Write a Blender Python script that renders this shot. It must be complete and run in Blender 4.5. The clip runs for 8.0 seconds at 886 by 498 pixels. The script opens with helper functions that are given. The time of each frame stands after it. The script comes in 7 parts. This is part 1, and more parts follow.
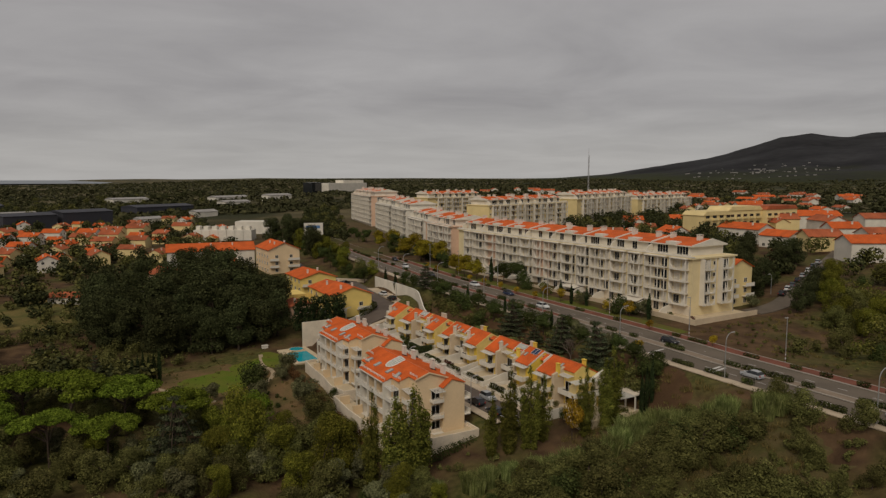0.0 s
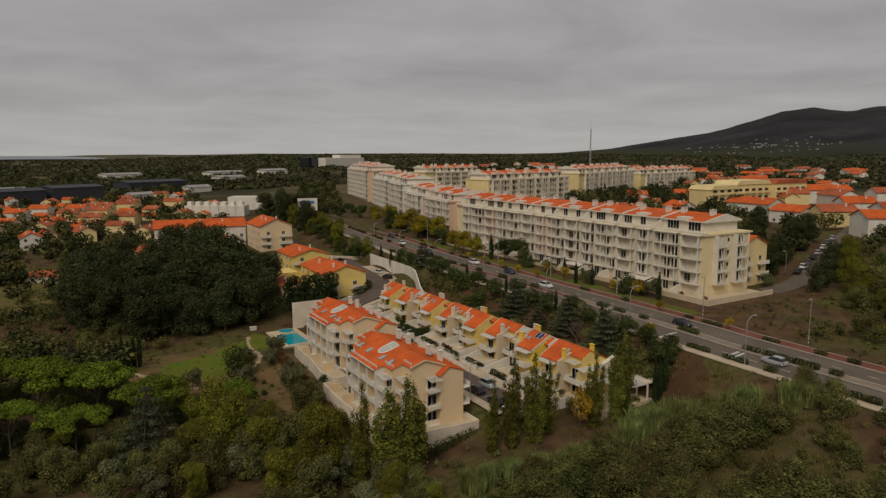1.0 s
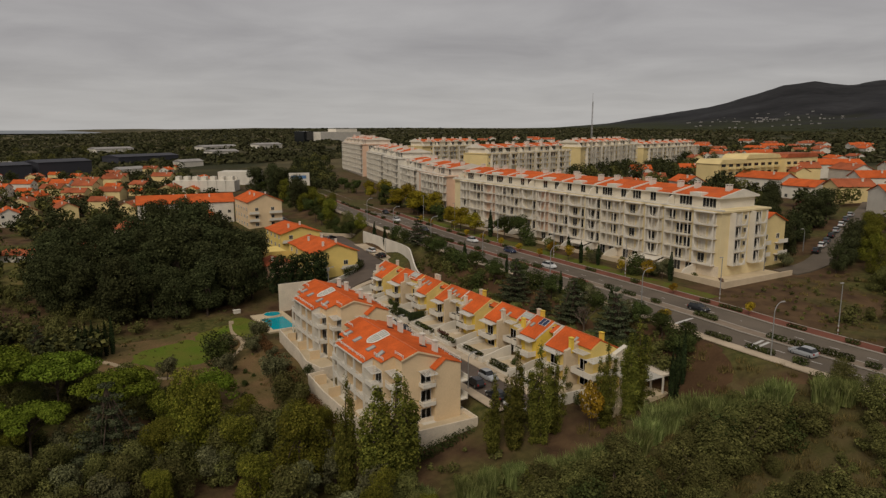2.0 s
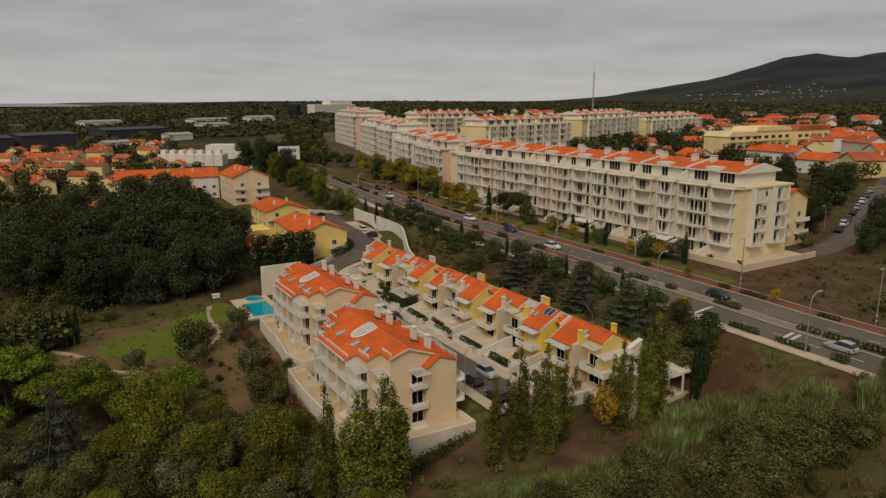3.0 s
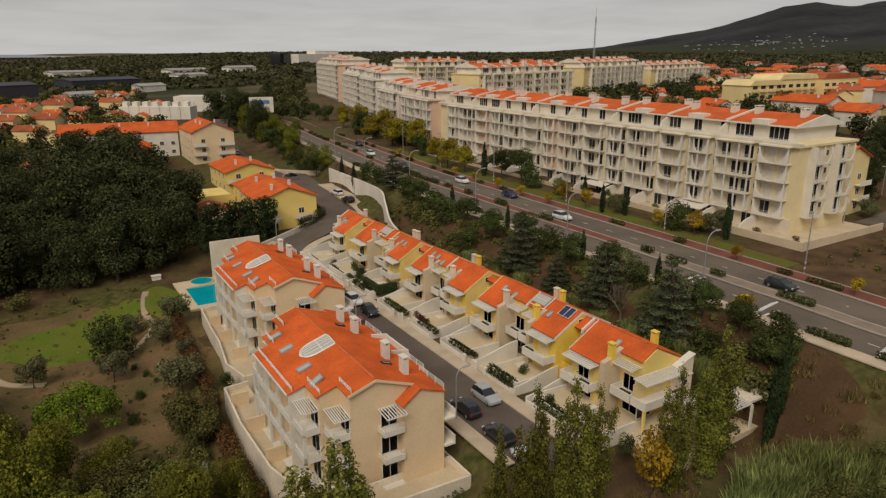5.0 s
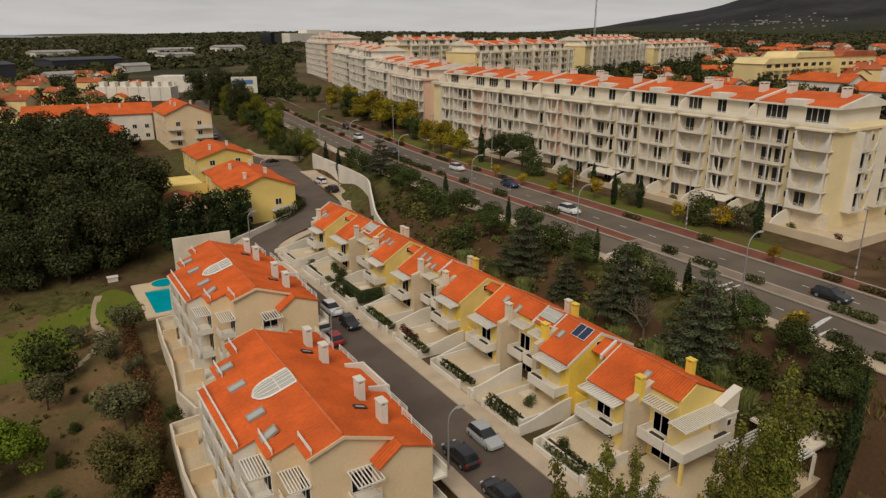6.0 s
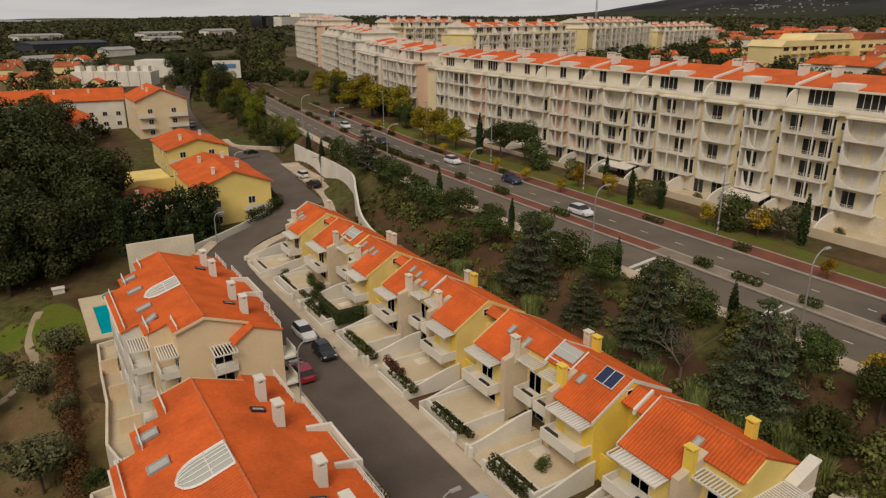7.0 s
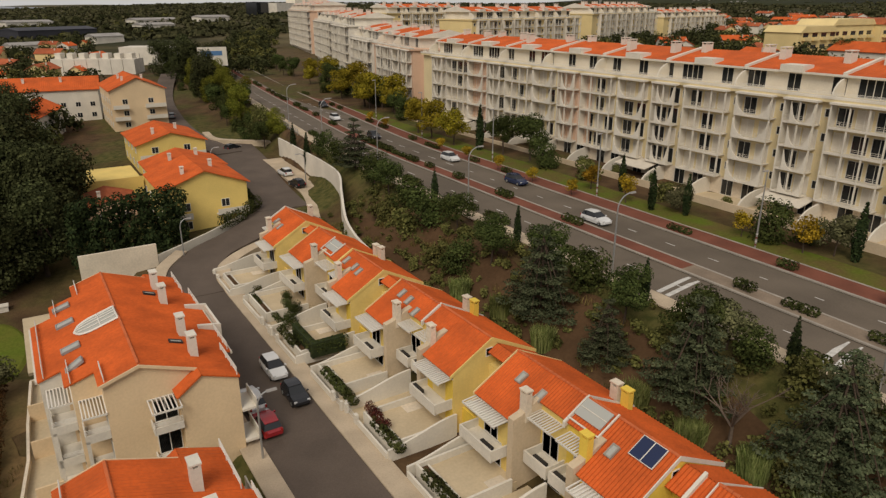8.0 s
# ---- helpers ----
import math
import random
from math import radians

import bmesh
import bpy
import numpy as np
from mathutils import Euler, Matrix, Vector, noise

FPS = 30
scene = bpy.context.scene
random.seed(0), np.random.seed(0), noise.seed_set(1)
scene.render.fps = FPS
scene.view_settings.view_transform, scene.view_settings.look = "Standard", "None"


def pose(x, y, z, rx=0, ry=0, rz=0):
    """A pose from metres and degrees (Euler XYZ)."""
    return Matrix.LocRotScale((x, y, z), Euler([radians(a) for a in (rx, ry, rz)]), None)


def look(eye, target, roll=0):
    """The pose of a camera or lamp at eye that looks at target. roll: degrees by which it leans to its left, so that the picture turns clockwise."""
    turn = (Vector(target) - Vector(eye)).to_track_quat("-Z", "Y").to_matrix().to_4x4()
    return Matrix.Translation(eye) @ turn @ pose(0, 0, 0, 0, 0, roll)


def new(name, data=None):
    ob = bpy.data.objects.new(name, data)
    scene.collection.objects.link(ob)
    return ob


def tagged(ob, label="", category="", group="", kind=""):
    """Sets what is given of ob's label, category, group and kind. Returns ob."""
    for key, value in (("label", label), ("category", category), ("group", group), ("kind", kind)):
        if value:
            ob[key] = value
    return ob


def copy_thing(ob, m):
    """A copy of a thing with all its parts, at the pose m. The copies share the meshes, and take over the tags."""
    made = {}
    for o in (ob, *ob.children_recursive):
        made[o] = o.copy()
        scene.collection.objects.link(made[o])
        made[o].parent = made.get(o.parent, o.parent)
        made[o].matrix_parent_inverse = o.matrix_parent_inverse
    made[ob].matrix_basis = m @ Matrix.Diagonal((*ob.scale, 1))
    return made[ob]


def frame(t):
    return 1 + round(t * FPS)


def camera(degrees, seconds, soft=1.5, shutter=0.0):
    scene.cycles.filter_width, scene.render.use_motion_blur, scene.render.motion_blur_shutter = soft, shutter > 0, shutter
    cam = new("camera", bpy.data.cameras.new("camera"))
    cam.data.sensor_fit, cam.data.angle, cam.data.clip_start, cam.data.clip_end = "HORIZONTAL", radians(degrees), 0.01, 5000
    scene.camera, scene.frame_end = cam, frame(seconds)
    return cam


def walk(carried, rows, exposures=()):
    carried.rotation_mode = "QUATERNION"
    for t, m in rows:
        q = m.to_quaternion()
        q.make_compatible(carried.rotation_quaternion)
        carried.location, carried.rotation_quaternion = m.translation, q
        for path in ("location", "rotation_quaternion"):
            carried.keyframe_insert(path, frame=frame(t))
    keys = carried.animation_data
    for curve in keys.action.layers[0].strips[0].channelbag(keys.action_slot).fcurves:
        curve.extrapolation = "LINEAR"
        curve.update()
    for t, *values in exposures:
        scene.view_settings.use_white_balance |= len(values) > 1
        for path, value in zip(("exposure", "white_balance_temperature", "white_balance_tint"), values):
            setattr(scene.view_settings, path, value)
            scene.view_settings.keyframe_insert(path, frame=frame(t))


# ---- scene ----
cam = camera(66.4, 8.0, soft=1.35)
METRES, EYE, TILT, LEAN, TURN = 105.0, 45.0, -6.1, 0.0, -30.33
ROWS = [
    (0.0, 0.0, 0.0, 0.0, 0.0, 0.0, 0.0),
    (0.5, 0.0016, 0.0477, 0.0009, -0.02, -1.03, 0.04),
    (1.0, 0.0035, 0.0998, 0.0015, -0.09, -2.06, 0.08),
    (1.5, 0.0056, 0.1552, 0.0021, -0.17, -3.08, 0.08),
    (3.0, 0.0132, 0.3322, 0.006, -0.51, -6.33, 0.11),
    (3.5, 0.0159, 0.395, 0.0067, -0.67, -7.36, 0.12),
    (4.0, 0.0186, 0.4592, 0.0072, -0.86, -8.33, 0.13),
    (4.5, 0.0215, 0.5258, 0.0076, -1.03, -9.28, 0.16),
    (6.0, 0.0343, 0.7341, 0.0082, -1.55, -11.7, 0.23),
    (6.5, 0.0385, 0.8055, 0.0079, -1.74, -12.27, 0.23),
    (7.0, 0.0428, 0.8762, 0.0088, -1.85, -12.85, 0.23),
    (7.5, 0.0471, 0.9454, 0.0099, -1.91, -13.38, 0.19),
    (8.0, 0.0512, 0.9985, 0.0119, -1.92, -13.82, 0.21),
]
walk(cam, [(t, pose(0, 0, EYE, TILT, LEAN, TURN) @ pose(METRES * x, METRES * y, METRES * z, 90 + pitch, roll, yaw)) for t, x, y, z, yaw, pitch, roll in ROWS],
     exposures=[(0.0, 0.02), (1.5, 0.08), (3.0, 0.24), (4.5, 0.40), (6.0, 0.44), (8.0, 0.47)])

# ---------------------------------------------------------------- light
SUN_EL, SUN_AZ = 46.0, 228.0   # behind the cloud, to the camera's left and behind it
sky = bpy.data.worlds.new("overcast_sky")
scene.world = sky
sky.use_nodes = True
nt = sky.node_tree
nt.nodes.clear()
n_out = nt.nodes.new("ShaderNodeOutputWorld")
n_sky = nt.nodes.new("ShaderNodeTexSky")
n_sky.sky_type = "NISHITA"
n_sky.sun_disc = False
n_sky.sun_elevation, n_sky.sun_rotation = radians(SUN_EL), radians(SUN_AZ)
n_sky_bg = nt.nodes.new("ShaderNodeBackground")
n_sky_bg.inputs[1].default_value = 0.05
nt.links.new(n_sky.outputs[0], n_sky_bg.inputs[0])
n_co = nt.nodes.new("ShaderNodeTexCoord")
n_sep = nt.nodes.new("ShaderNodeSeparateXYZ")
nt.links.new(n_co.outputs["Generated"], n_sep.inputs[0])
n_up = nt.nodes.new("ShaderNodeMath")
n_up.operation = "MAXIMUM"
n_up.inputs[1].default_value = 0.0
nt.links.new(n_sep.outputs[2], n_up.inputs[0])
n_add = nt.nodes.new("ShaderNodeMath")
n_add.operation = "ADD"
n_add.inputs[1].default_value = 0.09
nt.links.new(n_up.outputs[0], n_add.inputs[0])
n_dx = nt.nodes.new("ShaderNodeMath")
n_dy = nt.nodes.new("ShaderNodeMath")
for n_d, k in ((n_dx, 0), (n_dy, 1)):
    n_d.operation = "DIVIDE"
    nt.links.new(n_sep.outputs[k], n_d.inputs[0])
    nt.links.new(n_add.outputs[0], n_d.inputs[1])
n_vec = nt.nodes.new("ShaderNodeCombineXYZ")
nt.links.new(n_dx.outputs[0], n_vec.inputs[0])
nt.links.new(n_dy.outputs[0], n_vec.inputs[1])
n_cloud = nt.nodes.new("ShaderNodeTexNoise")
n_cloud.inputs["Scale"].default_value = 0.85
n_cloud.inputs["Detail"].default_value = 7.0
n_cloud.inputs["Roughness"].default_value = 0.55
n_cloud.inputs["Distortion"].default_value = 0.4
nt.links.new(n_vec.outputs[0], n_cloud.inputs["Vector"])
n_ramp = nt.nodes.new("ShaderNodeValToRGB")
n_ramp.color_ramp.elements[0].position, n_ramp.color_ramp.elements[0].color = 0.28, (0.29, 0.275, 0.275, 1)
n_ramp.color_ramp.elements[1].position, n_ramp.color_ramp.elements[1].color = 0.70, (0.395, 0.378, 0.372, 1)
nt.links.new(n_cloud.outputs["Fac"], n_ramp.inputs[0])
n_hz = nt.nodes.new("ShaderNodeMapRange")      # the clear strip above the sea
n_hz.inputs[1].default_value, n_hz.inputs[2].default_value = 0.0, 0.10
n_hz.inputs[3].default_value, n_hz.inputs[4].default_value = 0.55, 0.0
nt.links.new(n_up.outputs[0], n_hz.inputs[0])
n_mixc = nt.nodes.new("ShaderNodeMix")
n_mixc.data_type = "RGBA"
n_mixc.inputs[7].default_value = (0.47, 0.46, 0.44, 1)
nt.links.new(n_hz.outputs[0], n_mixc.inputs[0])
nt.links.new(n_ramp.outputs[0], n_mixc.inputs[6])
n_cl_bg = nt.nodes.new("ShaderNodeBackground")
n_cl_bg.inputs[1].default_value = 1.0
nt.links.new(n_mixc.outputs[2], n_cl_bg.inputs[0])
n_mixs = nt.nodes.new("ShaderNodeMixShader")
n_mixs.inputs[0].default_value = 0.93
nt.links.new(n_sky_bg.outputs[0], n_mixs.inputs[1])
nt.links.new(n_cl_bg.outputs[0], n_mixs.inputs[2])
nt.links.new(n_mixs.outputs[0], n_out.inputs[0])

sun_data = bpy.data.lights.new("sun", "SUN")
sun_data.energy, sun_data.angle, sun_data.color = 1.5, radians(30), (1.0, 0.90, 0.76)
sun = new("sun", sun_data)
_a, _e = radians(SUN_AZ), radians(SUN_EL)
sun.matrix_world = look((60 + 900 * math.sin(_a) * math.cos(_e), 120 + 900 * math.cos(_a) * math.cos(_e), 900 * math.sin(_e)), (60, 120, 0))

# ---------------------------------------------------------------- materials
def mat(name, col, rough=0.8, dark=0.75, big=0.25, fine=6.0, bump=0.15, metal=0.0, vary=0.0, stain=None, spec=0.3):
    """A plain surface with broad stains, a fine grain and relief. big, fine: noise scales per metre."""
    m = bpy.data.materials.new(name)
    m.use_nodes = True
    t = m.node_tree
    b = t.nodes["Principled BSDF"]
    b.inputs["Roughness"].default_value = rough
    b.inputs["Metallic"].default_value = metal
    b.inputs["Specular IOR Level"].default_value = spec
    co = t.nodes.new("ShaderNodeTexCoord")
    geo = t.nodes.new("ShaderNodeNewGeometry")
    n1, n2 = t.nodes.new("ShaderNodeTexNoise"), t.nodes.new("ShaderNodeTexNoise")
    n1.inputs["Scale"].default_value, n2.inputs["Scale"].default_value = big, fine
    n1.inputs["Detail"].default_value, n2.inputs["Detail"].default_value = 6, 4
    for n in (n1, n2):
        t.links.new(geo.outputs["Position"], n.inputs["Vector"])
    r = t.nodes.new("ShaderNodeValToRGB")
    r.color_ramp.elements[0].position, r.color_ramp.elements[1].position = 0.35, 0.65
    other = stain or tuple(c * dark for c in col)
    r.color_ramp.elements[0].color, r.color_ramp.elements[1].color = (*other, 1), (*col, 1)
    t.links.new(n1.outputs["Fac"], r.inputs[0])
    hsv = t.nodes.new("ShaderNodeHueSaturation")
    t.links.new(r.outputs[0], hsv.inputs["Color"])
    mr = t.nodes.new("ShaderNodeMapRange")
    mr.inputs[1].default_value, mr.inputs[2].default_value = 0.25, 0.75
    mr.inputs[3].default_value, mr.inputs[4].default_value = 0.5 * (1 + dark), 2 - 0.5 * (1 + dark)
    t.links.new(n2.outputs["Fac"], mr.inputs[0])
    val = mr.outputs[0]
    if vary:
        oi = t.nodes.new("ShaderNodeObjectInfo")
        v2 = t.nodes.new("ShaderNodeMapRange")
        v2.inputs[3].default_value, v2.inputs[4].default_value = 1 - vary, 1 + vary
        t.links.new(oi.outputs["Random"], v2.inputs[0])
        mu = t.nodes.new("ShaderNodeMath")
        mu.operation = "MULTIPLY"
        t.links.new(val, mu.inputs[0])
        t.links.new(v2.outputs[0], mu.inputs[1])
        val = mu.outputs[0]
    t.links.new(val, hsv.inputs["Value"])
    t.links.new(hsv.outputs[0], b.inputs["Base Color"])
    if bump:
        bp = t.nodes.new("ShaderNodeBump")
        bp.inputs["Strength"].default_value = bump
        bp.inputs["Distance"].default_value = 0.05
        t.links.new(n2.outputs["Fac"], bp.inputs["Height"])
        t.links.new(bp.outputs[0], b.inputs["Normal"])
    return m


def leaf_mat(name, col, col2, vary=0.25):
    """Foliage: each leaf clump takes its own shade between two greens."""
    m = bpy.data.materials.new(name)
    m.use_nodes = True
    t = m.node_tree
    b = t.nodes["Principled BSDF"]
    b.inputs["Roughness"].default_value = 0.9
    b.inputs["Specular IOR Level"].default_value = 0.05
    geo = t.nodes.new("ShaderNodeNewGeometry")
    oi = t.nodes.new("ShaderNodeObjectInfo")
    r = t.nodes.new("ShaderNodeValToRGB")
    r.color_ramp.elements[0].color, r.color_ramp.elements[1].color = (*col, 1), (*col2, 1)
    t.links.new(geo.outputs["Random Per Island"], r.inputs[0])
    hsv = t.nodes.new("ShaderNodeHueSaturation")
    mr = t.nodes.new("ShaderNodeMapRange")
    mr.inputs[3].default_value, mr.inputs[4].default_value = 1 - vary, 1 + vary
    t.links.new(oi.outputs["Random"], mr.inputs[0])
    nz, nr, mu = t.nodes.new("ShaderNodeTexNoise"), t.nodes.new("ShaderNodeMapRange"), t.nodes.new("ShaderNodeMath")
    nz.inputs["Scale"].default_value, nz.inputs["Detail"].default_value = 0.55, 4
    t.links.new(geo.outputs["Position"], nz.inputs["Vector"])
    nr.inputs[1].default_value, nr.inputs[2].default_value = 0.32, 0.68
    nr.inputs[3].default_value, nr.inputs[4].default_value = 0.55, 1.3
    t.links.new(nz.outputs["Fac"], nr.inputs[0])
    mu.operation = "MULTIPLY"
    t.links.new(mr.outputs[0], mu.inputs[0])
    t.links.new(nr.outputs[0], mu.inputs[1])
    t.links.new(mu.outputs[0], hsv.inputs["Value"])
    hu = t.nodes.new("ShaderNodeMapRange")
    hu.inputs[3].default_value, hu.inputs[4].default_value = 0.485, 0.515
    t.links.new(oi.outputs["Random"], hu.inputs[0])
    t.links.new(hu.outputs[0], hsv.inputs["Hue"])
    t.links.new(r.outputs[0], hsv.inputs["Color"])
    t.links.new(hsv.outputs[0], b.inputs["Base Color"])
    b.inputs["Subsurface Weight"].default_value = 0.0
    return m


def ground_mat():
    """Soil, dry grass and green scrub in patches; darker woodland far out."""
    m = bpy.data.materials.new("ground_scrub")
    m.use_nodes = True
    t = m.node_tree
    b = t.nodes["Principled BSDF"]
    b.inputs["Roughness"].default_value = 0.95
    b.inputs["Specular IOR Level"].default_value = 0.1
    geo = t.nodes.new("ShaderNodeNewGeometry")
    def noise_node(scale, detail=6):
        n = t.nodes.new("ShaderNodeTexNoise")
        n.inputs["Scale"].default_value, n.inputs["Detail"].default_value = scale, detail
        t.links.new(geo.outputs["Position"], n.inputs["Vector"])
        return n
    def ramp(n, lo, hi, c0, c1):
        r = t.nodes.new("ShaderNodeValToRGB")
        r.color_ramp.elements[0].position, r.color_ramp.elements[1].position = lo, hi
        r.color_ramp.elements[0].color, r.color_ramp.elements[1].color = (*c0, 1), (*c1, 1)
        t.links.new(n.outputs["Fac"], r.inputs[0])
        return r
    soil = ramp(noise_node(0.25), 0.35, 0.65, (0.060, 0.036, 0.020), (0.120, 0.074, 0.038))
    grass = ramp(noise_node(0.9), 0.35, 0.65, (0.050, 0.054, 0.015), (0.110, 0.098, 0.032))
    mask = ramp(noise_node(0.055), 0.44, 0.60, (0, 0, 0), (1, 1, 1))
    mix = t.nodes.new("ShaderNodeMix")
    mix.data_type = "RGBA"
    t.links.new(mask.outputs[0], mix.inputs[0])
    t.links.new(soil.outputs[0], mix.inputs[6])
    t.links.new(grass.outputs[0], mix.inputs[7])
    wood = ramp(noise_node(0.012), 0.42, 0.62, (0.034, 0.036, 0.016), (0.130, 0.104, 0.055))
    ln = t.nodes.new("ShaderNodeVectorMath")
    ln.operation = "LENGTH"
    t.links.new(geo.outputs["Position"], ln.inputs[0])
    far = t.nodes.new("ShaderNodeMapRange")
    far.inputs[1].default_value, far.inputs[2].default_value = 320, 650
    t.links.new(ln.outputs["Value"], far.inputs[0])
    mix2 = t.nodes.new("ShaderNodeMix")
    mix2.data_type = "RGBA"
    t.links.new(far.outputs[0], mix2.inputs[0])
    t.links.new(mix.outputs[2], mix2.inputs[6])
    t.links.new(wood.outputs[0], mix2.inputs[7])
    t.links.new(mix2.outputs[2], b.inputs["Base Color"])
    bp = t.nodes.new("ShaderNodeBump")
    bp.inputs["Strength"].default_value, bp.inputs["Distance"].default_value = 0.6, 0.3
    t.links.new(noise_node(2.2).outputs["Fac"], bp.inputs["Height"])
    t.links.new(bp.outputs[0], b.inputs["Normal"])
    return m


def glass_mat(name, col, rough=0.06):
    m = bpy.data.materials.new(name)
    m.use_nodes = True
    b = m.node_tree.nodes["Principled BSDF"]
    b.inputs["Base Color"].default_value = (*col, 1)
    b.inputs["Roughness"].default_value = rough
    b.inputs["Specular IOR Level"].default_value = 0.6
    return m


M_GROUND = ground_mat()
M_ASPHALT = mat("asphalt", (0.150, 0.121, 0.091), 0.9, 0.72, 0.12, 9)
M_STREET = mat("street_asphalt", (0.122, 0.094, 0.074), 0.9, 0.75, 0.2, 9)
M_PAVE = mat("pavement_stone", (0.52, 0.42, 0.30), 0.9, 0.78, 0.35, 7)
M_REDPATH = mat("red_path", (0.19, 0.066, 0.040), 0.9, 0.75, 0.3, 8)
M_KERB = mat("kerb_stone", (0.36, 0.32, 0.27), 0.85, 0.8, 0.5, 6)
M_LINE = mat("road_paint", (0.62, 0.60, 0.56), 0.8, 0.75, 1.5, 8)
M_TILE = mat("roof_tile", (0.60, 0.112, 0.018), 0.8, 0.74, 0.35, 3.5, 0.3, vary=0.05)
M_TILE_OLD = mat("weathered_roof_tile", (0.40, 0.105, 0.040), 0.85, 0.65, 0.2, 2.5, 0.3, vary=0.12)
M_RIDGE = mat("ridge_tile", (0.60, 0.15, 0.05), 0.8, 0.8, 1, 6)
M_CREAM = mat("cream_render", (0.73, 0.555, 0.345), 0.88, 0.88, 0.22, 5, 0.08)
M_YELLOW = mat("yellow_render", (0.80, 0.57, 0.085), 0.88, 0.86, 0.3, 5, 0.08)
M_PALE = mat("pale_yellow_render", (0.76, 0.60, 0.29), 0.88, 0.88, 0.2, 5, 0.08, vary=0.05)
M_STRAW = mat("straw_render", (0.80, 0.60, 0.19), 0.88, 0.88, 0.3, 5, 0.08)
M_LEMON = mat("lemon_coping", (0.78, 0.59, 0.20), 0.88, 0.88, 0.4, 5, 0.08)
M_HEDGE = mat("hedge_core", (0.030, 0.042, 0.012), 0.95, 0.6, 1.5, 6, 0.4)
M_STAIR = mat("sand_render", (0.60, 0.48, 0.33), 0.88, 0.86, 0.4, 5, 0.08)
M_PEACH = mat("peach_render", (0.70, 0.47, 0.33), 0.88, 0.88, 0.2, 5, 0.08)
M_WHITE = mat("white_render", (0.70, 0.65, 0.555), 0.85, 0.87, 0.3, 5, 0.08)
M_WHITEMETAL = mat("white_metal", (0.72, 0.69, 0.62), 0.45, 0.92, 0.5, 6, 0.0)
M_TERRACE = mat("terrace_paving", (0.58, 0.47, 0.31), 0.85, 0.85, 0.3, 4)
M_WALLTOP = mat("wall_render", (0.74, 0.64, 0.50), 0.88, 0.8, 0.25, 4)
M_DARK = mat("dark_metal", (0.035, 0.033, 0.032), 0.5, 0.8, 1, 6, 0.05)
M_STEEL = mat("galvanised_steel", (0.42, 0.42, 0.41), 0.45, 0.85, 1, 8, 0.03, metal=0.6)
M_GLASS = glass_mat("window_glass", (0.018, 0.020, 0.022))
M_SKYGLASS = glass_mat("skylight_glass", (0.40, 0.40, 0.36), 0.22)
M_SHUTTER = mat("roller_blind", (0.66, 0.60, 0.50), 0.7, 0.9, 1, 8)
M_POOL = mat("pool_water", (0.0, 0.33, 0.40), 0.18, 0.85, 0.25, 1.5, 0.06, spec=0.15)
M_LAWN = mat("lawn_grass", (0.088, 0.132, 0.013), 0.95, 0.6, 0.18, 3.5, 0.4, stain=(0.125, 0.13, 0.022), spec=0.1)
M_SOIL = mat("bare_soil", (0.100, 0.058, 0.030), 0.95, 0.7, 0.2, 3, 0.4, spec=0.1)
M_SAND = mat("sandy_path", (0.40, 0.31, 0.20), 0.95, 0.8, 0.3, 4, 0.3)
M_BARK = mat("bark", (0.085, 0.060, 0.042), 0.95, 0.6, 1.5, 9, 0.5)
M_SOLAR = glass_mat("solar_cell", (0.012, 0.022, 0.07), 0.15)
M_SEA = mat("sea_water", (0.16, 0.18, 0.20), 0.35, 0.9, 0.002, 0.02, 0.0)
M_MOUNT = mat("mountain_heath", (0.040, 0.040, 0.042), 0.95, 0.5, 0.004, 0.03, 0.0, spec=0.05)


def heath_over_forest(m, z0, z1):
    """Pine forest on the lower slopes, bare heath above, with a ragged border."""
    t = m.node_tree
    b = t.nodes["Principled BSDF"]
    old = b.inputs["Base Color"].links[0].from_socket
    geo, sep = t.nodes.new("ShaderNodeNewGeometry"), t.nodes.new("ShaderNodeSeparateXYZ")
    n, add, mr = t.nodes.new("ShaderNodeTexNoise"), t.nodes.new("ShaderNodeMath"), t.nodes.new("ShaderNodeMapRange")
    n.inputs["Scale"].default_value, n.inputs["Detail"].default_value = 0.006, 8
    t.links.new(geo.outputs["Position"], n.inputs["Vector"])
    t.links.new(geo.outputs["Position"], sep.inputs[0])
    add.operation = "MULTIPLY_ADD"
    t.links.new(n.outputs["Fac"], add.inputs[0])
    add.inputs[1].default_value = 110.0
    t.links.new(sep.outputs[2], add.inputs[2])
    mr.inputs[1].default_value, mr.inputs[2].default_value = z0 + 55, z1 + 55
    t.links.new(add.outputs[0], mr.inputs[0])
    mix = t.nodes.new("ShaderNodeMix")
    mix.data_type = "RGBA"
    mix.inputs[6].default_value = (0.036, 0.040, 0.018, 1)
    t.links.new(mr.outputs[0], mix.inputs[0])
    t.links.new(old, mix.inputs[7])
    t.links.new(mix.outputs[2], b.inputs["Base Color"])


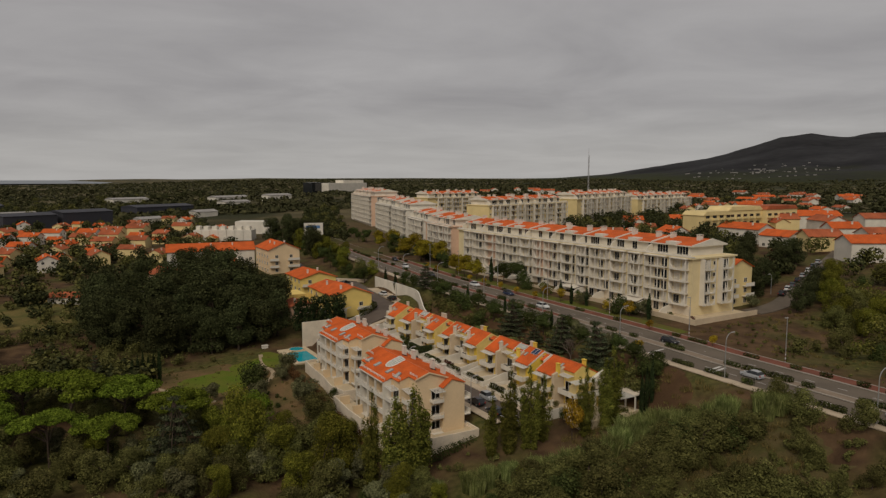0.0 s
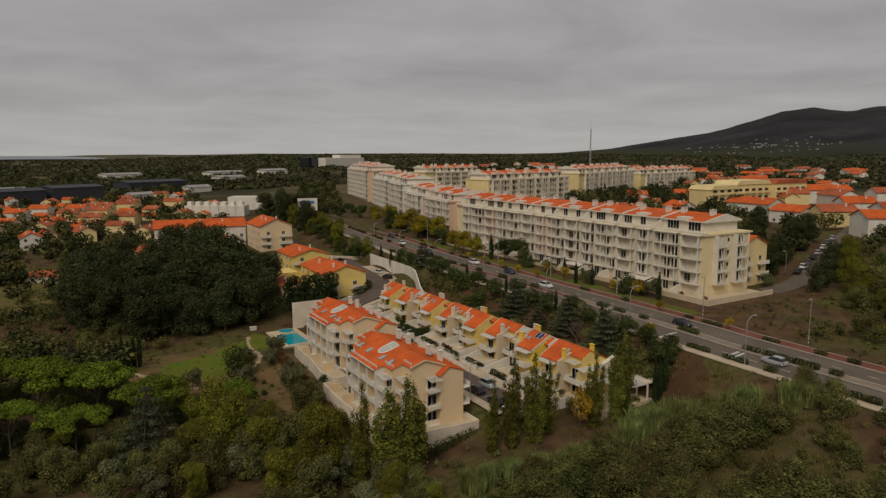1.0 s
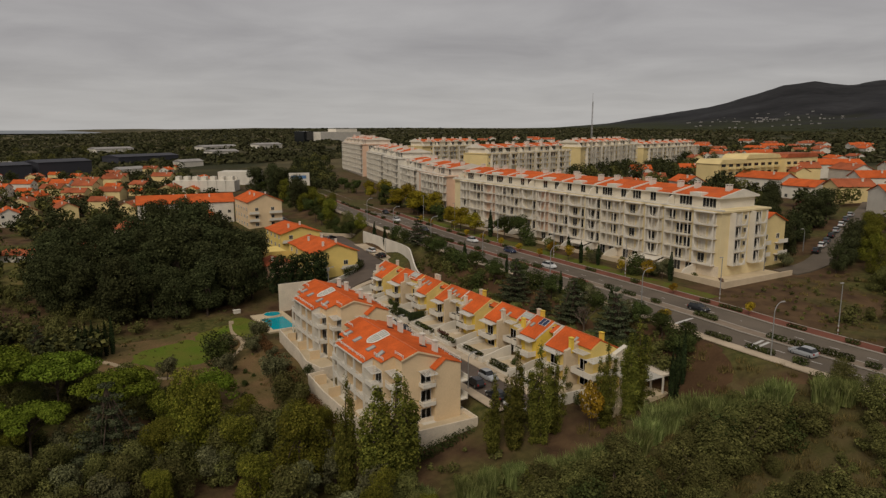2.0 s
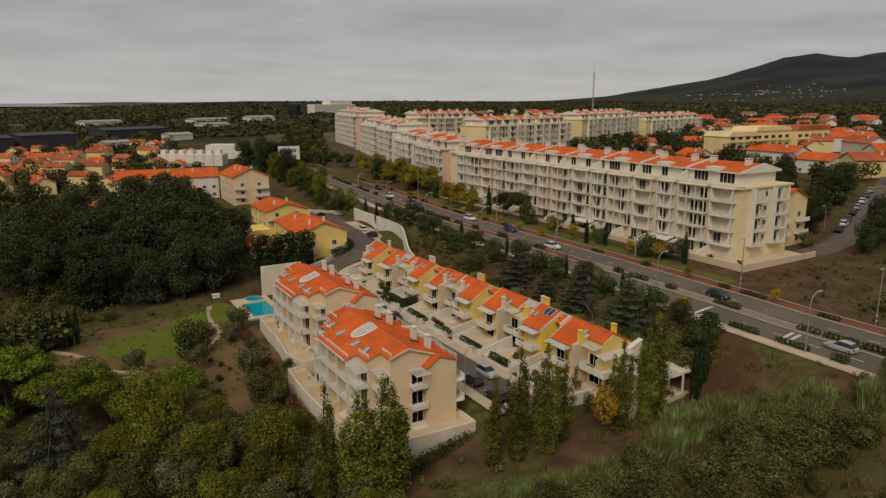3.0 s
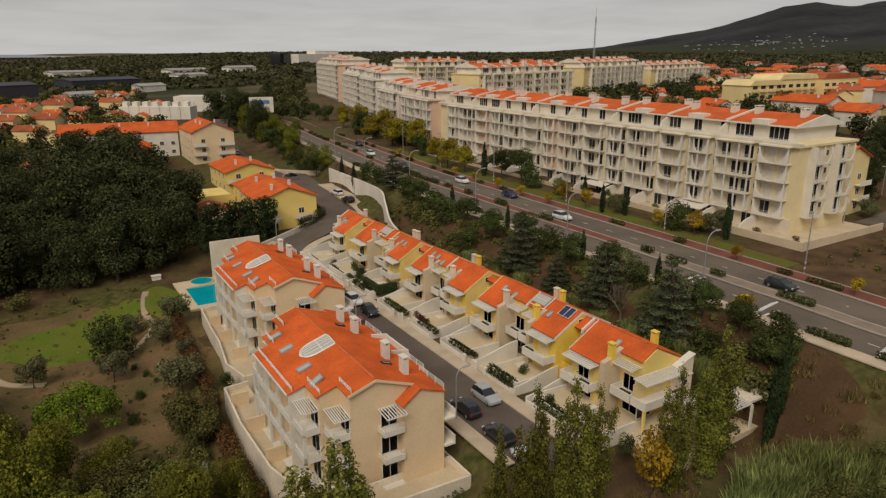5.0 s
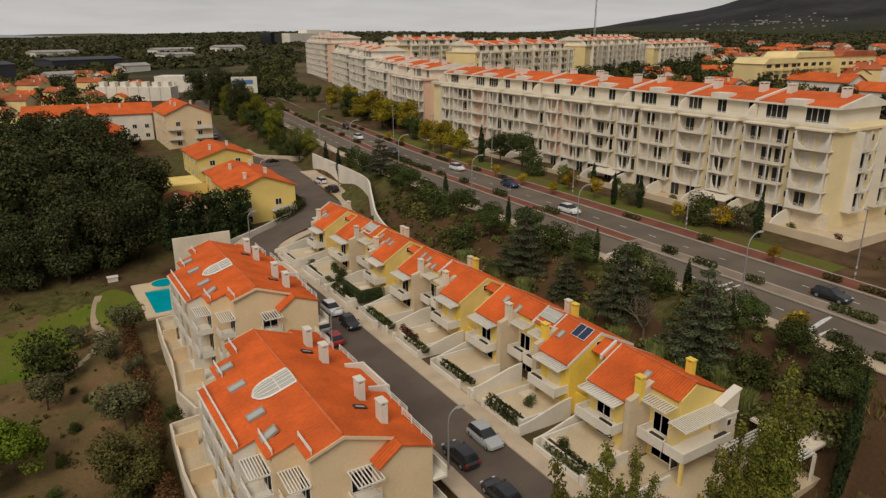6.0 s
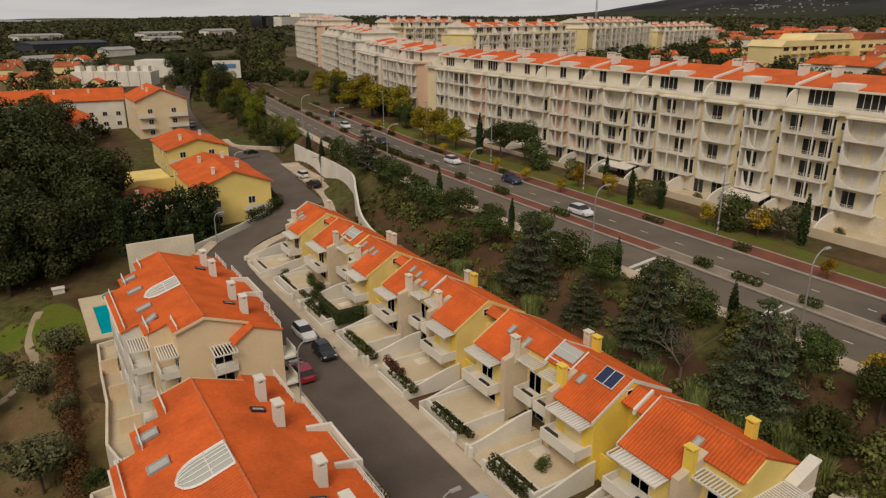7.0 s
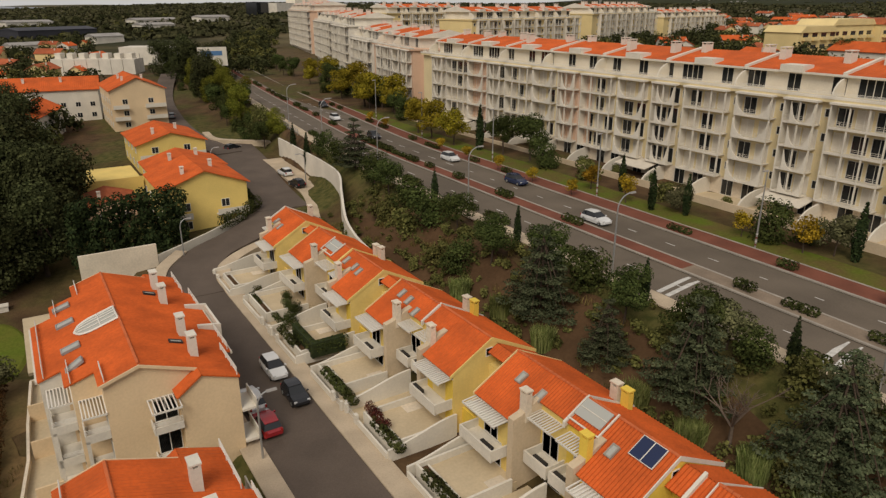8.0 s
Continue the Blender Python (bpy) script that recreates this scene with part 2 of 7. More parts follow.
heath_over_forest(M_MOUNT, 30, 75)
PAINT_BLUE = mat("faded_blue_paint", (0.12, 0.20, 0.27), 0.8)
M_GREY = mat("grey_concrete", (0.34, 0.32, 0.30), 0.9, 0.8, 0.2, 4)
M_SHED = mat("dark_sheet_metal", (0.045, 0.045, 0.055), 0.6, 0.8, 0.05, 1, 0.0)
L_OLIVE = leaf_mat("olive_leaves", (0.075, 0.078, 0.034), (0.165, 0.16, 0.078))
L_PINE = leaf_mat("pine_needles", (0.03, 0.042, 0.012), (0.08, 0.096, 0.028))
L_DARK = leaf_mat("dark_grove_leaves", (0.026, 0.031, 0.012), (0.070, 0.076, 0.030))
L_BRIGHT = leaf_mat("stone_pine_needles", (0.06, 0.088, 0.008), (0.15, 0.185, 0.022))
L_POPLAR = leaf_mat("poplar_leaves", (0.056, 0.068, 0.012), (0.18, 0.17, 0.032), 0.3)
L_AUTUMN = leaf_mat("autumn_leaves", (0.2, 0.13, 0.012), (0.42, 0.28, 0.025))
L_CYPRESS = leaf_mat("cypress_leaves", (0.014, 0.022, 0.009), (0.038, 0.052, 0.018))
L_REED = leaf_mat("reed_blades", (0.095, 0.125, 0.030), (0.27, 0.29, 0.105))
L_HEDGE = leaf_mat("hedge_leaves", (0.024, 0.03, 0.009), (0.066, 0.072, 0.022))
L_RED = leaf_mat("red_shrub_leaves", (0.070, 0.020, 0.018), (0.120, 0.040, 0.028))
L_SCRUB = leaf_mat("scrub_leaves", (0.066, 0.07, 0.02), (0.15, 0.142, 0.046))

# ---------------------------------------------------------------- mesh helpers
def box(bm, x0, x1, y0, y1, z0, z1):
    v = [bm.verts.new(p) for p in ((x0, y0, z0), (x1, y0, z0), (x1, y1, z0), (x0, y1, z0), (x0, y0, z1), (x1, y0, z1), (x1, y1, z1), (x0, y1, z1))]
    for f in ((3, 2, 1, 0), (4, 5, 6, 7), (0, 1, 5, 4), (1, 2, 6, 5), (2, 3, 7, 6), (3, 0, 4, 7)):
        bm.faces.new([v[i] for i in f])
    return bm


def boxes(*dims):
    bm = bmesh.new()
    for d in dims:
        box(bm, *d)
    return bm


def prism(bm, poly, axis, a, b):
    """Extrudes a polygon of (p, q) along an axis from a to b. axis x: (p, q) = (y, z); y: (x, z); z: (x, y)."""
    put = {"x": lambda p, q, s: (s, p, q), "y": lambda p, q, s: (p, s, q), "z": lambda p, q, s: (p, q, s)}[axis]
    lo = [bm.verts.new(put(p, q, a)) for p, q in poly]
    hi = [bm.verts.new(put(p, q, b)) for p, q in poly]
    n = len(poly)
    bm.faces.new(lo)
    bm.faces.new(hi[::-1])
    for i in range(n):
        bm.faces.new((lo[i], hi[i], hi[(i + 1) % n], lo[(i + 1) % n]))
    return bm


def tube(bm, p, q, r0, r1, n=6):
    p, q = Vector(p), Vector(q)
    m = (q - p).to_track_quat("Z", "Y").to_matrix()
    rings = []
    for c, r in ((p, r0), (q, r1)):
        rings.append([bm.verts.new(c + m @ Vector((r * math.cos(6.2832 * k / n), r * math.sin(6.2832 * k / n), 0))) for k in range(n)])
    for k in range(n):
        bm.faces.new((rings[0][k], rings[0][(k + 1) % n], rings[1][(k + 1) % n], rings[1][k]))
    bm.faces.new(rings[0][::-1])
    bm.faces.new(rings[1])
    return bm


def as_mesh(bm, name, *materials):
    bmesh.ops.recalc_face_normals(bm, faces=bm.faces)
    me = bpy.data.meshes.new(name)
    bm.to_mesh(me)
    bm.free()
    for m in materials:
        me.materials.append(m)
    return me


def part(name, bm, material, parent, label=""):
    """One mesh object under a thing or a part."""
    ob = new(name, as_mesh(bm, name, material))
    ob.parent = parent
    if label:
        ob["label"] = label
    return ob


def share(name, me, parent, m):
    """A further object on a mesh that alike pieces share."""
    ob = new(name, me)
    ob.parent = parent
    ob.matrix_basis = m
    return ob


def thing(name, m, label, category, group="", kind=""):
    ob = new(name)
    ob.matrix_basis = m
    ob.empty_display_size = 0.1
    return tagged(ob, label, category, group, kind)


def solid(name, bm, material, label="", category="", group="", kind=""):
    return tagged(new(name, as_mesh(bm, name, material)), label, category, group, kind)


def tiled_slope(bm, e0, e1, r0, r1, pitch=0.30, lift=0.09, thick=0.12):
    """A tiled roof slope between its eave e0-e1 and its ridge r0-r1, with the ribs of the tile rows running up it."""
    e0, e1, r0, r1 = (Vector(p) for p in (e0, e1, r0, r1))
    nrm = (e1 - e0).cross(r0 - e0).normalized()
    if nrm.z < 0:
        nrm = -nrm
    n = max(2, int((e1 - e0).length / pitch))
    top = []
    for i in range(2 * n + 1):
        s = i / (2 * n)
        h = nrm * (lift if i % 2 else 0.0)
        top.append((bm.verts.new(e0.lerp(e1, s) + h), bm.verts.new(r0.lerp(r1, s) + h)))
    for a, b in zip(top, top[1:]):
        bm.faces.new((a[0], b[0], b[1], a[1]))
    d = -nrm * thick
    low = [bm.verts.new(p + d) for p in (e0, e1, r1, r0)]
    bm.faces.new(low[::-1])
    bm.faces.new([t[0] for t in top][::-1] + [low[0], low[1]])
    bm.faces.new((top[0][0], top[0][1], low[3], low[0]))
    bm.faces.new((top[-1][1], top[-1][0], low[1], low[2]))
    return bm


# ---------------------------------------------------------------- the lie of the land
STATIONS = [
    (-400, [(-400, -8), (40, -9), (90, 0), (104, 6.5), (130, 6.5), (300, 6)]),
    (40, [(-400, -6), (0, -8), (40, -8), (60, -6), (78, -3), (90, 1), (98, 4.5), (104.5, 7.0), (130, 7.0), (150, 6.5), (300, 7)]),
    (90, [(-400, -2), (0, -5), (30, -6), (48, -5.2), (62, -3.2), (75, -1.8), (88, -0.8), (96, 0.0), (99.5, 3.2), (104.5, 7.3), (130, 7.4), (160, 6.8), (300, 9)]),
    (99, [(-400, -1), (0, -5), (30, -6), (48, -5.2), (53, -4.8), (66, -2.4), (68.5, 0.2), (77, 0.2), (83.6, 0.05), (94, 0.3), (99, 3.6), (104.5, 7.6), (130, 7.7), (140, 8), (168, 8.2), (200, 10.2), (225, 13.2), (260, 15.5), (320, 18)]),
    (130, [(-400, 0), (0, -5), (30, -6), (46, -5.6), (51, -4), (66, -1.8), (68.5, 0.2), (77, 0.2), (83.6, 0.05), (94, 2.2), (98, 4.4), (104.5, 8.0), (130, 8.1), (138, 8.3), (168, 8.8), (200, 10.6), (225, 13.6), (260, 15.8), (320, 18)]),
    (165, [(-400, 1), (0, -4), (30, -6), (44, -5.8), (48, -3.8), (64, -3.8), (67, -1), (68.5, 0.2), (77, 0.2), (83.6, 0.05), (94, 2.6), (98, 4.5), (104.5, 8.3), (130, 8.4), (170, 9.2), (200, 11), (225, 14), (260, 16), (320, 18)]),
    (182, [(-400, 2), (0, -4), (30, -5.6), (44, -5), (48, -3.8), (64, -3.8), (68, -0.1), (72, 0.2), (84, 0.9), (92, 2.2), (98, 3.4), (104.5, 8.5), (130, 8.6), (170, 9.4), (200, 11.4), (225, 14.2), (260, 16.2), (320, 18)]),
    (205, [(-400, 3), (0, -3), (40, -4), (62, -1), (72, 2.2), (90, 3.0), (103, 3.2), (104.5, 8.6), (130, 8.7), (170, 9.4), (200, 11.6), (225, 14.2), (260, 16.2), (320, 18)]),
    (245, [(-400, 4), (0, 0), (50, 1), (74, 3.4), (86, 3.6), (103, 3.6), (105, 8.7), (130, 8.8), (300, 15)]),
    (300, [(-400, 5), (0, 3), (50, 4), (75, 5), (96, 5.5), (103, 8), (130, 9), (300, 15)]),
    (480, [(-400, 7), (0, 6), (60, 8), (130, 10), (300, 17)]),
    (5000, [(-400, 10), (0, 10), (60, 10), (130, 12), (300, 17)]),
]


def bend(y):
    """How far the road swings to the right beyond the apartment blocks."""
    return 0.0 if y < 190 else 0.125 * (y - 190) - 2.5 * (1 - math.exp(-(y - 190) / 20.0))


def land(x, y):
    ys = [s[0] for s in STATIONS]
    k = max(0, min(len(ys) - 2, int(np.searchsorted(ys, y)) - 1))
    x -= bend(min(y, 500))
    za, zb = (float(np.interp(x, [p[0] for p in STATIONS[i][1]], [p[1] for p in STATIONS[i][1]])) for i in (k, k + 1))
    s = min(1, max(0, (y - ys[k]) / (ys[k + 1] - ys[k])))
    z = za + (zb - za) * s
    far = math.hypot(x - 60, y - 120)
    if far > 500:
        top = 1330 + 370 * min(1.0, max(0.0, (math.degrees(math.atan2(x, max(y, 1))) - 9) / 6))
        z += (min(far, top) - 500) / 1200 * 16 + 5 * noise.noise(Vector((x * 0.003, y * 0.003, 0))) * min(1, (far - 500) / 500)
    return z


def road_z(y):
    return land(117 + bend(min(y, 500)), y) + 0.06


def axis_steps(lo, a, b, hi, step):
    mid = list(np.arange(a, b + step * 0.5, step))
    left, right, s, x = [], [], step, a
    while x > lo:
        s *= 1.25
        x -= s
        left.append(max(x, lo))
    s, x = step, b
    while x < hi:
        s *= 1.25
        x += s
        right.append(min(x, hi))
    return left[::-1] + mid + right


def build_ground():
    xs, ys = axis_steps(-4600, -40, 190, 4600, 2.0), axis_steps(-3000, 50, 270, 4600, 2.5)
    verts = [(x, y, land(x, y)) for y in ys for x in xs]
    w = len(xs)
    faces = [(j * w + i, j * w + i + 1, (j + 1) * w + i + 1, (j + 1) * w + i) for j in range(len(ys) - 1) for i in range(w - 1)]
    me = bpy.data.meshes.new("ground")
    me.from_pydata(verts, [], faces)
    me.polygons.foreach_set("use_smooth", [True] * len(faces))
    me.materials.append(M_GROUND)
    tagged(new("ground", me), "rough ground of brown soil, dry grass and scrub", "ground", kind="structure")


build_ground()


def strip(name, x0, x1, y0, y1, dz, material, thick=0.15, step=4.0, label="", category="", follow=True, xf=None):
    """A ribbon of road, kerb or path along y, x0 to x1 across, lying dz above the road's level."""
    bm = bmesh.new()
    n = max(1, int((y1 - y0) / step))
    rows = []
    for k in range(n + 1):
        y = y0 + (y1 - y0) * k / n
        b, z = (bend(y), road_z(y)) if follow else (0, xf(y))
        rows.append([bm.verts.new(p) for p in ((x0 + b, y, z + dz - thick), (x0 + b, y, z + dz), (x1 + b, y, z + dz), (x1 + b, y, z + dz - thick))])
    for a, b in zip(rows, rows[1:]):
        for i in range(3):
            bm.faces.new((a[i], a[i + 1], b[i + 1], b[i]))
    bm.faces.new(rows[0])
    bm.faces.new(rows[-1][::-1])
    return solid(name, bm, material, label, category, kind="structure")


strip("pavement_south", 106.0, 108.2, -150, 420, 0.16, M_PAVE, label="pale stone pavement beside the avenue", category="pavement")
strip("road_south", 108.2, 115.0, -150, 420, 0.0, M_ASPHALT, label="grey asphalt carriageway of the avenue", category="road")
strip("median_south", 115.0, 117.4, -150, 131, 0.18, mat("median_stone", (0.26, 0.20, 0.145), 0.9, 0.75, 0.4, 6), label="worn pale stone central reservation with hedges", category="median")
strip("median_north", 115.0, 117.4, 131, 420, 0.18, M_REDPATH, label="red paved central reservation with pale kerbs", category="median")
strip("kerb_median_a", 114.8, 115.1, -150, 420, 0.22, M_KERB, label="pale kerb", category="kerb")
strip("kerb_median_b", 117.3, 117.6, -150, 420, 0.22, M_KERB, label="pale kerb", category="kerb")
strip("road_north", 117.4, 124.2, -150, 420, 0.0, M_ASPHALT, label="grey asphalt carriageway of the avenue", category="road")
strip("kerb_north", 124.1, 124.45, -150, 420, 0.2, M_KERB, label="pale kerb", category="kerb")
strip("cycle_path", 124.5, 127.6, -150, 420, 0.15, M_REDPATH, label="red paved cycle path along the avenue", category="path")
strip("kerb_path", 127.6, 127.85, -150, 420, 0.2, M_KERB, label="pale kerb", category="kerb")
M_VERGE = mat("verge_grass", (0.095, 0.128, 0.014), 0.95, 0.6, 0.25, 3.5, 0.4, stain=(0.12, 0.09, 0.03), spec=0.1)
strip("verge", 127.85, 137.6, 108, 330, 0.05, M_VERGE, label="green grass verge below the apartment blocks", category="grass")

# ---------------------------------------------------------------- pieces shared by the buildings
def window_mesh(w, h, name="window", frame=None, glass=None, bars=1):
    """A window in a wall that faces -y, in one piece: a frame with its lights set back; origin at its lower middle, on the wall's face."""
    bm = bmesh.new()
    f, out, back, deep = 0.07, -0.05, 0.06, 0.0
    xs = [-w / 2, -w / 2 + f]
    for k in range(1, bars + 1):
        c = -w / 2 + w * k / (bars + 1)
        xs += [c - 0.03, c + 0.03]
    xs += [w / 2 - f, w / 2]
    zs = [0, f, h - f, h]
    V = [[bm.verts.new((x, out, z)) for x in xs] for z in zs]
    for j in range(3):
        for i in range(len(xs) - 1):
            q = (V[j][i], V[j][i + 1], V[j + 1][i + 1], V[j + 1][i])
            if j == 1 and i % 2:
                inner = [bm.verts.new((v.co.x, deep, v.co.z)) for v in q]
                for k in range(4):
                    bm.faces.new((q[k], q[(k + 1) % 4], inner[(k + 1) % 4], inner[k]))
                bm.faces.new(inner).material_index = 1
            else:
                bm.faces.new(q)
    ring = V[0] + [V[1][-1], V[2][-1]] + V[3][::-1] + [V[2][0], V[1][0]]
    rear = [bm.verts.new((v.co.x, back, v.co.z)) for v in ring]
    for k in range(len(ring)):
        bm.faces.new((ring[k], rear[k], rear[(k + 1) % len(ring)], ring[(k + 1) % len(ring)]))
    return as_mesh(bm, name, frame or M_WHITEMETAL, glass or M_GLASS)


def chimney_mesh(w, d, h, m=None, cap=True):
    bm = boxes((-w / 2, w / 2, -d / 2, d / 2, -0.8, h), (-w / 2 - 0.06, w / 2 + 0.06, -d / 2 - 0.06, d / 2 + 0.06, h + 0.22, h + 0.34))
    for sx in (-1, 1):
        for sy in (-1, 1):
            box(bm, sx * (w / 2 - 0.08) - 0.08, sx * (w / 2 - 0.08) + 0.08, sy * (d / 2 - 0.08) - 0.08, sy * (d / 2 - 0.08) + 0.08, h, h + 0.22)
    return as_mesh(bm, "chimney", m or M_WHITE)


def skylight_mesh(w, l, frame=None):
    """A roof window in the plane z = 0, w across and l up the slope."""
    bm = bmesh.new()
    for d in ((-w / 2, w / 2, -l / 2, -l / 2 + 0.1, -0.05, 0.16), (-w / 2, w / 2, l / 2 - 0.1, l / 2, -0.05, 0.16), (-w / 2, -w / 2 + 0.1, -l / 2 + 0.1, l / 2 - 0.1, -0.05, 0.16), (w / 2 - 0.1, w / 2, -l / 2 + 0.1, l / 2 - 0.1, -0.05, 0.16)):
        box(bm, *d)
    n = len(bm.faces)
    box(bm, -w / 2 + 0.1, w / 2 - 0.1, -l / 2 + 0.1, l / 2 - 0.1, -0.02, 0.11)
    bm.faces.ensure_lookup_table()
    for i in range(n, len(bm.faces)):
        bm.faces[i].material_index = 1
    return as_mesh(bm, "skylight", frame or M_DARK, M_SKYGLASS)


def railing(bm, x0, x1, y0, y1, z, h=0.9, n=None, r=0.025):
    """Three rails and posts from (x0, y0) to (x1, y1)."""
    length = math.hypot(x1 - x0, y1 - y0)
    n = n or max(1, int(length / 1.4))
    for k in range(n + 1):
        s = k / n
        x, y = x0 + (x1 - x0) * s, y0 + (y1 - y0) * s
        box(bm, x - r, x + r, y - r, y + r, z, z + h)
    for f in (0.4, 0.7, 1.0):
        tube(bm, (x0, y0, z + h * f), (x1, y1, z + h * f), r, r, 4)
    return bm


def slat_mesh(d, fall):
    return as_mesh(prism(bmesh.new(), [(-0.1, -0.02), (-0.1, 0.06), (-d, 0.06 - fall), (-d, -0.02 - fall)], "x", -0.045, 0.045), "slat", M_WHITEMETAL)


def pergola(root, m, w, d, slats=9, fall=0.15, known={}):
    """White slats on two rails, w along x, d out along -y, at z = 0."""
    key = (w, d, fall)
    if key not in known:
        known[key] = (as_mesh(boxes((-w / 2, w / 2, -0.1, 0.0, -0.12, 0.0)), "pergola", M_WHITEMETAL), as_mesh(boxes((-w / 2, w / 2, -d, -d + 0.1, -0.12 - fall, -fall)), "rail", M_WHITEMETAL), slat_mesh(d, fall))
    ob = share("pergola", known[key][0], root, m)
    share("rail", known[key][1], ob, Matrix.Identity(4))
    for k in range(slats):
        share("slat", known[key][2], ob, pose(-w / 2 + 0.04 + (w - 0.08) * k / (slats - 1), 0, 0))
    return ob


def window_on(root, me, face, a, b, z, off=0.0, name="window"):
    """Sets a window on a wall: face w/e/s/n at coordinate a, at b along it."""
    turn = {"s": 0, "e": 90, "n": 180, "w": 270}[face]
    p = (b, a - off, z) if face == "s" else (b, a + off, z) if face == "n" else (a - off, b, z) if face == "w" else (a + off, b, z)
    return share(name, me, root, pose(*p, 0, 0, turn))


W_BIG, W_MID, W_SMALL, W_DOOR = window_mesh(1.8, 1.9), window_mesh(1.3, 1.3), window_mesh(0.7, 0.8, bars=0), window_mesh(2.2, 2.2)
W_BLIND = window_mesh(2.0, 2.1, glass=M_SHUTTER)

# ---------------------------------------------------------------- the two cream apartment houses
def dome_light(bm_frame, bm_glass, w, l):
    """A long arched roof light: flat at the ridge end, rounded at the other; y up the slope, vaulted across."""
    n, m = 10, 6
    grid = []
    for j in range(n + 1):
        y = l / 2 - l * j / n
        t = max(0.0, (j / n - 0.55) / 0.45)
        half = w / 2 * math.sqrt(max(0.0, 1 - t * t)) if t > 0 else w / 2
        half = max(half, 0.08)
        grid.append([bm_glass.verts.new((half * s, y, 0.1 + 0.32 * (half / (w / 2)) * (1 - s * s))) for s in [(-1 + 2 * i / m) for i in range(m + 1)]])
    for a, b in zip(grid, grid[1:]):
        for i in range(m):
            bm_glass.faces.new((a[i], a[i + 1], b[i + 1], b[i]))
        for i in (0, m):
            tube(bm_frame, a[i].co, b[i].co, 0.10, 0.10, 4)
        for i in range(1, m):
            tube(bm_frame, a[i].co + Vector((0, 0, 0.03)), b[i].co + Vector((0, 0, 0.03)), 0.04, 0.04, 4)
    for j in (0, 4):
        for i in range(m):
            tube(bm_frame, grid[j][i].co + Vector((0, 0, .03)), grid[j][i + 1].co + Vector((0, 0, .03)), 0.06, 0.06, 4)


def apartment_house(m, label):
    """Three storeys under one low tiled gable roof; x across from the west, y along from the south gable, z 0 at its terrace."""
    root = thing("apartment_house", m, label, "apartment house", "cream apartment houses")
    L, RX, RZ, ST_A = 21.4, 6.5, 11.3, 2.95
    slope_w, slope_e = 0.33, 0.36
    wx, ex = 1.6, 13.4
    wz = lambda x: RZ - slope_w * (RX - x)
    ez = lambda x: RZ - slope_e * (x - RX)
    # walls: the west corners step back twice; the east part stands forward of each gable
    steps = ((0.0, 2.5, 3.9, 3.6), (2.5, 5.5, 1.9, 1.5), (5.5, L - 5.2, wx, -0.2), (L - 5.2, L - 2.5, 1.9, 1.5), (L - 2.5, L, 3.9, 3.6))
    for y0, y1, x, e in steps:
        part("wall", prism(bmesh.new(), [(x, -1.5), (RX, -1.5), (RX, RZ - 0.2), (x, wz(x) - 0.2)], "y", y0, y1), M_CREAM, root)
    part("wall", prism(bmesh.new(), [(RX, -1.5), (8.9, -1.5), (8.9, ez(8.9) - 0.2), (RX, RZ - 0.2)], "y", 0.0, L), M_CREAM, root)
    part("wall", prism(bmesh.new(), [(8.9, -1.5), (ex, -1.5), (ex, ez(ex) - 0.2), (10.6, ez(10.6) - 0.2), (8.9, 8.45)], "y", -1.25, L + 1.25), M_CREAM, root)
    part("wall", prism(bmesh.new(), [(8.9, 8.2), (10.62, ez(10.6) - 0.2), (8.9, ez(8.9) - 0.2)], "y", 0.0, L), M_CREAM, root)
    for y in (5.5, L - 5.2):
        part("end_wall", prism(bmesh.new(), [(-0.1, -1.5), (wx, -1.5), (wx, wz(wx) - 0.2), (-0.1, wz(-0.1) - 0.2)], "y", y - 0.01 if y < 8 else y - 0.2, y + 0.2 if y < 8 else y + 0.01), M_WHITE, root)
    # roof
    def slope(name, e, r, y0, y1, parent):
        bm = bmesh.new()
        tiled_slope(bm, (e[0], y0, e[1]), (e[0], y1, e[1]), (r[0], y0, r[1]), (r[0], y1, r[1]))
        return part(name, bm, M_TILE, parent, "bright orange clay tile roof")
    roof = slope("roof", (-0.2, wz(-0.2)), (RX, RZ), steps[2][0] - 0.15, steps[2][1] + 0.15, root)
    for y0, y1, x, e in (steps[0], steps[1], steps[3], steps[4]):
        a = y0 - 0.25 if y0 < 0.1 else y0 - 0.12 if y0 < 5 else y0 + 0.17 if y0 < L - 3 else y0 + 0.14
        b = y1 + 0.25 if y1 > L - 0.1 else y1 + 0.12 if y1 > L - 3 else y1 - 0.17 if y1 > 5 else y1 - 0.14
        slope("roof_slope", (e, wz(e)), (RX, RZ), a, b, roof)
    slope("roof_slope", (14.1, ez(14.1)), (RX, RZ), 3.5, L - 3.5, roof)
    for y0, y1 in ((-0.25, 3.48), (L - 3.48, L + 0.25)):
        slope("roof_slope", (ex + 0.1, ez(ex + 0.1)), (RX, RZ), y0, y1, roof)
    for y0, y1 in ((-1.45, -0.27), (L + 0.27, L + 1.45)):
        slope("roof_slope", (ex + 0.1, ez(ex + 0.1)), (10.6, ez(10.6)), y0, y1, roof)
    for y0, y1 in ((-1.45, 0.9), (L - 0.9, L + 1.45)):
        slope("roof_slope", (8.6, 8.35), (10.62, ez(10.6) + 0.02), y0, y1, roof)
    n = 46
    bm = bmesh.new()
    for k in range(n):
        tube(bm, (RX, k * L / n, RZ + 0.05), (RX, (k + 0.95) * L / n, RZ + 0.09), 0.10, 0.12, 6)
    part("ridge", bm, M_RIDGE, roof)
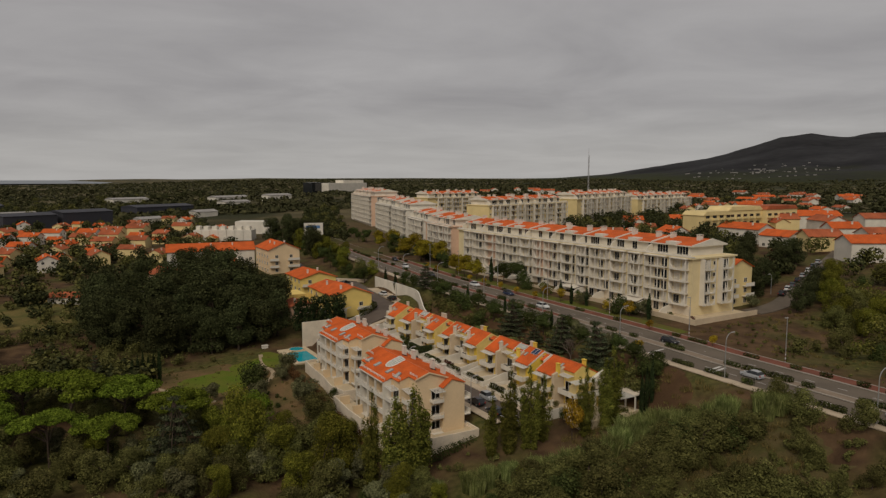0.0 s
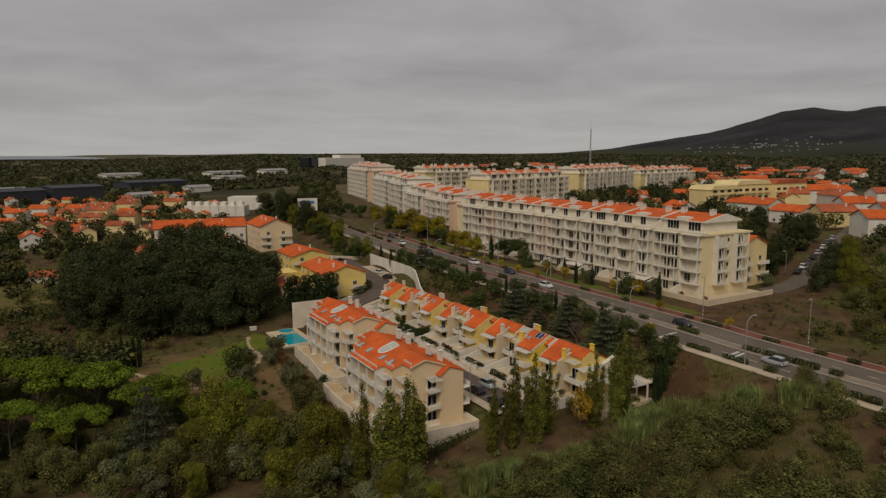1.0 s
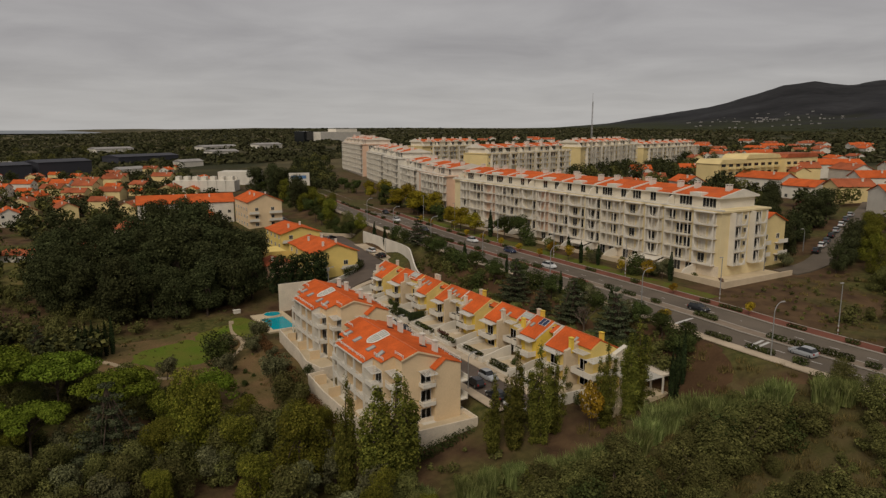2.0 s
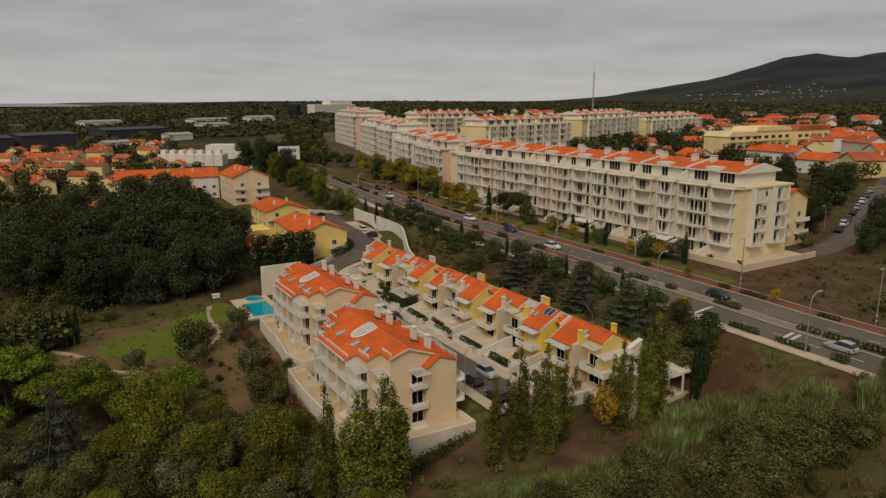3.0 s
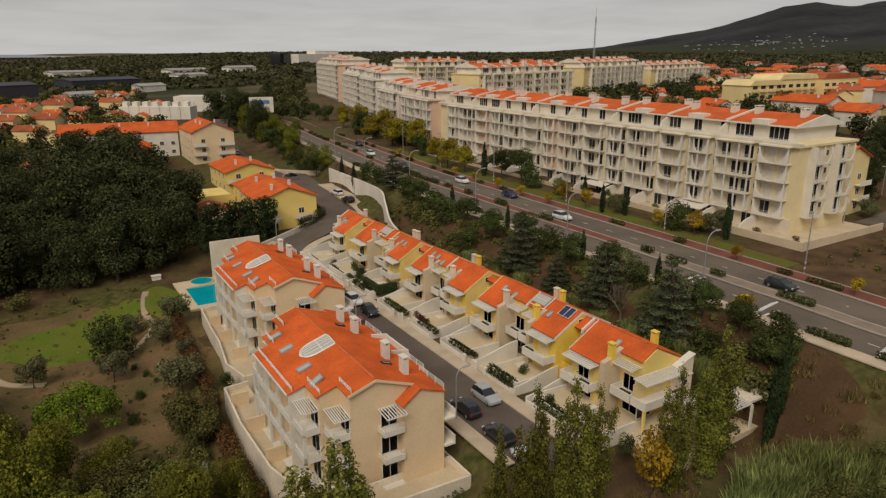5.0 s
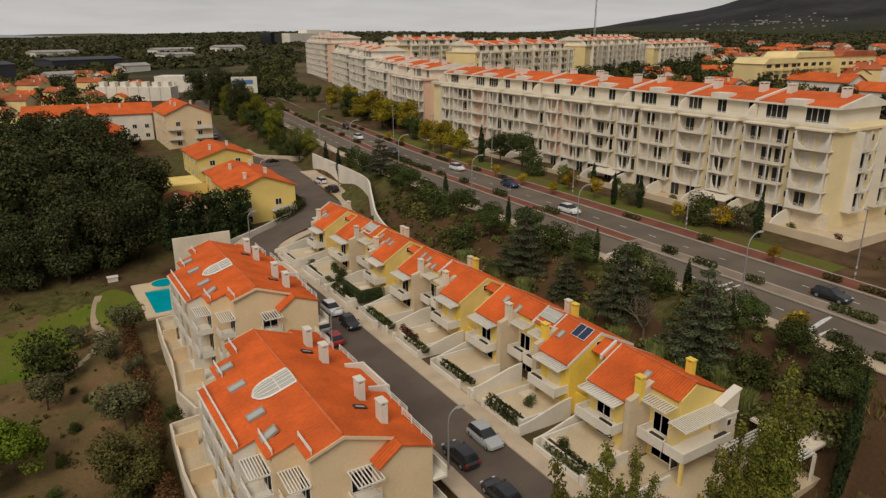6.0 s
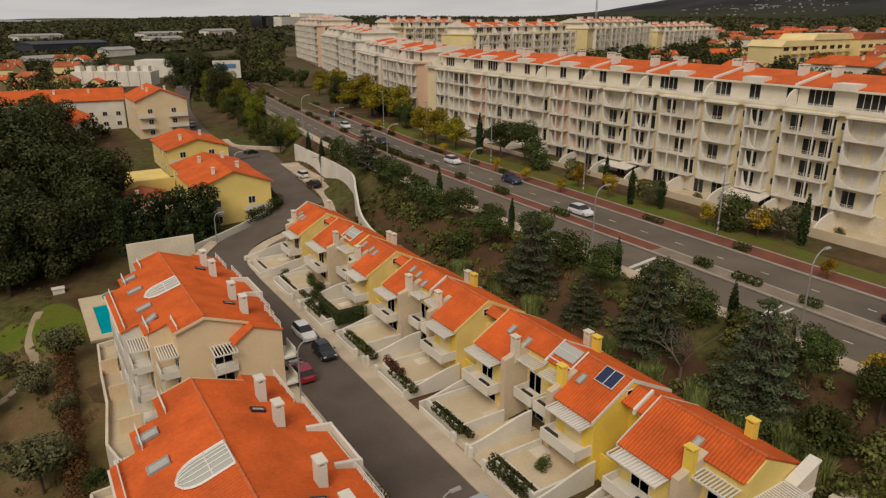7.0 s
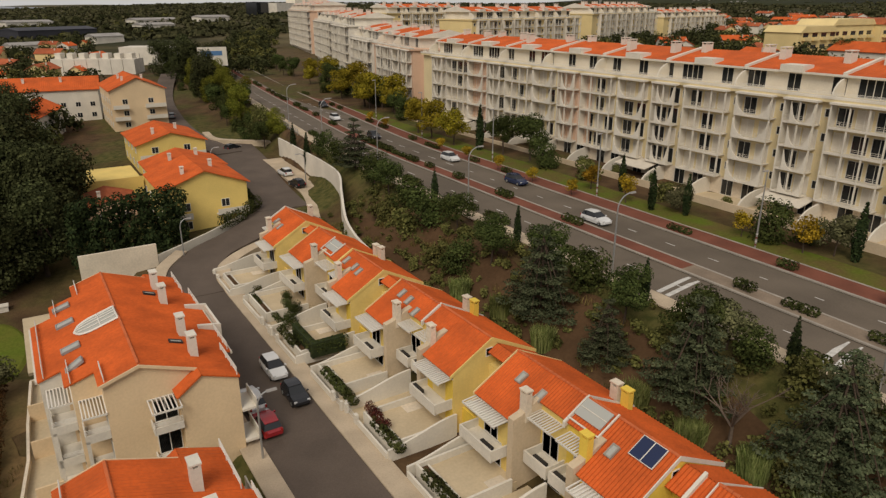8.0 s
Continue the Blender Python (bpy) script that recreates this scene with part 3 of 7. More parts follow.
    part("gutter", boxes((-0.36, -0.21, steps[2][0], steps[2][1], wz(-0.2) - 0.2, wz(-0.2) - 0.02)), M_WHITE, roof)
    part("gutter", boxes((14.11, 14.26, 3.5, L - 3.5, ez(14.1) - 0.25, ez(14.1) - 0.04)), M_WHITE, roof)
    # white guard rails just inside each stepped eave
    for y0, y1, x, e in steps:
        bm = bmesh.new()
        railing(bm, e + 0.45, e + 0.45, y0 - 0.1, y1 + 0.1, wz(e + 0.45) + 0.05, 0.5, r=0.035)
        part("eave_rail", bm, M_WHITEMETAL, roof)
    # white verge along the gables
    for y in (-0.33, L + 0.25):
        part("verge", prism(bmesh.new(), [(3.6, wz(3.6) - 0.22), (3.6, wz(3.6) + 0.04), (RX, RZ + 0.06), (10.6, ez(10.6) + 0.04), (10.6, ez(10.6) - 0.22), (RX, RZ - 0.2)], "y", y, y + 0.08), M_CREAM, roof)
    # west loggias: slabs, parapets, columns, dark recesses with doors
    y0, y1 = steps[2][0], steps[2][1]
    for s in range(3):
        z = s * ST_A
        part("balcony_slab", boxes((-0.1, wx, y0 + 0.2, y1 - 0.2, z - 0.2, z)), M_WHITE, root)
        if s:
            for a, b in ((y0 + 0.2, 8.9), (9.2, 12.4), (12.7, y1 - 0.2)):
                bal = part("balcony_parapet", boxes((-0.1, 0.02, a, b, z, z + 0.5)), M_WHITE, root)
                bm = bmesh.new()
                railing(bm, -0.04, -0.04, a, b, z + 0.5, 0.45, r=0.02)
                part("balcony_rail", bm, M_WHITEMETAL, bal)
        for k, y in enumerate((7.0, 10.2, 11.8, 14.6)):
            window_on(root, W_DOOR if (k + s) % 3 else W_BLIND, "w", wx, y, z + 0.05)
    for y in (9.05, 12.55):
        part("column", boxes((-0.12, 0.18, y - 0.15, y + 0.15, -1.0, wz(0) - 0.3)), M_WHITE, root)
        part("loggia_wall", boxes((0.18, wx, y - 0.08, y + 0.08, -1.0, wz(0.2) - 0.3)), M_CREAM, root)
    # stepped corner balconies, with slatted pergolas over the top ones
    for (y0, y1, x, e), south in ((steps[0], True), (steps[1], True), (steps[3], False), (steps[4], False)):
        yc = (y0 + y1) / 2
        xo = x - 1.75
        for s in range(3):
            z = s * ST_A
            bal = part("corner_balcony", boxes((xo, x, y0 + 0.05, y1 - 0.05, z - 0.2, z)), M_WHITE, root)
            if s:
                ys = (y0 + 0.05, y0 + 0.17) if south else (y1 - 0.17, y1 - 0.05)
                part("parapet", boxes((xo, xo + 0.12, y0 + 0.2, y1 - 0.2, z, z + 0.5)), M_WHITE, bal)
                part("parapet", boxes((xo, x - 0.02, ys[0], ys[1], z, z + 0.5)), M_WHITE, bal)
                bm = bmesh.new()
                railing(bm, xo + 0.06, xo + 0.06, y0 + 0.1, y1 - 0.1, z + 0.5, 0.42, r=0.02)
                part("balcony_rail", bm, M_WHITEMETAL, bal)
                bm = bmesh.new()
                railing(bm, xo + 0.06, x, sum(ys) / 2, sum(ys) / 2, z + 0.5, 0.42, r=0.02)
                part("balcony_rail", bm, M_WHITEMETAL, bal)
            window_on(root, W_DOOR, "w", x, yc, z + 0.05)
        part("column", boxes((xo, xo + 0.26, (y0 + 0.05) if south else (y1 - 0.31), (y0 + 0.31) if south else (y1 - 0.05), -1.0, 2 * ST_A)), M_WHITE, root)
        pergola(root, pose(x - 0.85, y1 if south else y0, 8.2, 0, 0, 0 if south else 180), 1.7, 2.6, 8, 0.25)
    # skylights and the long roof light on the west slope
    ang = math.degrees(math.atan(slope_w))
    sky_me = skylight_mesh(0.95, 1.5, M_GREY)
    for k, y in enumerate((4.7, 8.0, 13.3, 17.2)):
        x = 2.5
        share("skylight", sky_me, roof, pose(x, y, wz(x) + 0.12, 0, -ang - (14 if k == 0 else 0), 0) @ pose(0, 0, 0, 0, 0, 270))
    bf, bg = bmesh.new(), bmesh.new()
    dome_light(bf, bg, 2.7, 3.6)
    canopy = share("roof_light", as_mesh(bg, "roof_light", M_SKYGLASS), roof, pose(4.75, 10.55, wz(4.75) + 0.05, 0, -ang, 0) @ pose(0, 0, 0, 0, 0, 270))
    canopy["label"] = "arched glass roof light in a white frame"
    part("glazing_bar", bf, M_WHITEMETAL, canopy)
    # chimneys, small east skylights, east upstands and rails
    ch = chimney_mesh(0.62, 0.95, 1.6)
    for x, y in ((10.9, 18.4), (10.9, 14.3), (10.9, 6.5), (10.9, 2.4)):
        share("chimney", ch, root, pose(x, y, ez(x)))
    sk2 = skylight_mesh(1.1, 0.6)
    for x, y in ((10.0, 4.6), (10.0, 16.4)):
        share("skylight", sk2, roof, pose(x, y, ez(x) + 0.06, 0, math.degrees(math.atan(slope_e)), 0))
    for y in (8.3, 13.4):
        part("roof_upstand", prism(bmesh.new(), [(12.6, 8.6), (12.6, 9.45), (14.6, 9.1), (14.6, 7.6)], "y", y - 0.16, y + 0.16), M_WHITE, roof)
    part("east_parapet", boxes((14.4, 14.6, 8.46, 13.24, 6.4, 9.05)), M_WHITE, roof)
    for y0, y1, x in ((-1.3, 3.5, ex - 0.1), (3.7, 8.1, 13.9), (13.6, L - 3.7, 13.9), (L - 3.5, L + 1.3, ex - 0.1)):
        bm = bmesh.new()
        railing(bm, x, x, y0, y1, ez(x) + 0.05, 0.7, r=0.035)
        part("east_rail", bm, M_WHITEMETAL, roof)
    # the notch beside each wing: balconies and pergola
    for y, sgn, face in ((0.0, -1, "s"), (L, 1, "n")):
        for s in range(3):
            z = s * ST_A
            a, b = sorted((y - sgn * 0.1, y + sgn * 1.5))
            bal = part("gable_balcony", boxes((6.7, 8.88, a, b, z - 0.2, z)), M_WHITE, root)
            if s:
                c, d = sorted((y + sgn * 1.5, y + sgn * 1.38))
                part("parapet", boxes((6.84, 8.88, c, d, z, z + 0.4)), M_WHITE, bal)
                e, f = sorted((y + sgn * 1.5, y))
                part("parapet", boxes((6.7, 6.82, e, f, z, z + 0.4)), M_WHITE, bal)
                bm = bmesh.new()
                railing(bm, 6.8, 8.85, y + sgn * 1.44, y + sgn * 1.44, z + 0.4, 0.5, r=0.02)
                part("balcony_rail", bm, M_WHITEMETAL, bal)
            window_on(root, W_BIG, face, y, 7.9, z + 0.05)
        pergola(root, pose(7.75, y + sgn * 0.02, 8.1, 0, 0, 0 if sgn < 0 else 180), 2.2, 2.1, 8)
    # street side: stacked balconies and doors
    for y in (-0.2, 5.6, 16.0, L - 0.6):
        for s in range(3):
            z = s * ST_A - 0.2
            bal = part("street_balcony", boxes((ex, ex + 1.2, y - 1.3, y + 1.3, z - 0.2, z)), M_WHITE, root)
            part("parapet", boxes((ex + 1.1, ex + 1.2, y - 1.3, y + 1.3, z, z + 0.8)), M_WHITE, bal)
            window_on(root, W_BIG, "e", ex, y, z + 0.05)
    return root


HOUSE_A = apartment_house(pose(51.7, 104.6, -1.55), "cream three-storey apartment house with an orange tile roof")
HOUSE_B = copy_thing(HOUSE_A, pose(55.4, 137.4, -1.55))
HOUSE_B["label"] = "cream three-storey apartment house beside the swimming pool"

# ---------------------------------------------------------------- the terraced houses along the street
CH_WHITE, CH_YELLOW = chimney_mesh(0.55, 0.75, 1.5, M_WALLTOP), chimney_mesh(0.55, 0.75, 1.5, M_YELLOW)
CH_SHORT = chimney_mesh(0.5, 0.6, 1.1)
SKY_SMALL = skylight_mesh(0.6, 1.05, M_KERB)
TERRACED = [
    # y0, y1, front x, ridge x, ridge z, wall, outer end to the north, gable material, roof windows (share along, share
    # up)
    (97.4, 106.4, 84.5, 88.6, 8.45, "pale", True, M_YELLOW, ((0.52, 0.62),)),
    (109.3, 117.4, 84.7, 88.7, 8.45, "yellow", False, M_YELLOW, ((0.46, 0.50),)),
    (117.4, 125.6, 84.7, 88.7, 8.5, "pale", True, M_PALE, ((0.30, 0.62), (0.62, 0.55))),
    (128.6, 136.7, 84.4, 88.3, 8.4, "yellow", False, M_LEMON, ()),
    (136.7, 144.2, 84.2, 88.2, 8.4, "pale", True, M_PALE, ((0.28, 0.72), (0.5, 0.68), (0.78, 0.55))),
    (147.3, 155.0, 83.7, 87.7, 8.4, "yellow", False, M_LEMON, ((0.38, 0.62), (0.55, 0.66), (0.85, 0.68))),
    (155.0, 164.9, 83.7, 87.6, 8.4, "pale", True, M_PALE, ()),
    (168.1, 175.9, 82.9, 87.2, 8.4, "pale", False, M_LEMON, ((0.45, 0.45), (0.72, 0.52))),
]
PITCH = 0.58


def terraced_house(y0, y1, fx, rx, rz, tone, north, gable_mat, lights, label, gap):
    """A two-storey house over a garage level, its front to the street at x = fx. Local y runs from its free end to the wall it shares."""
    m = pose(fx, y1, 0.4) @ Matrix.Diagonal((1, -1, 1, 1)) if north else pose(fx, y0, 0.4)
    root = thing("terraced_house", m, label, "house", "terraced houses along the street")
    L, R, back = y1 - y0, rx - fx, rx - fx + 4.9
    wall = M_YELLOW if tone == "yellow" else M_STRAW
    top = rz - 0.4
    xi = 1.9
    at = lambda x: top - PITCH * (R - x)
    ez, bz = at(-0.3), top - 4.9 * 0.50
    half = L * 0.55
    # walls: the free half stands forward, the other half is set back behind a stair wall
    part("wall", prism(bmesh.new(), [(0.0, -2.0), (back - 0.3, -2.0), (back - 0.3, bz - 0.1), (R, top - 0.2), (0.0, at(0.0) - 0.16)], "y", 0.06, half), wall, root)
    part("wall", prism(bmesh.new(), [(xi + 0.3, -2.0), (back - 0.3, -2.0), (back - 0.3, bz - 0.1), (R, top - 0.2), (xi + 0.3, at(xi + 0.3) - 0.16)], "y", half, L), wall, root)
    # thin skin on the free end; its yellow is set for each house
    part("gable_wall", prism(bmesh.new(), [(-0.02, -2.0), (back - 0.32, -2.0), (back - 0.32, bz - 0.14), (R, top - 0.16), (-0.02, at(-0.02) - 0.14)], "y", 0.0, 0.055), gable_mat, root, "smooth yellow gable wall")
    # roof
    bm = bmesh.new()
    tiled_slope(bm, (-0.3, 0.02, ez), (-0.3, half + 0.15, ez), (R, 0.02, top), (R, half + 0.15, top), 0.27)
    roof = part("roof", bm, M_TILE, root, "bright orange clay tile roof")
    bm = bmesh.new()
    tiled_slope(bm, (xi, half + 0.17, at(xi)), (xi, L - 0.12, at(xi)), (R, half + 0.17, top), (R, L - 0.12, top), 0.27)
    part("roof_slope", bm, M_TILE, roof)
    bm = bmesh.new()
    tiled_slope(bm, (back, 0.02, bz), (back, L - 0.12, bz), (R, 0.02, top), (R, L - 0.12, top), 0.27)
    part("roof_slope", bm, M_TILE, roof)
    bm = bmesh.new()
    n = int(L / 0.46)
    for k in range(n):
        tube(bm, (R, k * L / n, top + 0.05), (R, (k + 0.95) * L / n, top + 0.08), 0.10, 0.12, 6)
    part("ridge", bm, M_RIDGE, roof)
    # coping on the shared wall, and a thin verge on the free end
    if not north:
        part("coping", prism(bmesh.new(), [(xi - 0.2, at(xi - 0.2) - 0.3), (xi - 0.2, at(xi - 0.2) + 0.16), (R, top + 0.22), (back, bz + 0.16), (back, bz - 0.2), (R, top - 0.2)], "y", L - 0.11, L + 0.11), M_LEMON if 146 < y0 < 150 else M_WHITE, roof)
    part("verge", prism(bmesh.new(), [(-0.36, ez - 0.2), (-0.36, ez + 0.1), (R, top + 0.15), (back, bz + 0.1), (back, bz - 0.2), (R, top - 0.2)], "y", -0.06, 0.018), M_WHITE if y0 < 112 else gable_mat, roof)
    # low link behind the open court between two pairs, under its own strips of tile
    if gap:
        part("link_wall", boxes((R - 0.3, back - 0.9, -gap + 0.02, -0.02, -2.0, top - 2.3)), gable_mat, root)
        bm = bmesh.new()
        xl = R - 1.3 if y0 < 112 else R - 0.5
        tiled_slope(bm, (xl, -gap + 0.3, top - 0.55 - 0.53 * (R + 0.5 - xl)), (xl, -0.08, top - 0.55 - 0.53 * (R + 0.5 - xl)), (R + 0.5, -gap + 0.3, top - 0.55), (R + 0.5, -0.08, top - 0.55), 0.27)
        link = part("link_roof", bm, M_TILE, root, "narrow strip of orange tiles over the link")
        bm = bmesh.new()
        tiled_slope(bm, (back - 0.3, -gap + 0.3, bz - 0.1), (back - 0.3, -0.08, bz - 0.1), (R + 0.5, -gap + 0.3, top - 0.55), (R + 0.5, -0.08, top - 0.55), 0.27)
        part("link_slope", bm, M_TILE, link)
        if y0 < 112:
            part("link_coping", prism(bmesh.new(), [(R - 1.5, top - 1.8), (R - 1.5, top - 1.3), (R + 0.5, top - 0.2), (R + 0.5, top - 0.75)], "y", -gap * 0.55 - 0.12, -gap * 0.55 + 0.12), M_WHITE, link)
        part("court_wall", boxes((0.9, 1.1, -gap + 0.02, -0.02, -2.0, 2.3)), wall, root)
        share("window", W_SMALL, root, pose(R - 0.3, 0.0, top - 1.55))
    # front: canopy and balcony of the free half
    pergola(roof, pose(0.0, half * 0.48, at(0.0) - 0.42, 0, 0, 270), half - 0.3, 1.5, 15, 0.12)
    part("canopy_panel", boxes((-1.4, -0.05, 0.35, half - 0.4, at(0.0) - 0.66, at(0.0) - 0.6)), M_WHITEMETAL, roof)
    pergola(roof, pose(xi + 0.3, half + (L - half) * 0.56, at(xi) - 0.75, 0, 0, 270), (L - half) * 0.72, 1.5, 11, 0.12)
    # stair wall beside the recess, with the chimney on its shoulder
    part("stair_wall", prism(bmesh.new(), [(-0.5, -1.6), (xi + 0.5, -1.6), (xi + 0.5, at(xi + 0.5) + 0.1), (xi - 0.3, at(xi - 0.3) + 0.3), (0.3, at(0.0) + 0.5), (-0.5, at(0.0) + 0.3)], "y", half + 0.17, half + 0.8), M_STAIR, root, "sand-coloured stair wall")
    share("chimney", CH_YELLOW if y0 < 112 else CH_WHITE, root, pose(0.85, half + 0.5, at(0.0) + 0.55))
    share("chimney", CH_YELLOW if y0 < 130 and not (tone == "pale" and y0 > 110) else CH_WHITE, root, pose(back - 1.5, L * 0.62 if y0 < 100 else L - 0.55, bz + 0.55))
    for a, b, x in ((0.15, half - 0.1, 0.0), (half + 1.0, L - 0.14, xi + 0.3)):
        c = (a + b) / 2
        bal = part("balcony", boxes((x - 1.7, x, a, b, 2.35, 2.6)), M_WHITE, root)
        part("parapet", boxes((x - 1.8, x - 1.64, a, b, 2.3, 3.3)), M_WHITE, bal)
        part("parapet", boxes((x - 1.64, x, a, a + 0.14, 2.6, 3.3)), M_WHITE, bal)
        part("parapet", boxes((x - 1.64, x, b - 0.14, b, 2.6, 3.3)), M_WHITE, bal)
        part("planter", boxes((x - 1.6, x - 1.3, b - 1.7, b - 0.3, 3.05, 3.36)), M_DARK, bal)
        if tone == "yellow" and x < 1:
            for z0, z1 in ((2.62, 4.75), (0.55, 2.2)):
                sh = part("shutter", boxes((x - 0.05, x, c - 1.0, c + 1.0, z0, z1)), M_PALE, root, "closed pale roller shutter")
                part("slat_box", boxes((x - 0.09, x, c - 1.1, c + 1.1, z1, z1 + 0.16)), M_WHITE, sh)
        else:
            window_on(root, W_BIG, "w", x, c - 0.3, 2.65)
            window_on(root, W_DOOR, "w", x, c, 0.05 if x > 1 else 0.56)
    ang = math.degrees(math.atan(PITCH))
    for along, up in lights:
        x = R * up
        share("skylight", SKY_SMALL, roof, pose(x, L * along, at(x) + 0.08, 0, -ang, 0) @ pose(0, 0, 0, 0, 0, 270))
    # raised front terrace with its wall, low parapets and steps; the drive beside it
    tz, tw = 0.55, L * 0.66
    part("terrace", boxes((-5.6, 0.0, 0.3, tw, -2.0, tz)), M_TERRACE, root)
    part("terrace_wall", boxes((-5.8, -5.6, 0.1, tw + 0.2, -2.0, tz + 0.55)), M_WHITE, root)
    part("terrace_wall", boxes((-5.6, 0.0, 0.1, 0.3, -2.0, tz + 0.6)), M_WHITE, root)
    part("terrace_wall", boxes((-5.6, -0.6, tw, tw + 0.2, -2.0, tz + 0.6)), M_WHITE, root)
    bed = part("flower_bed", boxes((-5.58, -4.9, 0.32, tw - 0.02, tz, tz + 0.22)), M_SOIL, root)
    part("bed_kerb", boxes((-4.9, -4.75, 0.32, tw - 0.02, tz, tz + 0.3)), M_WHITE, bed)
    part("driveway", boxes((-6.3, xi + 0.3, tw + 0.2, L - 0.05, -2.0, -0.05)), M_TERRACE, root)
    for k in range(4):
        part("step", boxes((-0.6 - 0.4 * (k + 1), -0.6 - 0.4 * k, tw - 1.3, tw - 0.02, tz, tz + 0.02)), M_WALLTOP, root)
    # swept garden wall between neighbours
    if not north:
        pts = [(-6.4, -1.5), (0.4, -1.5)] + [(0.4 - 6.8 * q, 2.2 - 1.2 * (3 * q * q - 2 * q ** 3)) for q in [k / 8 for k in range(9)]]
        part("garden_wall", prism(bmesh.new(), pts, "y", L - 0.12, L + 0.1), M_WHITE, root)
    pts = [(-6.4, -1.5), (0.2, -1.5)] + [(0.2 - 6.6 * q, 2.0 - 1.1 * (3 * q * q - 2 * q ** 3)) for q in [k / 8 for k in range(9)]]
    part("garden_wall", prism(bmesh.new(), pts, "y", -0.3, -0.1), M_WHITE, root)
    part("front_wall", boxes((-6.5, -6.3, -0.1, tw, -1.2, 0.55)), M_WHITE, root)
    for a, b in ((L * 0.68, L * 0.74), (L * 0.94, L - 0.12)):
        part("gate_pier", boxes((-6.55, -6.25, a, b, -1.2, 0.95)), M_WHITE, root)
    bm = bmesh.new()
    railing(bm, -6.4, -6.4, L * 0.74, L * 0.94, -0.1, 0.9)
    part("gate", bm, M_WHITEMETAL, root)
    return root


for k, (y0, y1, fx, rx, rz, tone, north, end_mat, lights) in enumerate(TERRACED):
    word = "bright yellow" if tone == "yellow" else "pale cream"
    gap = y0 - TERRACED[k - 1][1] if k and not north else 0.0
    h = terraced_house(y0, y1, fx, rx, rz, tone, north, end_mat, lights, f"{word} terraced house with an orange roof and white balconies", gap)
    R, top = rx - fx, rz - 0.4
    lie = -math.degrees(math.atan(PITCH))
    if k == 1:
        sp = part("solar_panel", boxes((-0.8, 0.8, -0.95, 0.95, 0.0, 0.08)), M_SOLAR, h, "dark blue solar panel")
        sp.matrix_basis = pose(R * 0.78, 1.75, top - R * 0.22 * PITCH + 0.17, 0, lie, 0)
        for d in ((-0.84, 0.84, -0.03, 0.03, 0.02, 0.1), (-0.84, -0.8, -0.99, 0.99, 0.0, 0.1), (0.8, 0.84, -0.99, 0.99, 0.0, 0.1), (-0.8, 0.8, -0.99, -0.95, 0.0, 0.1), (-0.8, 0.8, 0.95, 0.99, 0.0, 0.1)):
            part("panel_frame", boxes(d), M_WHITEMETAL, sp)
    if k in (1, 6):
        gl = part("roof_glazing", boxes((-0.75, 0.75, -1.25, 1.25, 0.0, 0.1)), M_SKYGLASS, h, "glazed roof opening in white surround")
        gl.matrix_basis = pose(R * 0.80, 6.7, top - R * 0.20 * PITCH + 0.15, 0, lie, 0)
        for d in ((-1.3, 1.0, -1.6, -1.48, 0.0, 0.12), (-1.3, 1.0, 1.3, 1.42, 0.0, 0.12), (-1.3, -1.18, -1.48, 1.3, 0.0, 0.12), (-0.03, 0.03, -1.25, 1.25, 0.1, 0.13)):
            part("glazing_frame", boxes(d), M_WHITE, gl)

# south end of the row: wrap-round balcony and canopy on the end gable, grey-white stair block, pergola, garden terrace
end = thing("end_balcony", pose(84.5, 97.4, 0.4), "white wrap-round balcony and slatted canopy on the end gable", "balcony")
part("slab", boxes((0.5, 6.6, -2.0, 0.0, 2.35, 2.6)), M_WHITE, end)
part("parapet", boxes((0.4, 6.7, -2.1, -1.95, 2.3, 3.3)), M_WHITE, end)
part("parapet", boxes((0.4, 0.55, -1.95, 0.0, 2.3, 3.3)), M_WHITE, end)
for x in (1.6, 4.6):
    part("shutter", boxes((x - 0.9, x + 0.9, -0.06, -0.005, 2.62, 4.6)), M_PALE, end, "closed pale roller shutter")
share("window", W_DOOR, end, pose(2.6, -0.02, 0.1))
for x in (0.6, 6.4):
    part("post", boxes((x - 0.14, x + 0.14, -2.0, -1.72, -3.0, 2.35)), M_STRAW, end)
pergola(end, pose(3.6, -0.01, 5.3), 6.0, 1.9, 24, 0.15)
part("planter", boxes((5.0, 6.4, -1.9, -1.6, 3.0, 3.36)), M_DARK, end)
wing = thing("stair_block", pose(91.0, 95.2, 0.4), "pale grey stair block with a sloping top beside the end house", "stair block")
part("wall", prism(bmesh.new(), [(0.0, -2.0), (2.6, -2.0), (2.6, 6.3), (0.0, 5.3)], "y", 1.3, 2.1), M_WALLTOP, wing)
part("coping", prism(bmesh.new(), [(-0.1, 5.3), (2.7, 6.35), (2.7, 6.5), (-0.1, 5.45)], "y", 1.2, 2.1), M_WHITE, wing)
part("string_course", boxes((0.7, 2.65, 1.2, 1.3, 4.0, 4.2)), M_WHITE, wing)
share("window", W_SMALL, wing, pose(1.5, 1.28, 2.9))
gp = thing("garden_pergola", pose(89.6, 89.8, 0.6), "white slatted pergola on posts beside the end house", "pergola")
for k in range(17):
    part("slat", boxes((0, 5.6, 0.1 + k * 0.3, 0.2 + k * 0.3, 2.62, 2.78)), M_WHITEMETAL, gp)
for x in (-0.1, 5.54):
    part("beam", boxes((x, x + 0.16, 0, 5.2, 2.4, 2.62)), M_WHITE, gp)
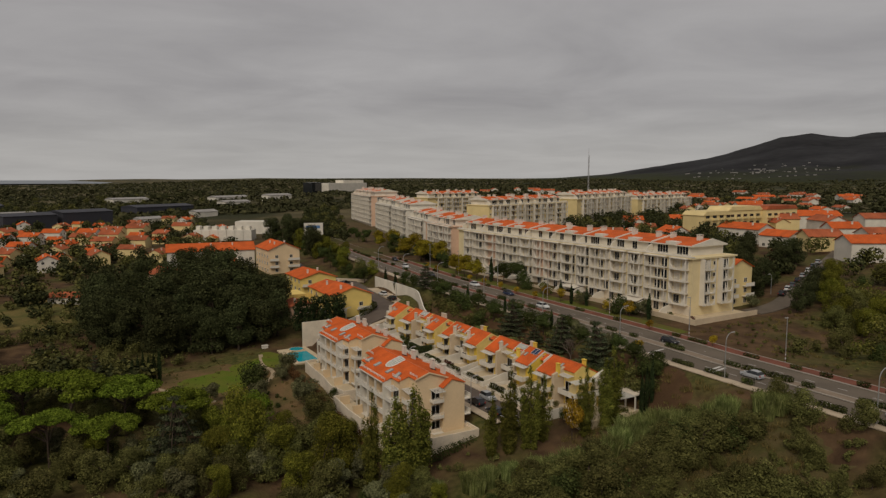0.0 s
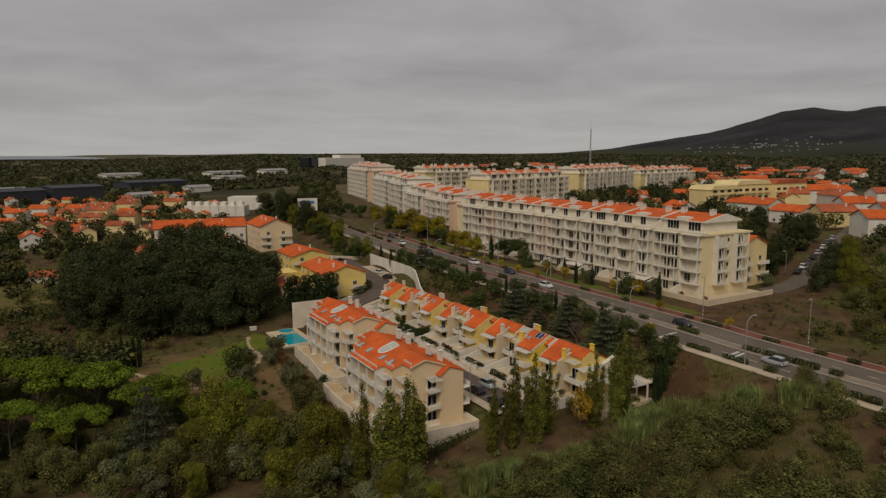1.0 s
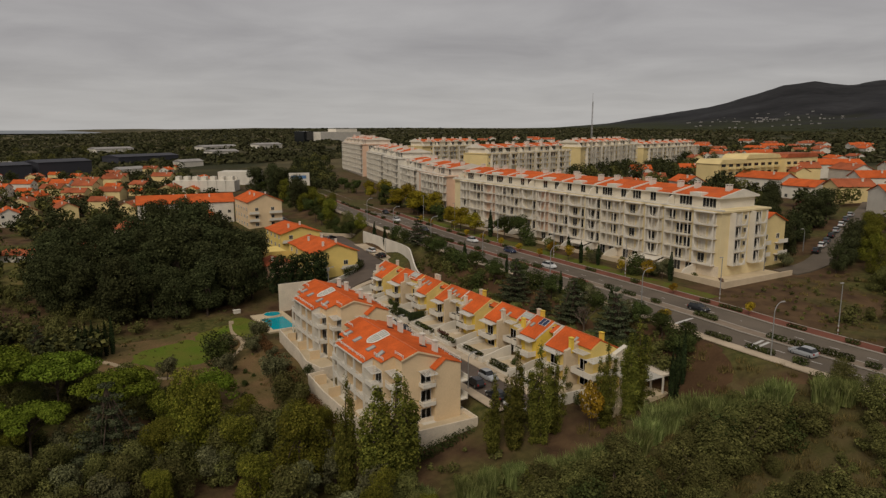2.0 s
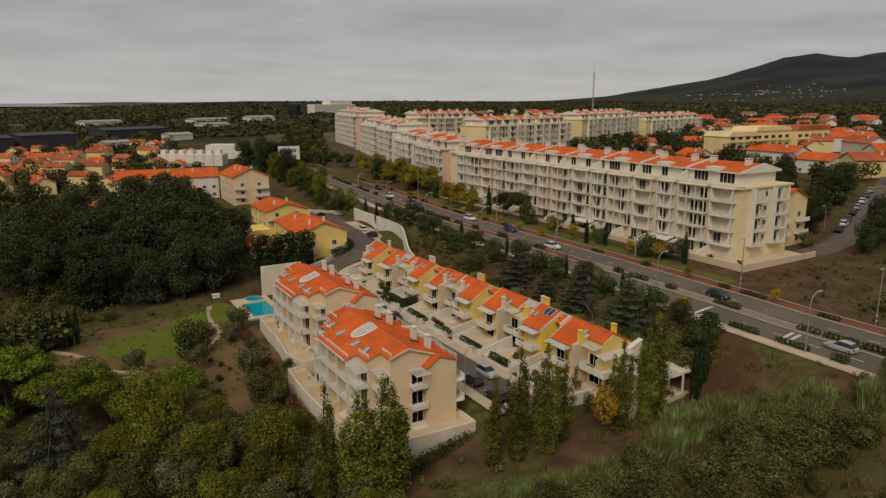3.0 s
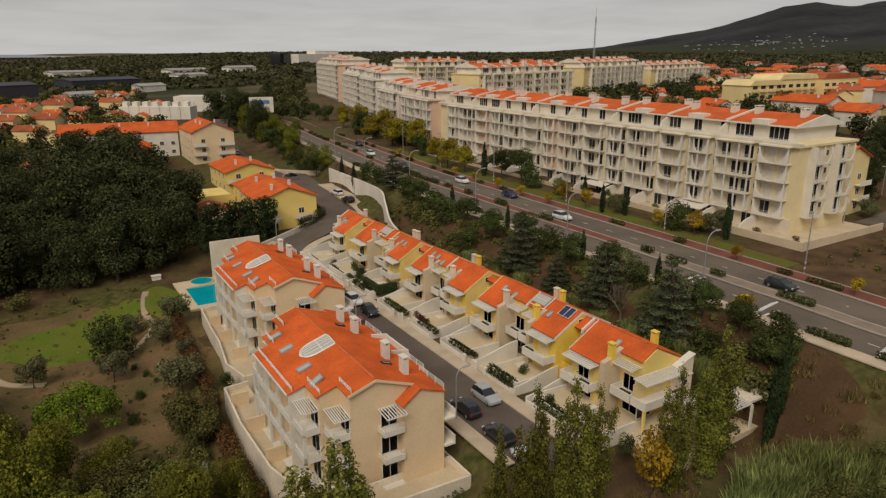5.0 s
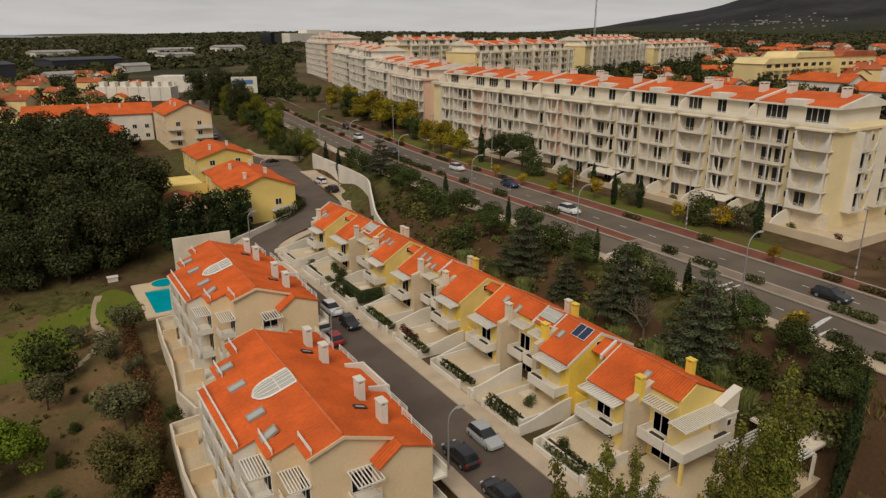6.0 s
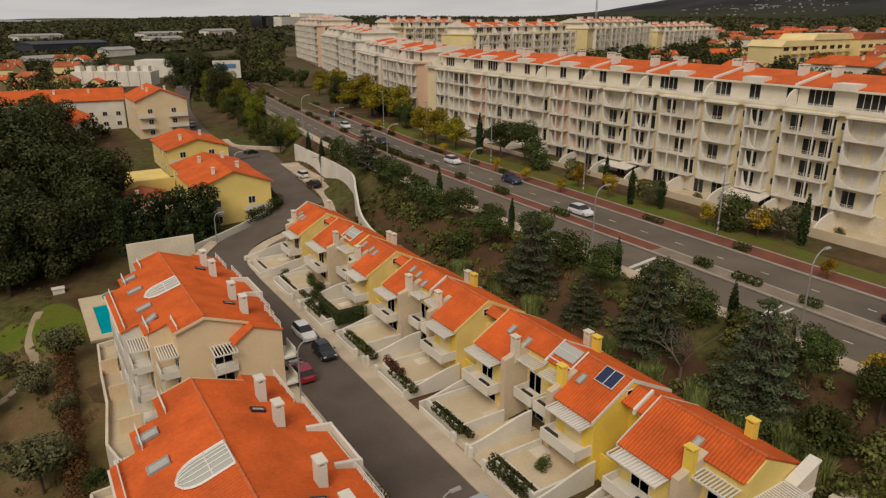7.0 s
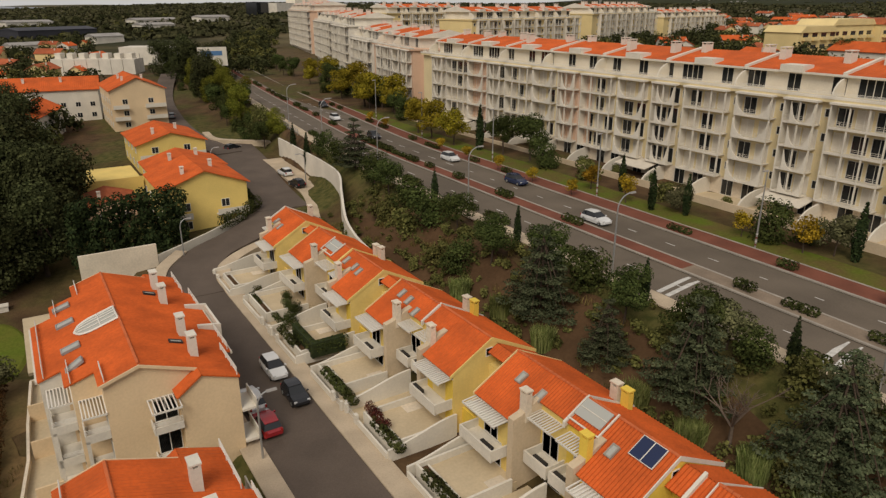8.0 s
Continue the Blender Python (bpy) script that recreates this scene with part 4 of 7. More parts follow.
part("canopy_roof", boxes((5.7, 9.2, 0.4, 6.4, 2.5, 2.75)), M_WALLTOP, gp, "flat pale roof slab")
for x in (-0.02, 5.62):
    for y in (0.1, 2.6, 5.1):
        part("post", boxes((x - 0.12, x + 0.12, y - 0.12, y + 0.12, -2.5, 2.4)), M_WHITE, gp)
for x, y in ((9.0, 0.6), (9.0, 6.2)):
    part("post", boxes((x - 0.12, x + 0.12, y - 0.12, y + 0.12, -2.5, 2.5)), M_WHITE, gp)
solid("garden_terrace", boxes((82.0, 99.0, 89.6, 97.3, -4.0, 0.45)), M_TERRACE, "pale paved garden terrace of the end house", "terrace")
solid("end_garden_wall", boxes((78.2, 84.4, 95.9, 96.1, -3.0, 1.5)), M_WHITE, "low white wall at the end of the gardens", "wall")

# ---------------------------------------------------------------- the street between them
def street_z(y):
    return 0.28 + 1.6 * max(0.0, min(1.0, (y - 168) / 30.0))


strip("street", 70.0, 76.3, 95, 172, 0.0, M_STREET, follow=False, xf=street_z, label="dark asphalt street between the houses", category="road")
strip("pavement_east", 76.3, 78.2, 96, 172, 0.14, M_PAVE, follow=False, xf=street_z, label="pale stone pavement in front of the terraced houses", category="pavement")
strip("pavement_west", 68.2, 70.0, 98, 168, 0.14, M_PAVE, follow=False, xf=street_z, label="narrow pale pavement", category="pavement")


def bent_strip(name, pts, w, dz, material, label, category, thick=1.3, kind="structure"):
    """A ribbon w wide along points (x, y, z)."""
    bm = bmesh.new()
    rows = []
    P = [Vector(p) for p in pts]
    for i, p in enumerate(P):
        d = (P[min(i + 1, len(P) - 1)] - P[max(i - 1, 0)])
        nrm = Vector((-d.y, d.x, 0)).normalized() * (w / 2)
        rows.append([bm.verts.new(q) for q in (p - nrm + Vector((0, 0, dz - thick)), p - nrm + Vector((0, 0, dz)), p + nrm + Vector((0, 0, dz)), p + nrm + Vector((0, 0, dz - thick)))])
    for a, b in zip(rows, rows[1:]):
        for i in range(3):
            bm.faces.new((a[i], a[i + 1], b[i + 1], b[i]))
    bm.faces.new(rows[0])
    bm.faces.new(rows[-1][::-1])
    return solid(name, bm, material, label, category, kind=kind)


def smooth_path(ctrl, n=6):
    """Catmull-Rom points through ctrl."""
    P = [Vector(c) for c in ctrl]
    out = []
    for i in range(len(P) - 1):
        a, b, c, d = P[max(i - 1, 0)], P[i], P[i + 1], P[min(i + 2, len(P) - 1)]
        for k in range(n):
            t = k / n
            out.append(0.5 * ((2 * b) + (c - a) * t + (2 * a - 5 * b + 4 * c - d) * t * t + (3 * b - a - 3 * c + d) * t ** 3))
    return out + [P[-1]]


bent_strip("street_bend", smooth_path([(73.1, 170, 0.40), (73.6, 176.5, 0.8), (77.5, 182.5, 1.4), (84, 186.0, 2.3), (90, 191.5, 3.0), (92, 199, 3.25)]), 6.6, 0.06, M_STREET, "asphalt street bending up to the junction", "road")
bent_strip("junction", smooth_path([(91.4, 193, 3.1), (92.3, 203, 3.3), (94.0, 216, 3.5), (96.5, 230, 3.7), (98.5, 248, 4.0)]), 11.0, 0.09, M_STREET, "wide asphalt junction below the avenue", "road")
bent_strip("pavement_bend_west", smooth_path([(69.1, 166, 0.35), (69.3, 174, 0.65), (70.6, 180, 1.0), (74.4, 185.0, 1.5)]), 1.8, 0.16, M_PAVE, "narrow pale pavement along the bend", "pavement")
bent_strip("pavement_bend", smooth_path([(77.3, 170, 0.42), (77.3, 174, 0.65), (78.8, 177.6, 1.0), (82.5, 180.4, 1.5), (88, 182.0, 2.3)]), 1.9, 0.2, M_PAVE, "pale pavement curving round the end house", "pavement")
bent_strip("side_street", [(p.x, p.y, max(p.z, land(p.x, p.y) + 0.15)) for p in smooth_path([(96.5, 238, 4.0), (94.2, 252, 4.3), (93.4, 266, 4.6), (94.3, 285, 5.2), (98, 315, 5.9), (104, 345, 6.7), (113, 380, 8.8)])], 6.0, 0.12, M_STREET, "asphalt side street climbing past the houses", "road")
bent_strip("pavement_junction", smooth_path([(97.4, 262, 4.7), (97.2, 254, 4.5), (100.5, 249.5, 4.4), (106, 244, 4.5), (110, 239.5, 4.5)]), 1.6, 0.3, M_PAVE, "pale pavement curving round the junction", "pavement")

# ---------------------------------------------------------------- long apartment blocks above the avenue
def u_screen(w, h):
    """A balcony front that sweeps up at both ends in a U, as a slab 0.16 thick in the plane y = 0."""
    bm = bmesh.new()
    n = 14
    pts = [(-w / 2, 0.0), (w / 2, 0.0)]
    for k in range(n + 1):
        s = 1 - 2 * k / n
        z = 0.16 + (h - 0.2) * (1 - math.sqrt(max(0.0, 1 - s * s)))
        pts.append((s * (w / 2 - 0.12) if 0 < k < n else s * w / 2, min(z, h)))
    prism(bm, pts, "y", -0.08, 0.08)
    return as_mesh(bm, "screen", M_WHITE)


def balcony_mesh(w, d, h=0.85, posts=2, storey=3.1):
    bm = boxes((-w / 2, w / 2, -d, 0, -0.16, 0.0), (-w / 2, w / 2, -d, -d + 0.1, 0.0, 0.14), (-w / 2, -w / 2 + 0.1, -d, 0, 0.0, storey - 0.16))
    railing(bm, -w / 2, w / 2, -d + 0.05, -d + 0.05, 0.14, h - 0.14, r=0.022)
    for k in range(posts):
        x = -w / 2 + 0.08 + (w - 0.16) * k / (posts - 1)
        box(bm, x - 0.09, x + 0.09, -d - 0.03, -d + 0.15, 0.0, storey - 0.2)
    return as_mesh(bm, "balcony", M_WHITE)


ST = 3.1
B_WIDE, B_ARCH, B_TWIN = balcony_mesh(7.2, 1.5, posts=4), balcony_mesh(5.4, 1.5, posts=2), balcony_mesh(4.4, 1.5, posts=3)
U_BIG, U_HALF = u_screen(5.4, 2.75), u_screen(3.2, 2.75)
W_BLOCK = [window_mesh(1.95, 2.35, "window"), window_mesh(1.95, 2.35, "window", glass=M_SHUTTER), window_mesh(1.0, 1.1, "window", bars=0)]


def apartment_block(m, length, storeys, depth, tone, label, seed, near=True, roof_back=True, name="apartment_block"):
    """A long block: facade along +y at x = 0, facing -x; balcony bays alternate with flat strips; a set-back top floor under tiled roofs."""
    rnd = random.Random(seed)
    root = thing(name, m, label, "apartment block", "apartment blocks above the avenue")
    H = 3.0 + ST * storeys
    part("wall", boxes((0, depth, 0, length, -6, H)), tone, root)
    part("ground_floor", boxes((-0.25, 0, 0, length, -3, 2.75)), M_WALLTOP, root)
    part("cornice", boxes((-0.7, depth + 0.3, -0.5, length + 0.3, H - 0.15, H + 0.25)), tone, root)
    part("band", boxes((-0.75, 0.2, -0.55, length + 0.3, H + 0.25, H + 0.55)), M_WHITE, root)
    part("penthouse", boxes((3.0, depth - 1.0, 3.2, length - 2.5, H, H + 2.7)), M_WHITE, root)
    part("penthouse_eave", boxes((2.2, depth - 0.4, 2.4, length - 1.8, H + 2.7, H + 2.95)), M_WHITE, root)
    # bays
    y, k = 1.0, 0
    kinds = ["arch", "flat", "wide", "flat", "half", "flat"]
    shift = rnd.randrange(3) * 2
    while True:
        kind = kinds[(k + shift) % 6]
        w = {"arch": 5.4, "flat": 1.7, "wide": 7.2, "half": 4.4}[kind]
        if y + w > length - 0.5:
            break
        c = y + w / 2
        if kind == "flat":
            for s in range(storeys):
                if rnd.random() < 0.8:
                    window_on(root, W_BLOCK[2], "w", 0, c, 3.0 + s * ST + 1.0, 0.02)
        else:
            for s in range(storeys):
                z = 3.0 + s * ST
                share("balcony", {"arch": B_ARCH, "wide": B_WIDE, "half": B_TWIN}[kind], root, pose(0, c, z, 0, 0, 270))
                if kind == "arch":
                    share("screen", U_BIG, root, pose(-1.62, c, z - 0.1, 0, 0, 270))
                if kind == "half":
                    share("screen", U_HALF, root, pose(-1.62, c - 0.5, z - 0.1, 0, 0, 270))
                for f in ((-0.25, 0.25) if kind != "wide" else (-0.33, 0.0, 0.33)):
                    window_on(root, W_BLOCK[0 if rnd.random() < 0.45 else 1], "w", 0, c + f * w, z + 0.05, 0.02)
            part("bay_head", boxes((-1.75, 0, y - 0.1, y + w + 0.1, 3.0 + storeys * ST - 0.25, 3.0 + storeys * ST)), M_WHITE, root)
        y += w
        k += 1
    # south end: two more stacks of balconies
    for c in (depth * 0.3, depth * 0.72):
        for s in range(storeys):
            z = 3.0 + s * ST
            share("balcony", B_TWIN, root, pose(c, 0, z, 0, 0, 0))
            share("screen", U_HALF, root, pose(c + 0.5, -1.62, z - 0.1))
            for f in (-0.8, 0.9):
                window_on(root, W_BLOCK[0 if rnd.random() < 0.6 else 1], "s", 0, c + f, z + 0.05, 0.02)
    for s in range(storeys):
        window_on(root, W_BLOCK[2], "s", 0, depth * 0.5, 4.0 + s * ST, 0.02)
    # penthouse windows, terrace walls, curved side walls
    yy = 5.0
    while yy < length - 5:
        window_on(root, W_BLOCK[0], "w", 3.0, yy, H + 0.3, 0.02)
        if rnd.random() < 0.5:
            window_on(root, W_BLOCK[0], "w", 3.0, yy + 1.9, H + 0.3, 0.02)
        yy += rnd.uniform(5, 7)
    n = max(1, round(length / 14))
    for i in range(n):
        a, b = 2.4 + (length - 4.2) * i / n, 2.4 + (length - 4.2) * (i + 1) / n
        bm = bmesh.new()
        tiled_slope(bm, (2.6, a + 0.25, H + 2.98), (2.6, b - 0.25, H + 2.98), (depth * 0.62, a + 0.25, H + 4.5), (depth * 0.62, b - 0.25, H + 4.5), 0.5, 0.06)
        tiled_slope(bm, (depth - 0.6, a + 0.25, H + 2.98), (depth - 0.6, b - 0.25, H + 2.98), (depth * 0.62, a + 0.25, H + 4.5), (depth * 0.62, b - 0.25, H + 4.5), 0.5, 0.06)
        part("roof", bm, M_TILE, root, "orange clay tile roof")
        if i == 0:
            part("gable_wall", prism(bmesh.new(), [(2.5, H + 2.7), (2.5, H + 3.1), (depth * 0.62, H + 4.7), (depth - 0.5, H + 3.1), (depth - 0.5, H + 2.7)], "y", a - 0.15, a + 0.25), M_WHITE, root)
        bm = bmesh.new()
        prism(bm, [(2.3, H + 2.7), (2.3, H + 3.25), (depth * 0.62, H + 4.8), (depth - 0.5, H + 3.2), (depth - 0.5, H + 2.7)], "y", b - 0.25, b + 0.2)
        part("party_wall", bm, M_WHITE, root)
        part("stair_house", boxes((2.0, 4.6, (a + b) / 2 - 1.6, (a + b) / 2 + 1.6, H + 2.8, H + 3.75)), M_WHITE, root)
        bm = bmesh.new()
        prism(bm, [(0.3, H + 0.3), (3.0, H + 0.3), (3.0, H + 2.6)] + [(3.0 - 2.7 * math.sin(q * 0.26), H + 0.3 + 2.3 * math.cos(q * 0.26)) for q in range(1, 6)], "y", b - 0.1, b + 0.1)
        part("terrace_divider", bm, M_WHITE, root)
        for f in (0.2, 0.85):
            share("chimney", CH_BLOCK, root, pose(depth * rnd.uniform(0.4, 0.7), a + (b - a) * f, H + 4.0, 0, 0, 90))
    bm = bmesh.new()
    railing(bm, -0.3, -0.3, 0.5, length - 0.5, H + 0.5, 0.5, n=int(length / 2.5))
    part("terrace_rail", bm, M_WHITEMETAL, root)
    return root


M_BLOCK = mat("pale_straw_render", (0.74, 0.615, 0.36), 0.88, 0.88, 0.2, 5, 0.08)
CH_BLOCK = chimney_mesh(0.9, 1.6, 1.3)
BLOCK = apartment_block(pose(144.4, 118.0, 8.3), 116.0, 4, 17.0, M_BLOCK, "long pale yellow apartment block with white curved balconies", 3)
apartment_block(pose(146.5, 243.0, 8.6, 0, 0, -10), 34.0, 4, 18.0, M_PEACH, "peach apartment block with white curved balcony screens", 5)
apartment_block(pose(154.5, 282.0, 8.8, 0, 0, -14), 32.0, 4, 18.0, M_WHITE, "white apartment block with stacked curved balconies", 6)
apartment_block(pose(163.5, 318.0, 9.0, 0, 0, -14), 34.0, 5, 18.0, M_WHITE, "white apartment block with stacked curved balconies", 7)
apartment_block(pose(174.5, 358.0, 9.4, 0, 0, -14), 44.0, 5, 18.0, M_WHITE, "white apartment block stepping back from the avenue", 8)
apartment_block(pose(192.0, 425.0, 10.0, 0, 0, -12), 70.0, 6, 20.0, M_PEACH, "cream apartment block at the end of the avenue", 9)
apartment_block(pose(275.1, 320.4, 11.0, 0, 0, 106), 74.0, 5, 16.0, M_PALE, "pale yellow apartment block behind the front row", 10)
apartment_block(pose(273.2, 409.0, 12.0, 0, 0, 100), 52.0, 5, 16.0, M_PALE, "pale yellow apartment block behind the front row", 11)
apartment_block(pose(378.8, 368.6, 12.0, 0, 0, 114), 95.0, 5, 16.0, M_PALE, "long pale yellow apartment block with an orange roof", 12)
apartment_block(pose(481.3, 398.2, 12.0, 0, 0, 106), 95.0, 4, 16.0, M_PALE, "distant pale yellow apartment block", 13)

# terrace in front of the nearest block and its garden wall
bm = boxes((138.0, 144.3, 111.5, 236.0, 4.0, 8.55), (144.3, 162.0, 111.5, 118.0, 4.0, 8.6))
solid("block_terrace", bm, M_TERRACE, "paved garden terrace before the apartment block", "terrace", kind="structure")
bm = boxes((137.7, 138.0, 111.2, 236.0, 4.0, 9.5), (138.0, 162.3, 111.2, 111.5, 4.0, 9.6))
solid("garden_wall_north", bm, M_STAIR, "cream rendered garden wall", "wall", kind="structure")

scrawl = thing("wall_scrawl", pose(138.6, 111.17, 6.6), "blue and black unreadable scrawl on the garden wall", "graffiti")
for k in range(7):
    part("stroke", boxes((0.32 * k, 0.32 * k + 0.2, 0.0, 0.02, 0.25 * (k % 3), 0.9 + 0.22 * ((k * 2) % 3))), PAINT_BLUE if k % 3 else M_DARK, scrawl)

# ground-floor gardens of the nearest block: swept dividing walls, awnings, doors
for k in range(13):
    y = 6.0 + k * 8.6
    bm = bmesh.new()
    prism(bm, [(-5.6, 0.2), (-0.3, 0.2), (-0.3, 2.6)] + [(-0.3 - 5.3 * math.sin(q * 0.26), 0.2 + 2.4 * math.cos(q * 0.26)) for q in range(1, 6)], "y", y - 0.12, y + 0.12)
    part("garden_divider", bm, M_WHITE, BLOCK)
    if k % 3 == 1:
        bm = bmesh.new()
        prism(bm, [(-3.8, 2.0), (-0.25, 2.75), (-0.25, 2.85), (-3.8, 2.1)], "y", y + 1.0, y + 7.4)
        part("awning", bm, M_SHUTTER, BLOCK, "pale canvas awning")
    for f in (2.2, 5.6):
        window_on(BLOCK, W_BLOCK[0], "w", -0.25, y + f, 0.25, 0.02)
part("peach_bay", boxes((-0.05, 0.0, 58, 66, 2.9, 15.0)), M_PEACH, BLOCK, "peach painted strip of the facade")
part("peach_bay", boxes((-0.05, 0.0, 88, 96, 2.9, 15.0)), M_PEACH, BLOCK, "peach painted strip of the facade")

# ---------------------------------------------------------------- grounds, pool and walls
def draped(name, outline, dz, material, label, category, step=1.6, ragged=0.0, kind="structure"):
    """A patch of ground cover: the land inside an ellipse-like outline fn(angle) round (cx, cy), dz above it."""
    cx, cy, fn = outline
    bm = bmesh.new()
    n, m = 48, 9
    mid = bm.verts.new((cx, cy, land(cx, cy) + dz))
    rings = []
    for j in range(1, m + 1):
        ring = []
        for k in range(n):
            a = 2 * math.pi * k / n
            r = fn(a) * j / m
            if j == m and ragged:
                r *= 1 + ragged * noise.noise(Vector((math.cos(a) * 3, math.sin(a) * 3, cx)))
            x, y = cx + math.cos(a) * r, cy + math.sin(a) * r
            ring.append(bm.verts.new((x, y, land(x, y) + (dz if j < m else -0.02))))
        rings.append(ring)
    for k in range(n):
        bm.faces.new((mid, rings[0][k], rings[0][(k + 1) % n]))
        for a, b in zip(rings, rings[1:]):
            bm.faces.new((a[k], b[k], b[(k + 1) % n], a[(k + 1) % n]))
    return solid(name, bm, material, label, category, kind=kind)


def oval(rx, ry, turn=0.0):
    return lambda a: rx * ry / math.sqrt((ry * math.cos(a - turn)) ** 2 + (rx * math.sin(a - turn)) ** 2)


M_OCHRE = mat("ochre_soil", (0.165, 0.105, 0.050), 0.95, 0.62, 0.16, 2.5, 0.4, stain=(0.105, 0.082, 0.032), spec=0.1)
draped("bare_soil", (36, 156, oval(17, 30, 0.3)), 0.10, M_OCHRE, "bare reddish soil round the lawn and olive trees", "soil", ragged=0.5)
draped("soil_bank", (46.0, 138, oval(5.5, 27)), 0.12, M_OCHRE, "bare reddish soil bank below the terraces", "soil", ragged=0.4)
draped("lawn", (34.6, 168.8, oval(9.8, 8.6, -0.1)), 0.20, M_LAWN, "green lawn in the garden", "lawn", ragged=0.5)
draped("bank_soil", (100.5, 93, oval(5.0, 13)), 0.12, M_SOIL, "bare brown bank beside the end house", "soil", ragged=0.4)
draped("slope_soil", (99, 140, oval(4.2, 42)), 0.10, M_SOIL, "bare brown bank between the houses and the avenue", "soil", ragged=0.3)
M_HAY = mat("hay_field", (0.155, 0.118, 0.042), 0.95, 0.6, 0.2, 2, 0.5, stain=(0.085, 0.085, 0.024), spec=0.1)
draped("dry_field", (2, 256, oval(32, 22, 0.2)), 0.15, M_HAY, "dry yellow-green field behind the grove", "field", ragged=0.5)
M_FIELD = mat("dry_field", (0.105, 0.078, 0.036), 0.95, 0.6, 0.35, 4, 0.5, stain=(0.07, 0.064, 0.022), spec=0.1)
draped("field_soil", (90, 70, oval(15, 18, 0.4)), 0.08, M_FIELD, "rough brown field below the avenue", "soil", ragged=0.6)
for ctrl in ([(17, 172), (21, 168), (24, 161.5), (26.6, 157), (31, 155)], [(48.5, 182), (47.6, 178), (46.8, 172), (47.2, 167), (46.3, 163.4), (42.2, 160), (40, 157)]):
    bent_strip("garden_path", [(p.x, p.y, land(p.x, p.y)) for p in smooth_path([(x, y, 0) for x, y in ctrl])], 1.1, 0.28, M_SAND, "pale winding garden path", "path")

# swimming pool with its deck
DZ = -3.45
bm = bmesh.new()
for d in ((53.6, 55.1, 167.6, 184.0), (60.6, 62.0, 167.6, 184.0), (55.1, 60.6, 167.6, 169.2), (55.1, 60.6, 179.6, 184.0)):
    box(bm, d[0], d[1], d[2], d[3], DZ - 0.9, DZ)
pool = thing("swimming_pool", pose(0, 0, 0), "turquoise swimming pool set in a pale stone deck", "pool")
part("deck", bm, M_TERRACE, pool)
part("basin", boxes((55.1, 60.6, 169.2, 179.6, DZ - 1.4, DZ - 1.2)), M_POOL, pool)
part("water", boxes((55.1, 60.6, 169.2, 179.6, DZ - 1.1, DZ - 0.10)), M_POOL, pool, "still turquoise water")
small = thing("paddling_pool", pose(58.6, 182.0, DZ), "small round turquoise paddling pool", "pool")
bm = bmesh.new()
tube(bm, (0, 0, -0.1), (0, 0, 0.22), 2.3, 2.25, 28)
part("rim", bm, M_TERRACE, small)
bm = bmesh.new()
tube(bm, (0, 0, 0.1), (0, 0, 0.24), 1.95, 1.95, 28)
part("water", bm, M_POOL, small)
draped("lawn_corner", (43.4, 177.4, oval(5.0, 4.2, 0.5)), 0.21, M_LAWN, "green lawn beside the winding path", "lawn", ragged=0.4)
draped("pool_lawn", (50.4, 175.6, oval(3.6, 9.0)), 0.24, M_LAWN, "green lawn strip beside the pool", "lawn")
solid("pool_hut", boxes((50.6, 52.2, 187.6, 188.6, -4.2, -2.7), (50.5, 52.3, 187.5, 188.7, -2.7, -2.6)), M_WHITE, "small white pump hut beside the pool", "hut")
solid("wall_pool", boxes((61.2, 71.0, 184.0, 184.4, -4.0, 3.6)), M_WALLTOP, "tall pale rendered boundary wall", "wall", kind="structure")

# terraces round the two apartment houses
def terrace(name, outer, z, label):
    """A paved terrace over an outline of (x, y), with a wall and coping round its outer edge."""
    root = thing(name, pose(0, 0, 0), label, "terrace")
    part("paving", prism(bmesh.new(), outer, "z", -7.0, z), M_TERRACE, root)
    for k, ((xa, ya), (xb, yb)) in enumerate(zip(outer, outer[1:])):
        d = Vector((xb - xa, yb - ya, 0))
        nrm = Vector((d.y, -d.x, 0)).normalized() * 0.12
        bm = bmesh.new()
        prism(bm, [(xa + nrm.x, ya + nrm.y), (xb + nrm.x, yb + nrm.y), (xb - nrm.x, yb - nrm.y), (xa - nrm.x, ya - nrm.y)], "z", -7.0, z + 0.7)
        part("parapet", bm, M_WALLTOP, root)
    return root


terrace("terrace_a", [(53.2, 131.5), (50.2, 131.2), (49.6, 122.0), (49.8, 112.0), (52.0, 102.4), (54.0, 100.6), (66.2, 100.2), (66.2, 104.0), (53.2, 104.0)], -1.62, "pale paved terrace with a low wall round the house")
terrace("terrace_b", [(56.8, 161.0), (54.0, 160.6), (53.4, 152.0), (53.2, 146.0), (52.2, 138.0), (53.2, 133.0), (56.8, 133.0)], -1.62, "pale paved terrace with a low wall beside the pool")
for y in (106.5, 113.5, 120.5, 127.0):
    solid("terrace_divider", boxes((49.9, 52.0, y - 0.1, y + 0.1, -1.62, 0.1)), M_CREAM, "low cream wall dividing the terrace", "wall")
for y in (140.0, 147.0, 153.5):
    solid("terrace_divider", boxes((53.6, 55.6, y - 0.1, y + 0.1, -1.62, 0.1)), M_CREAM, "low cream wall dividing the terrace", "wall")

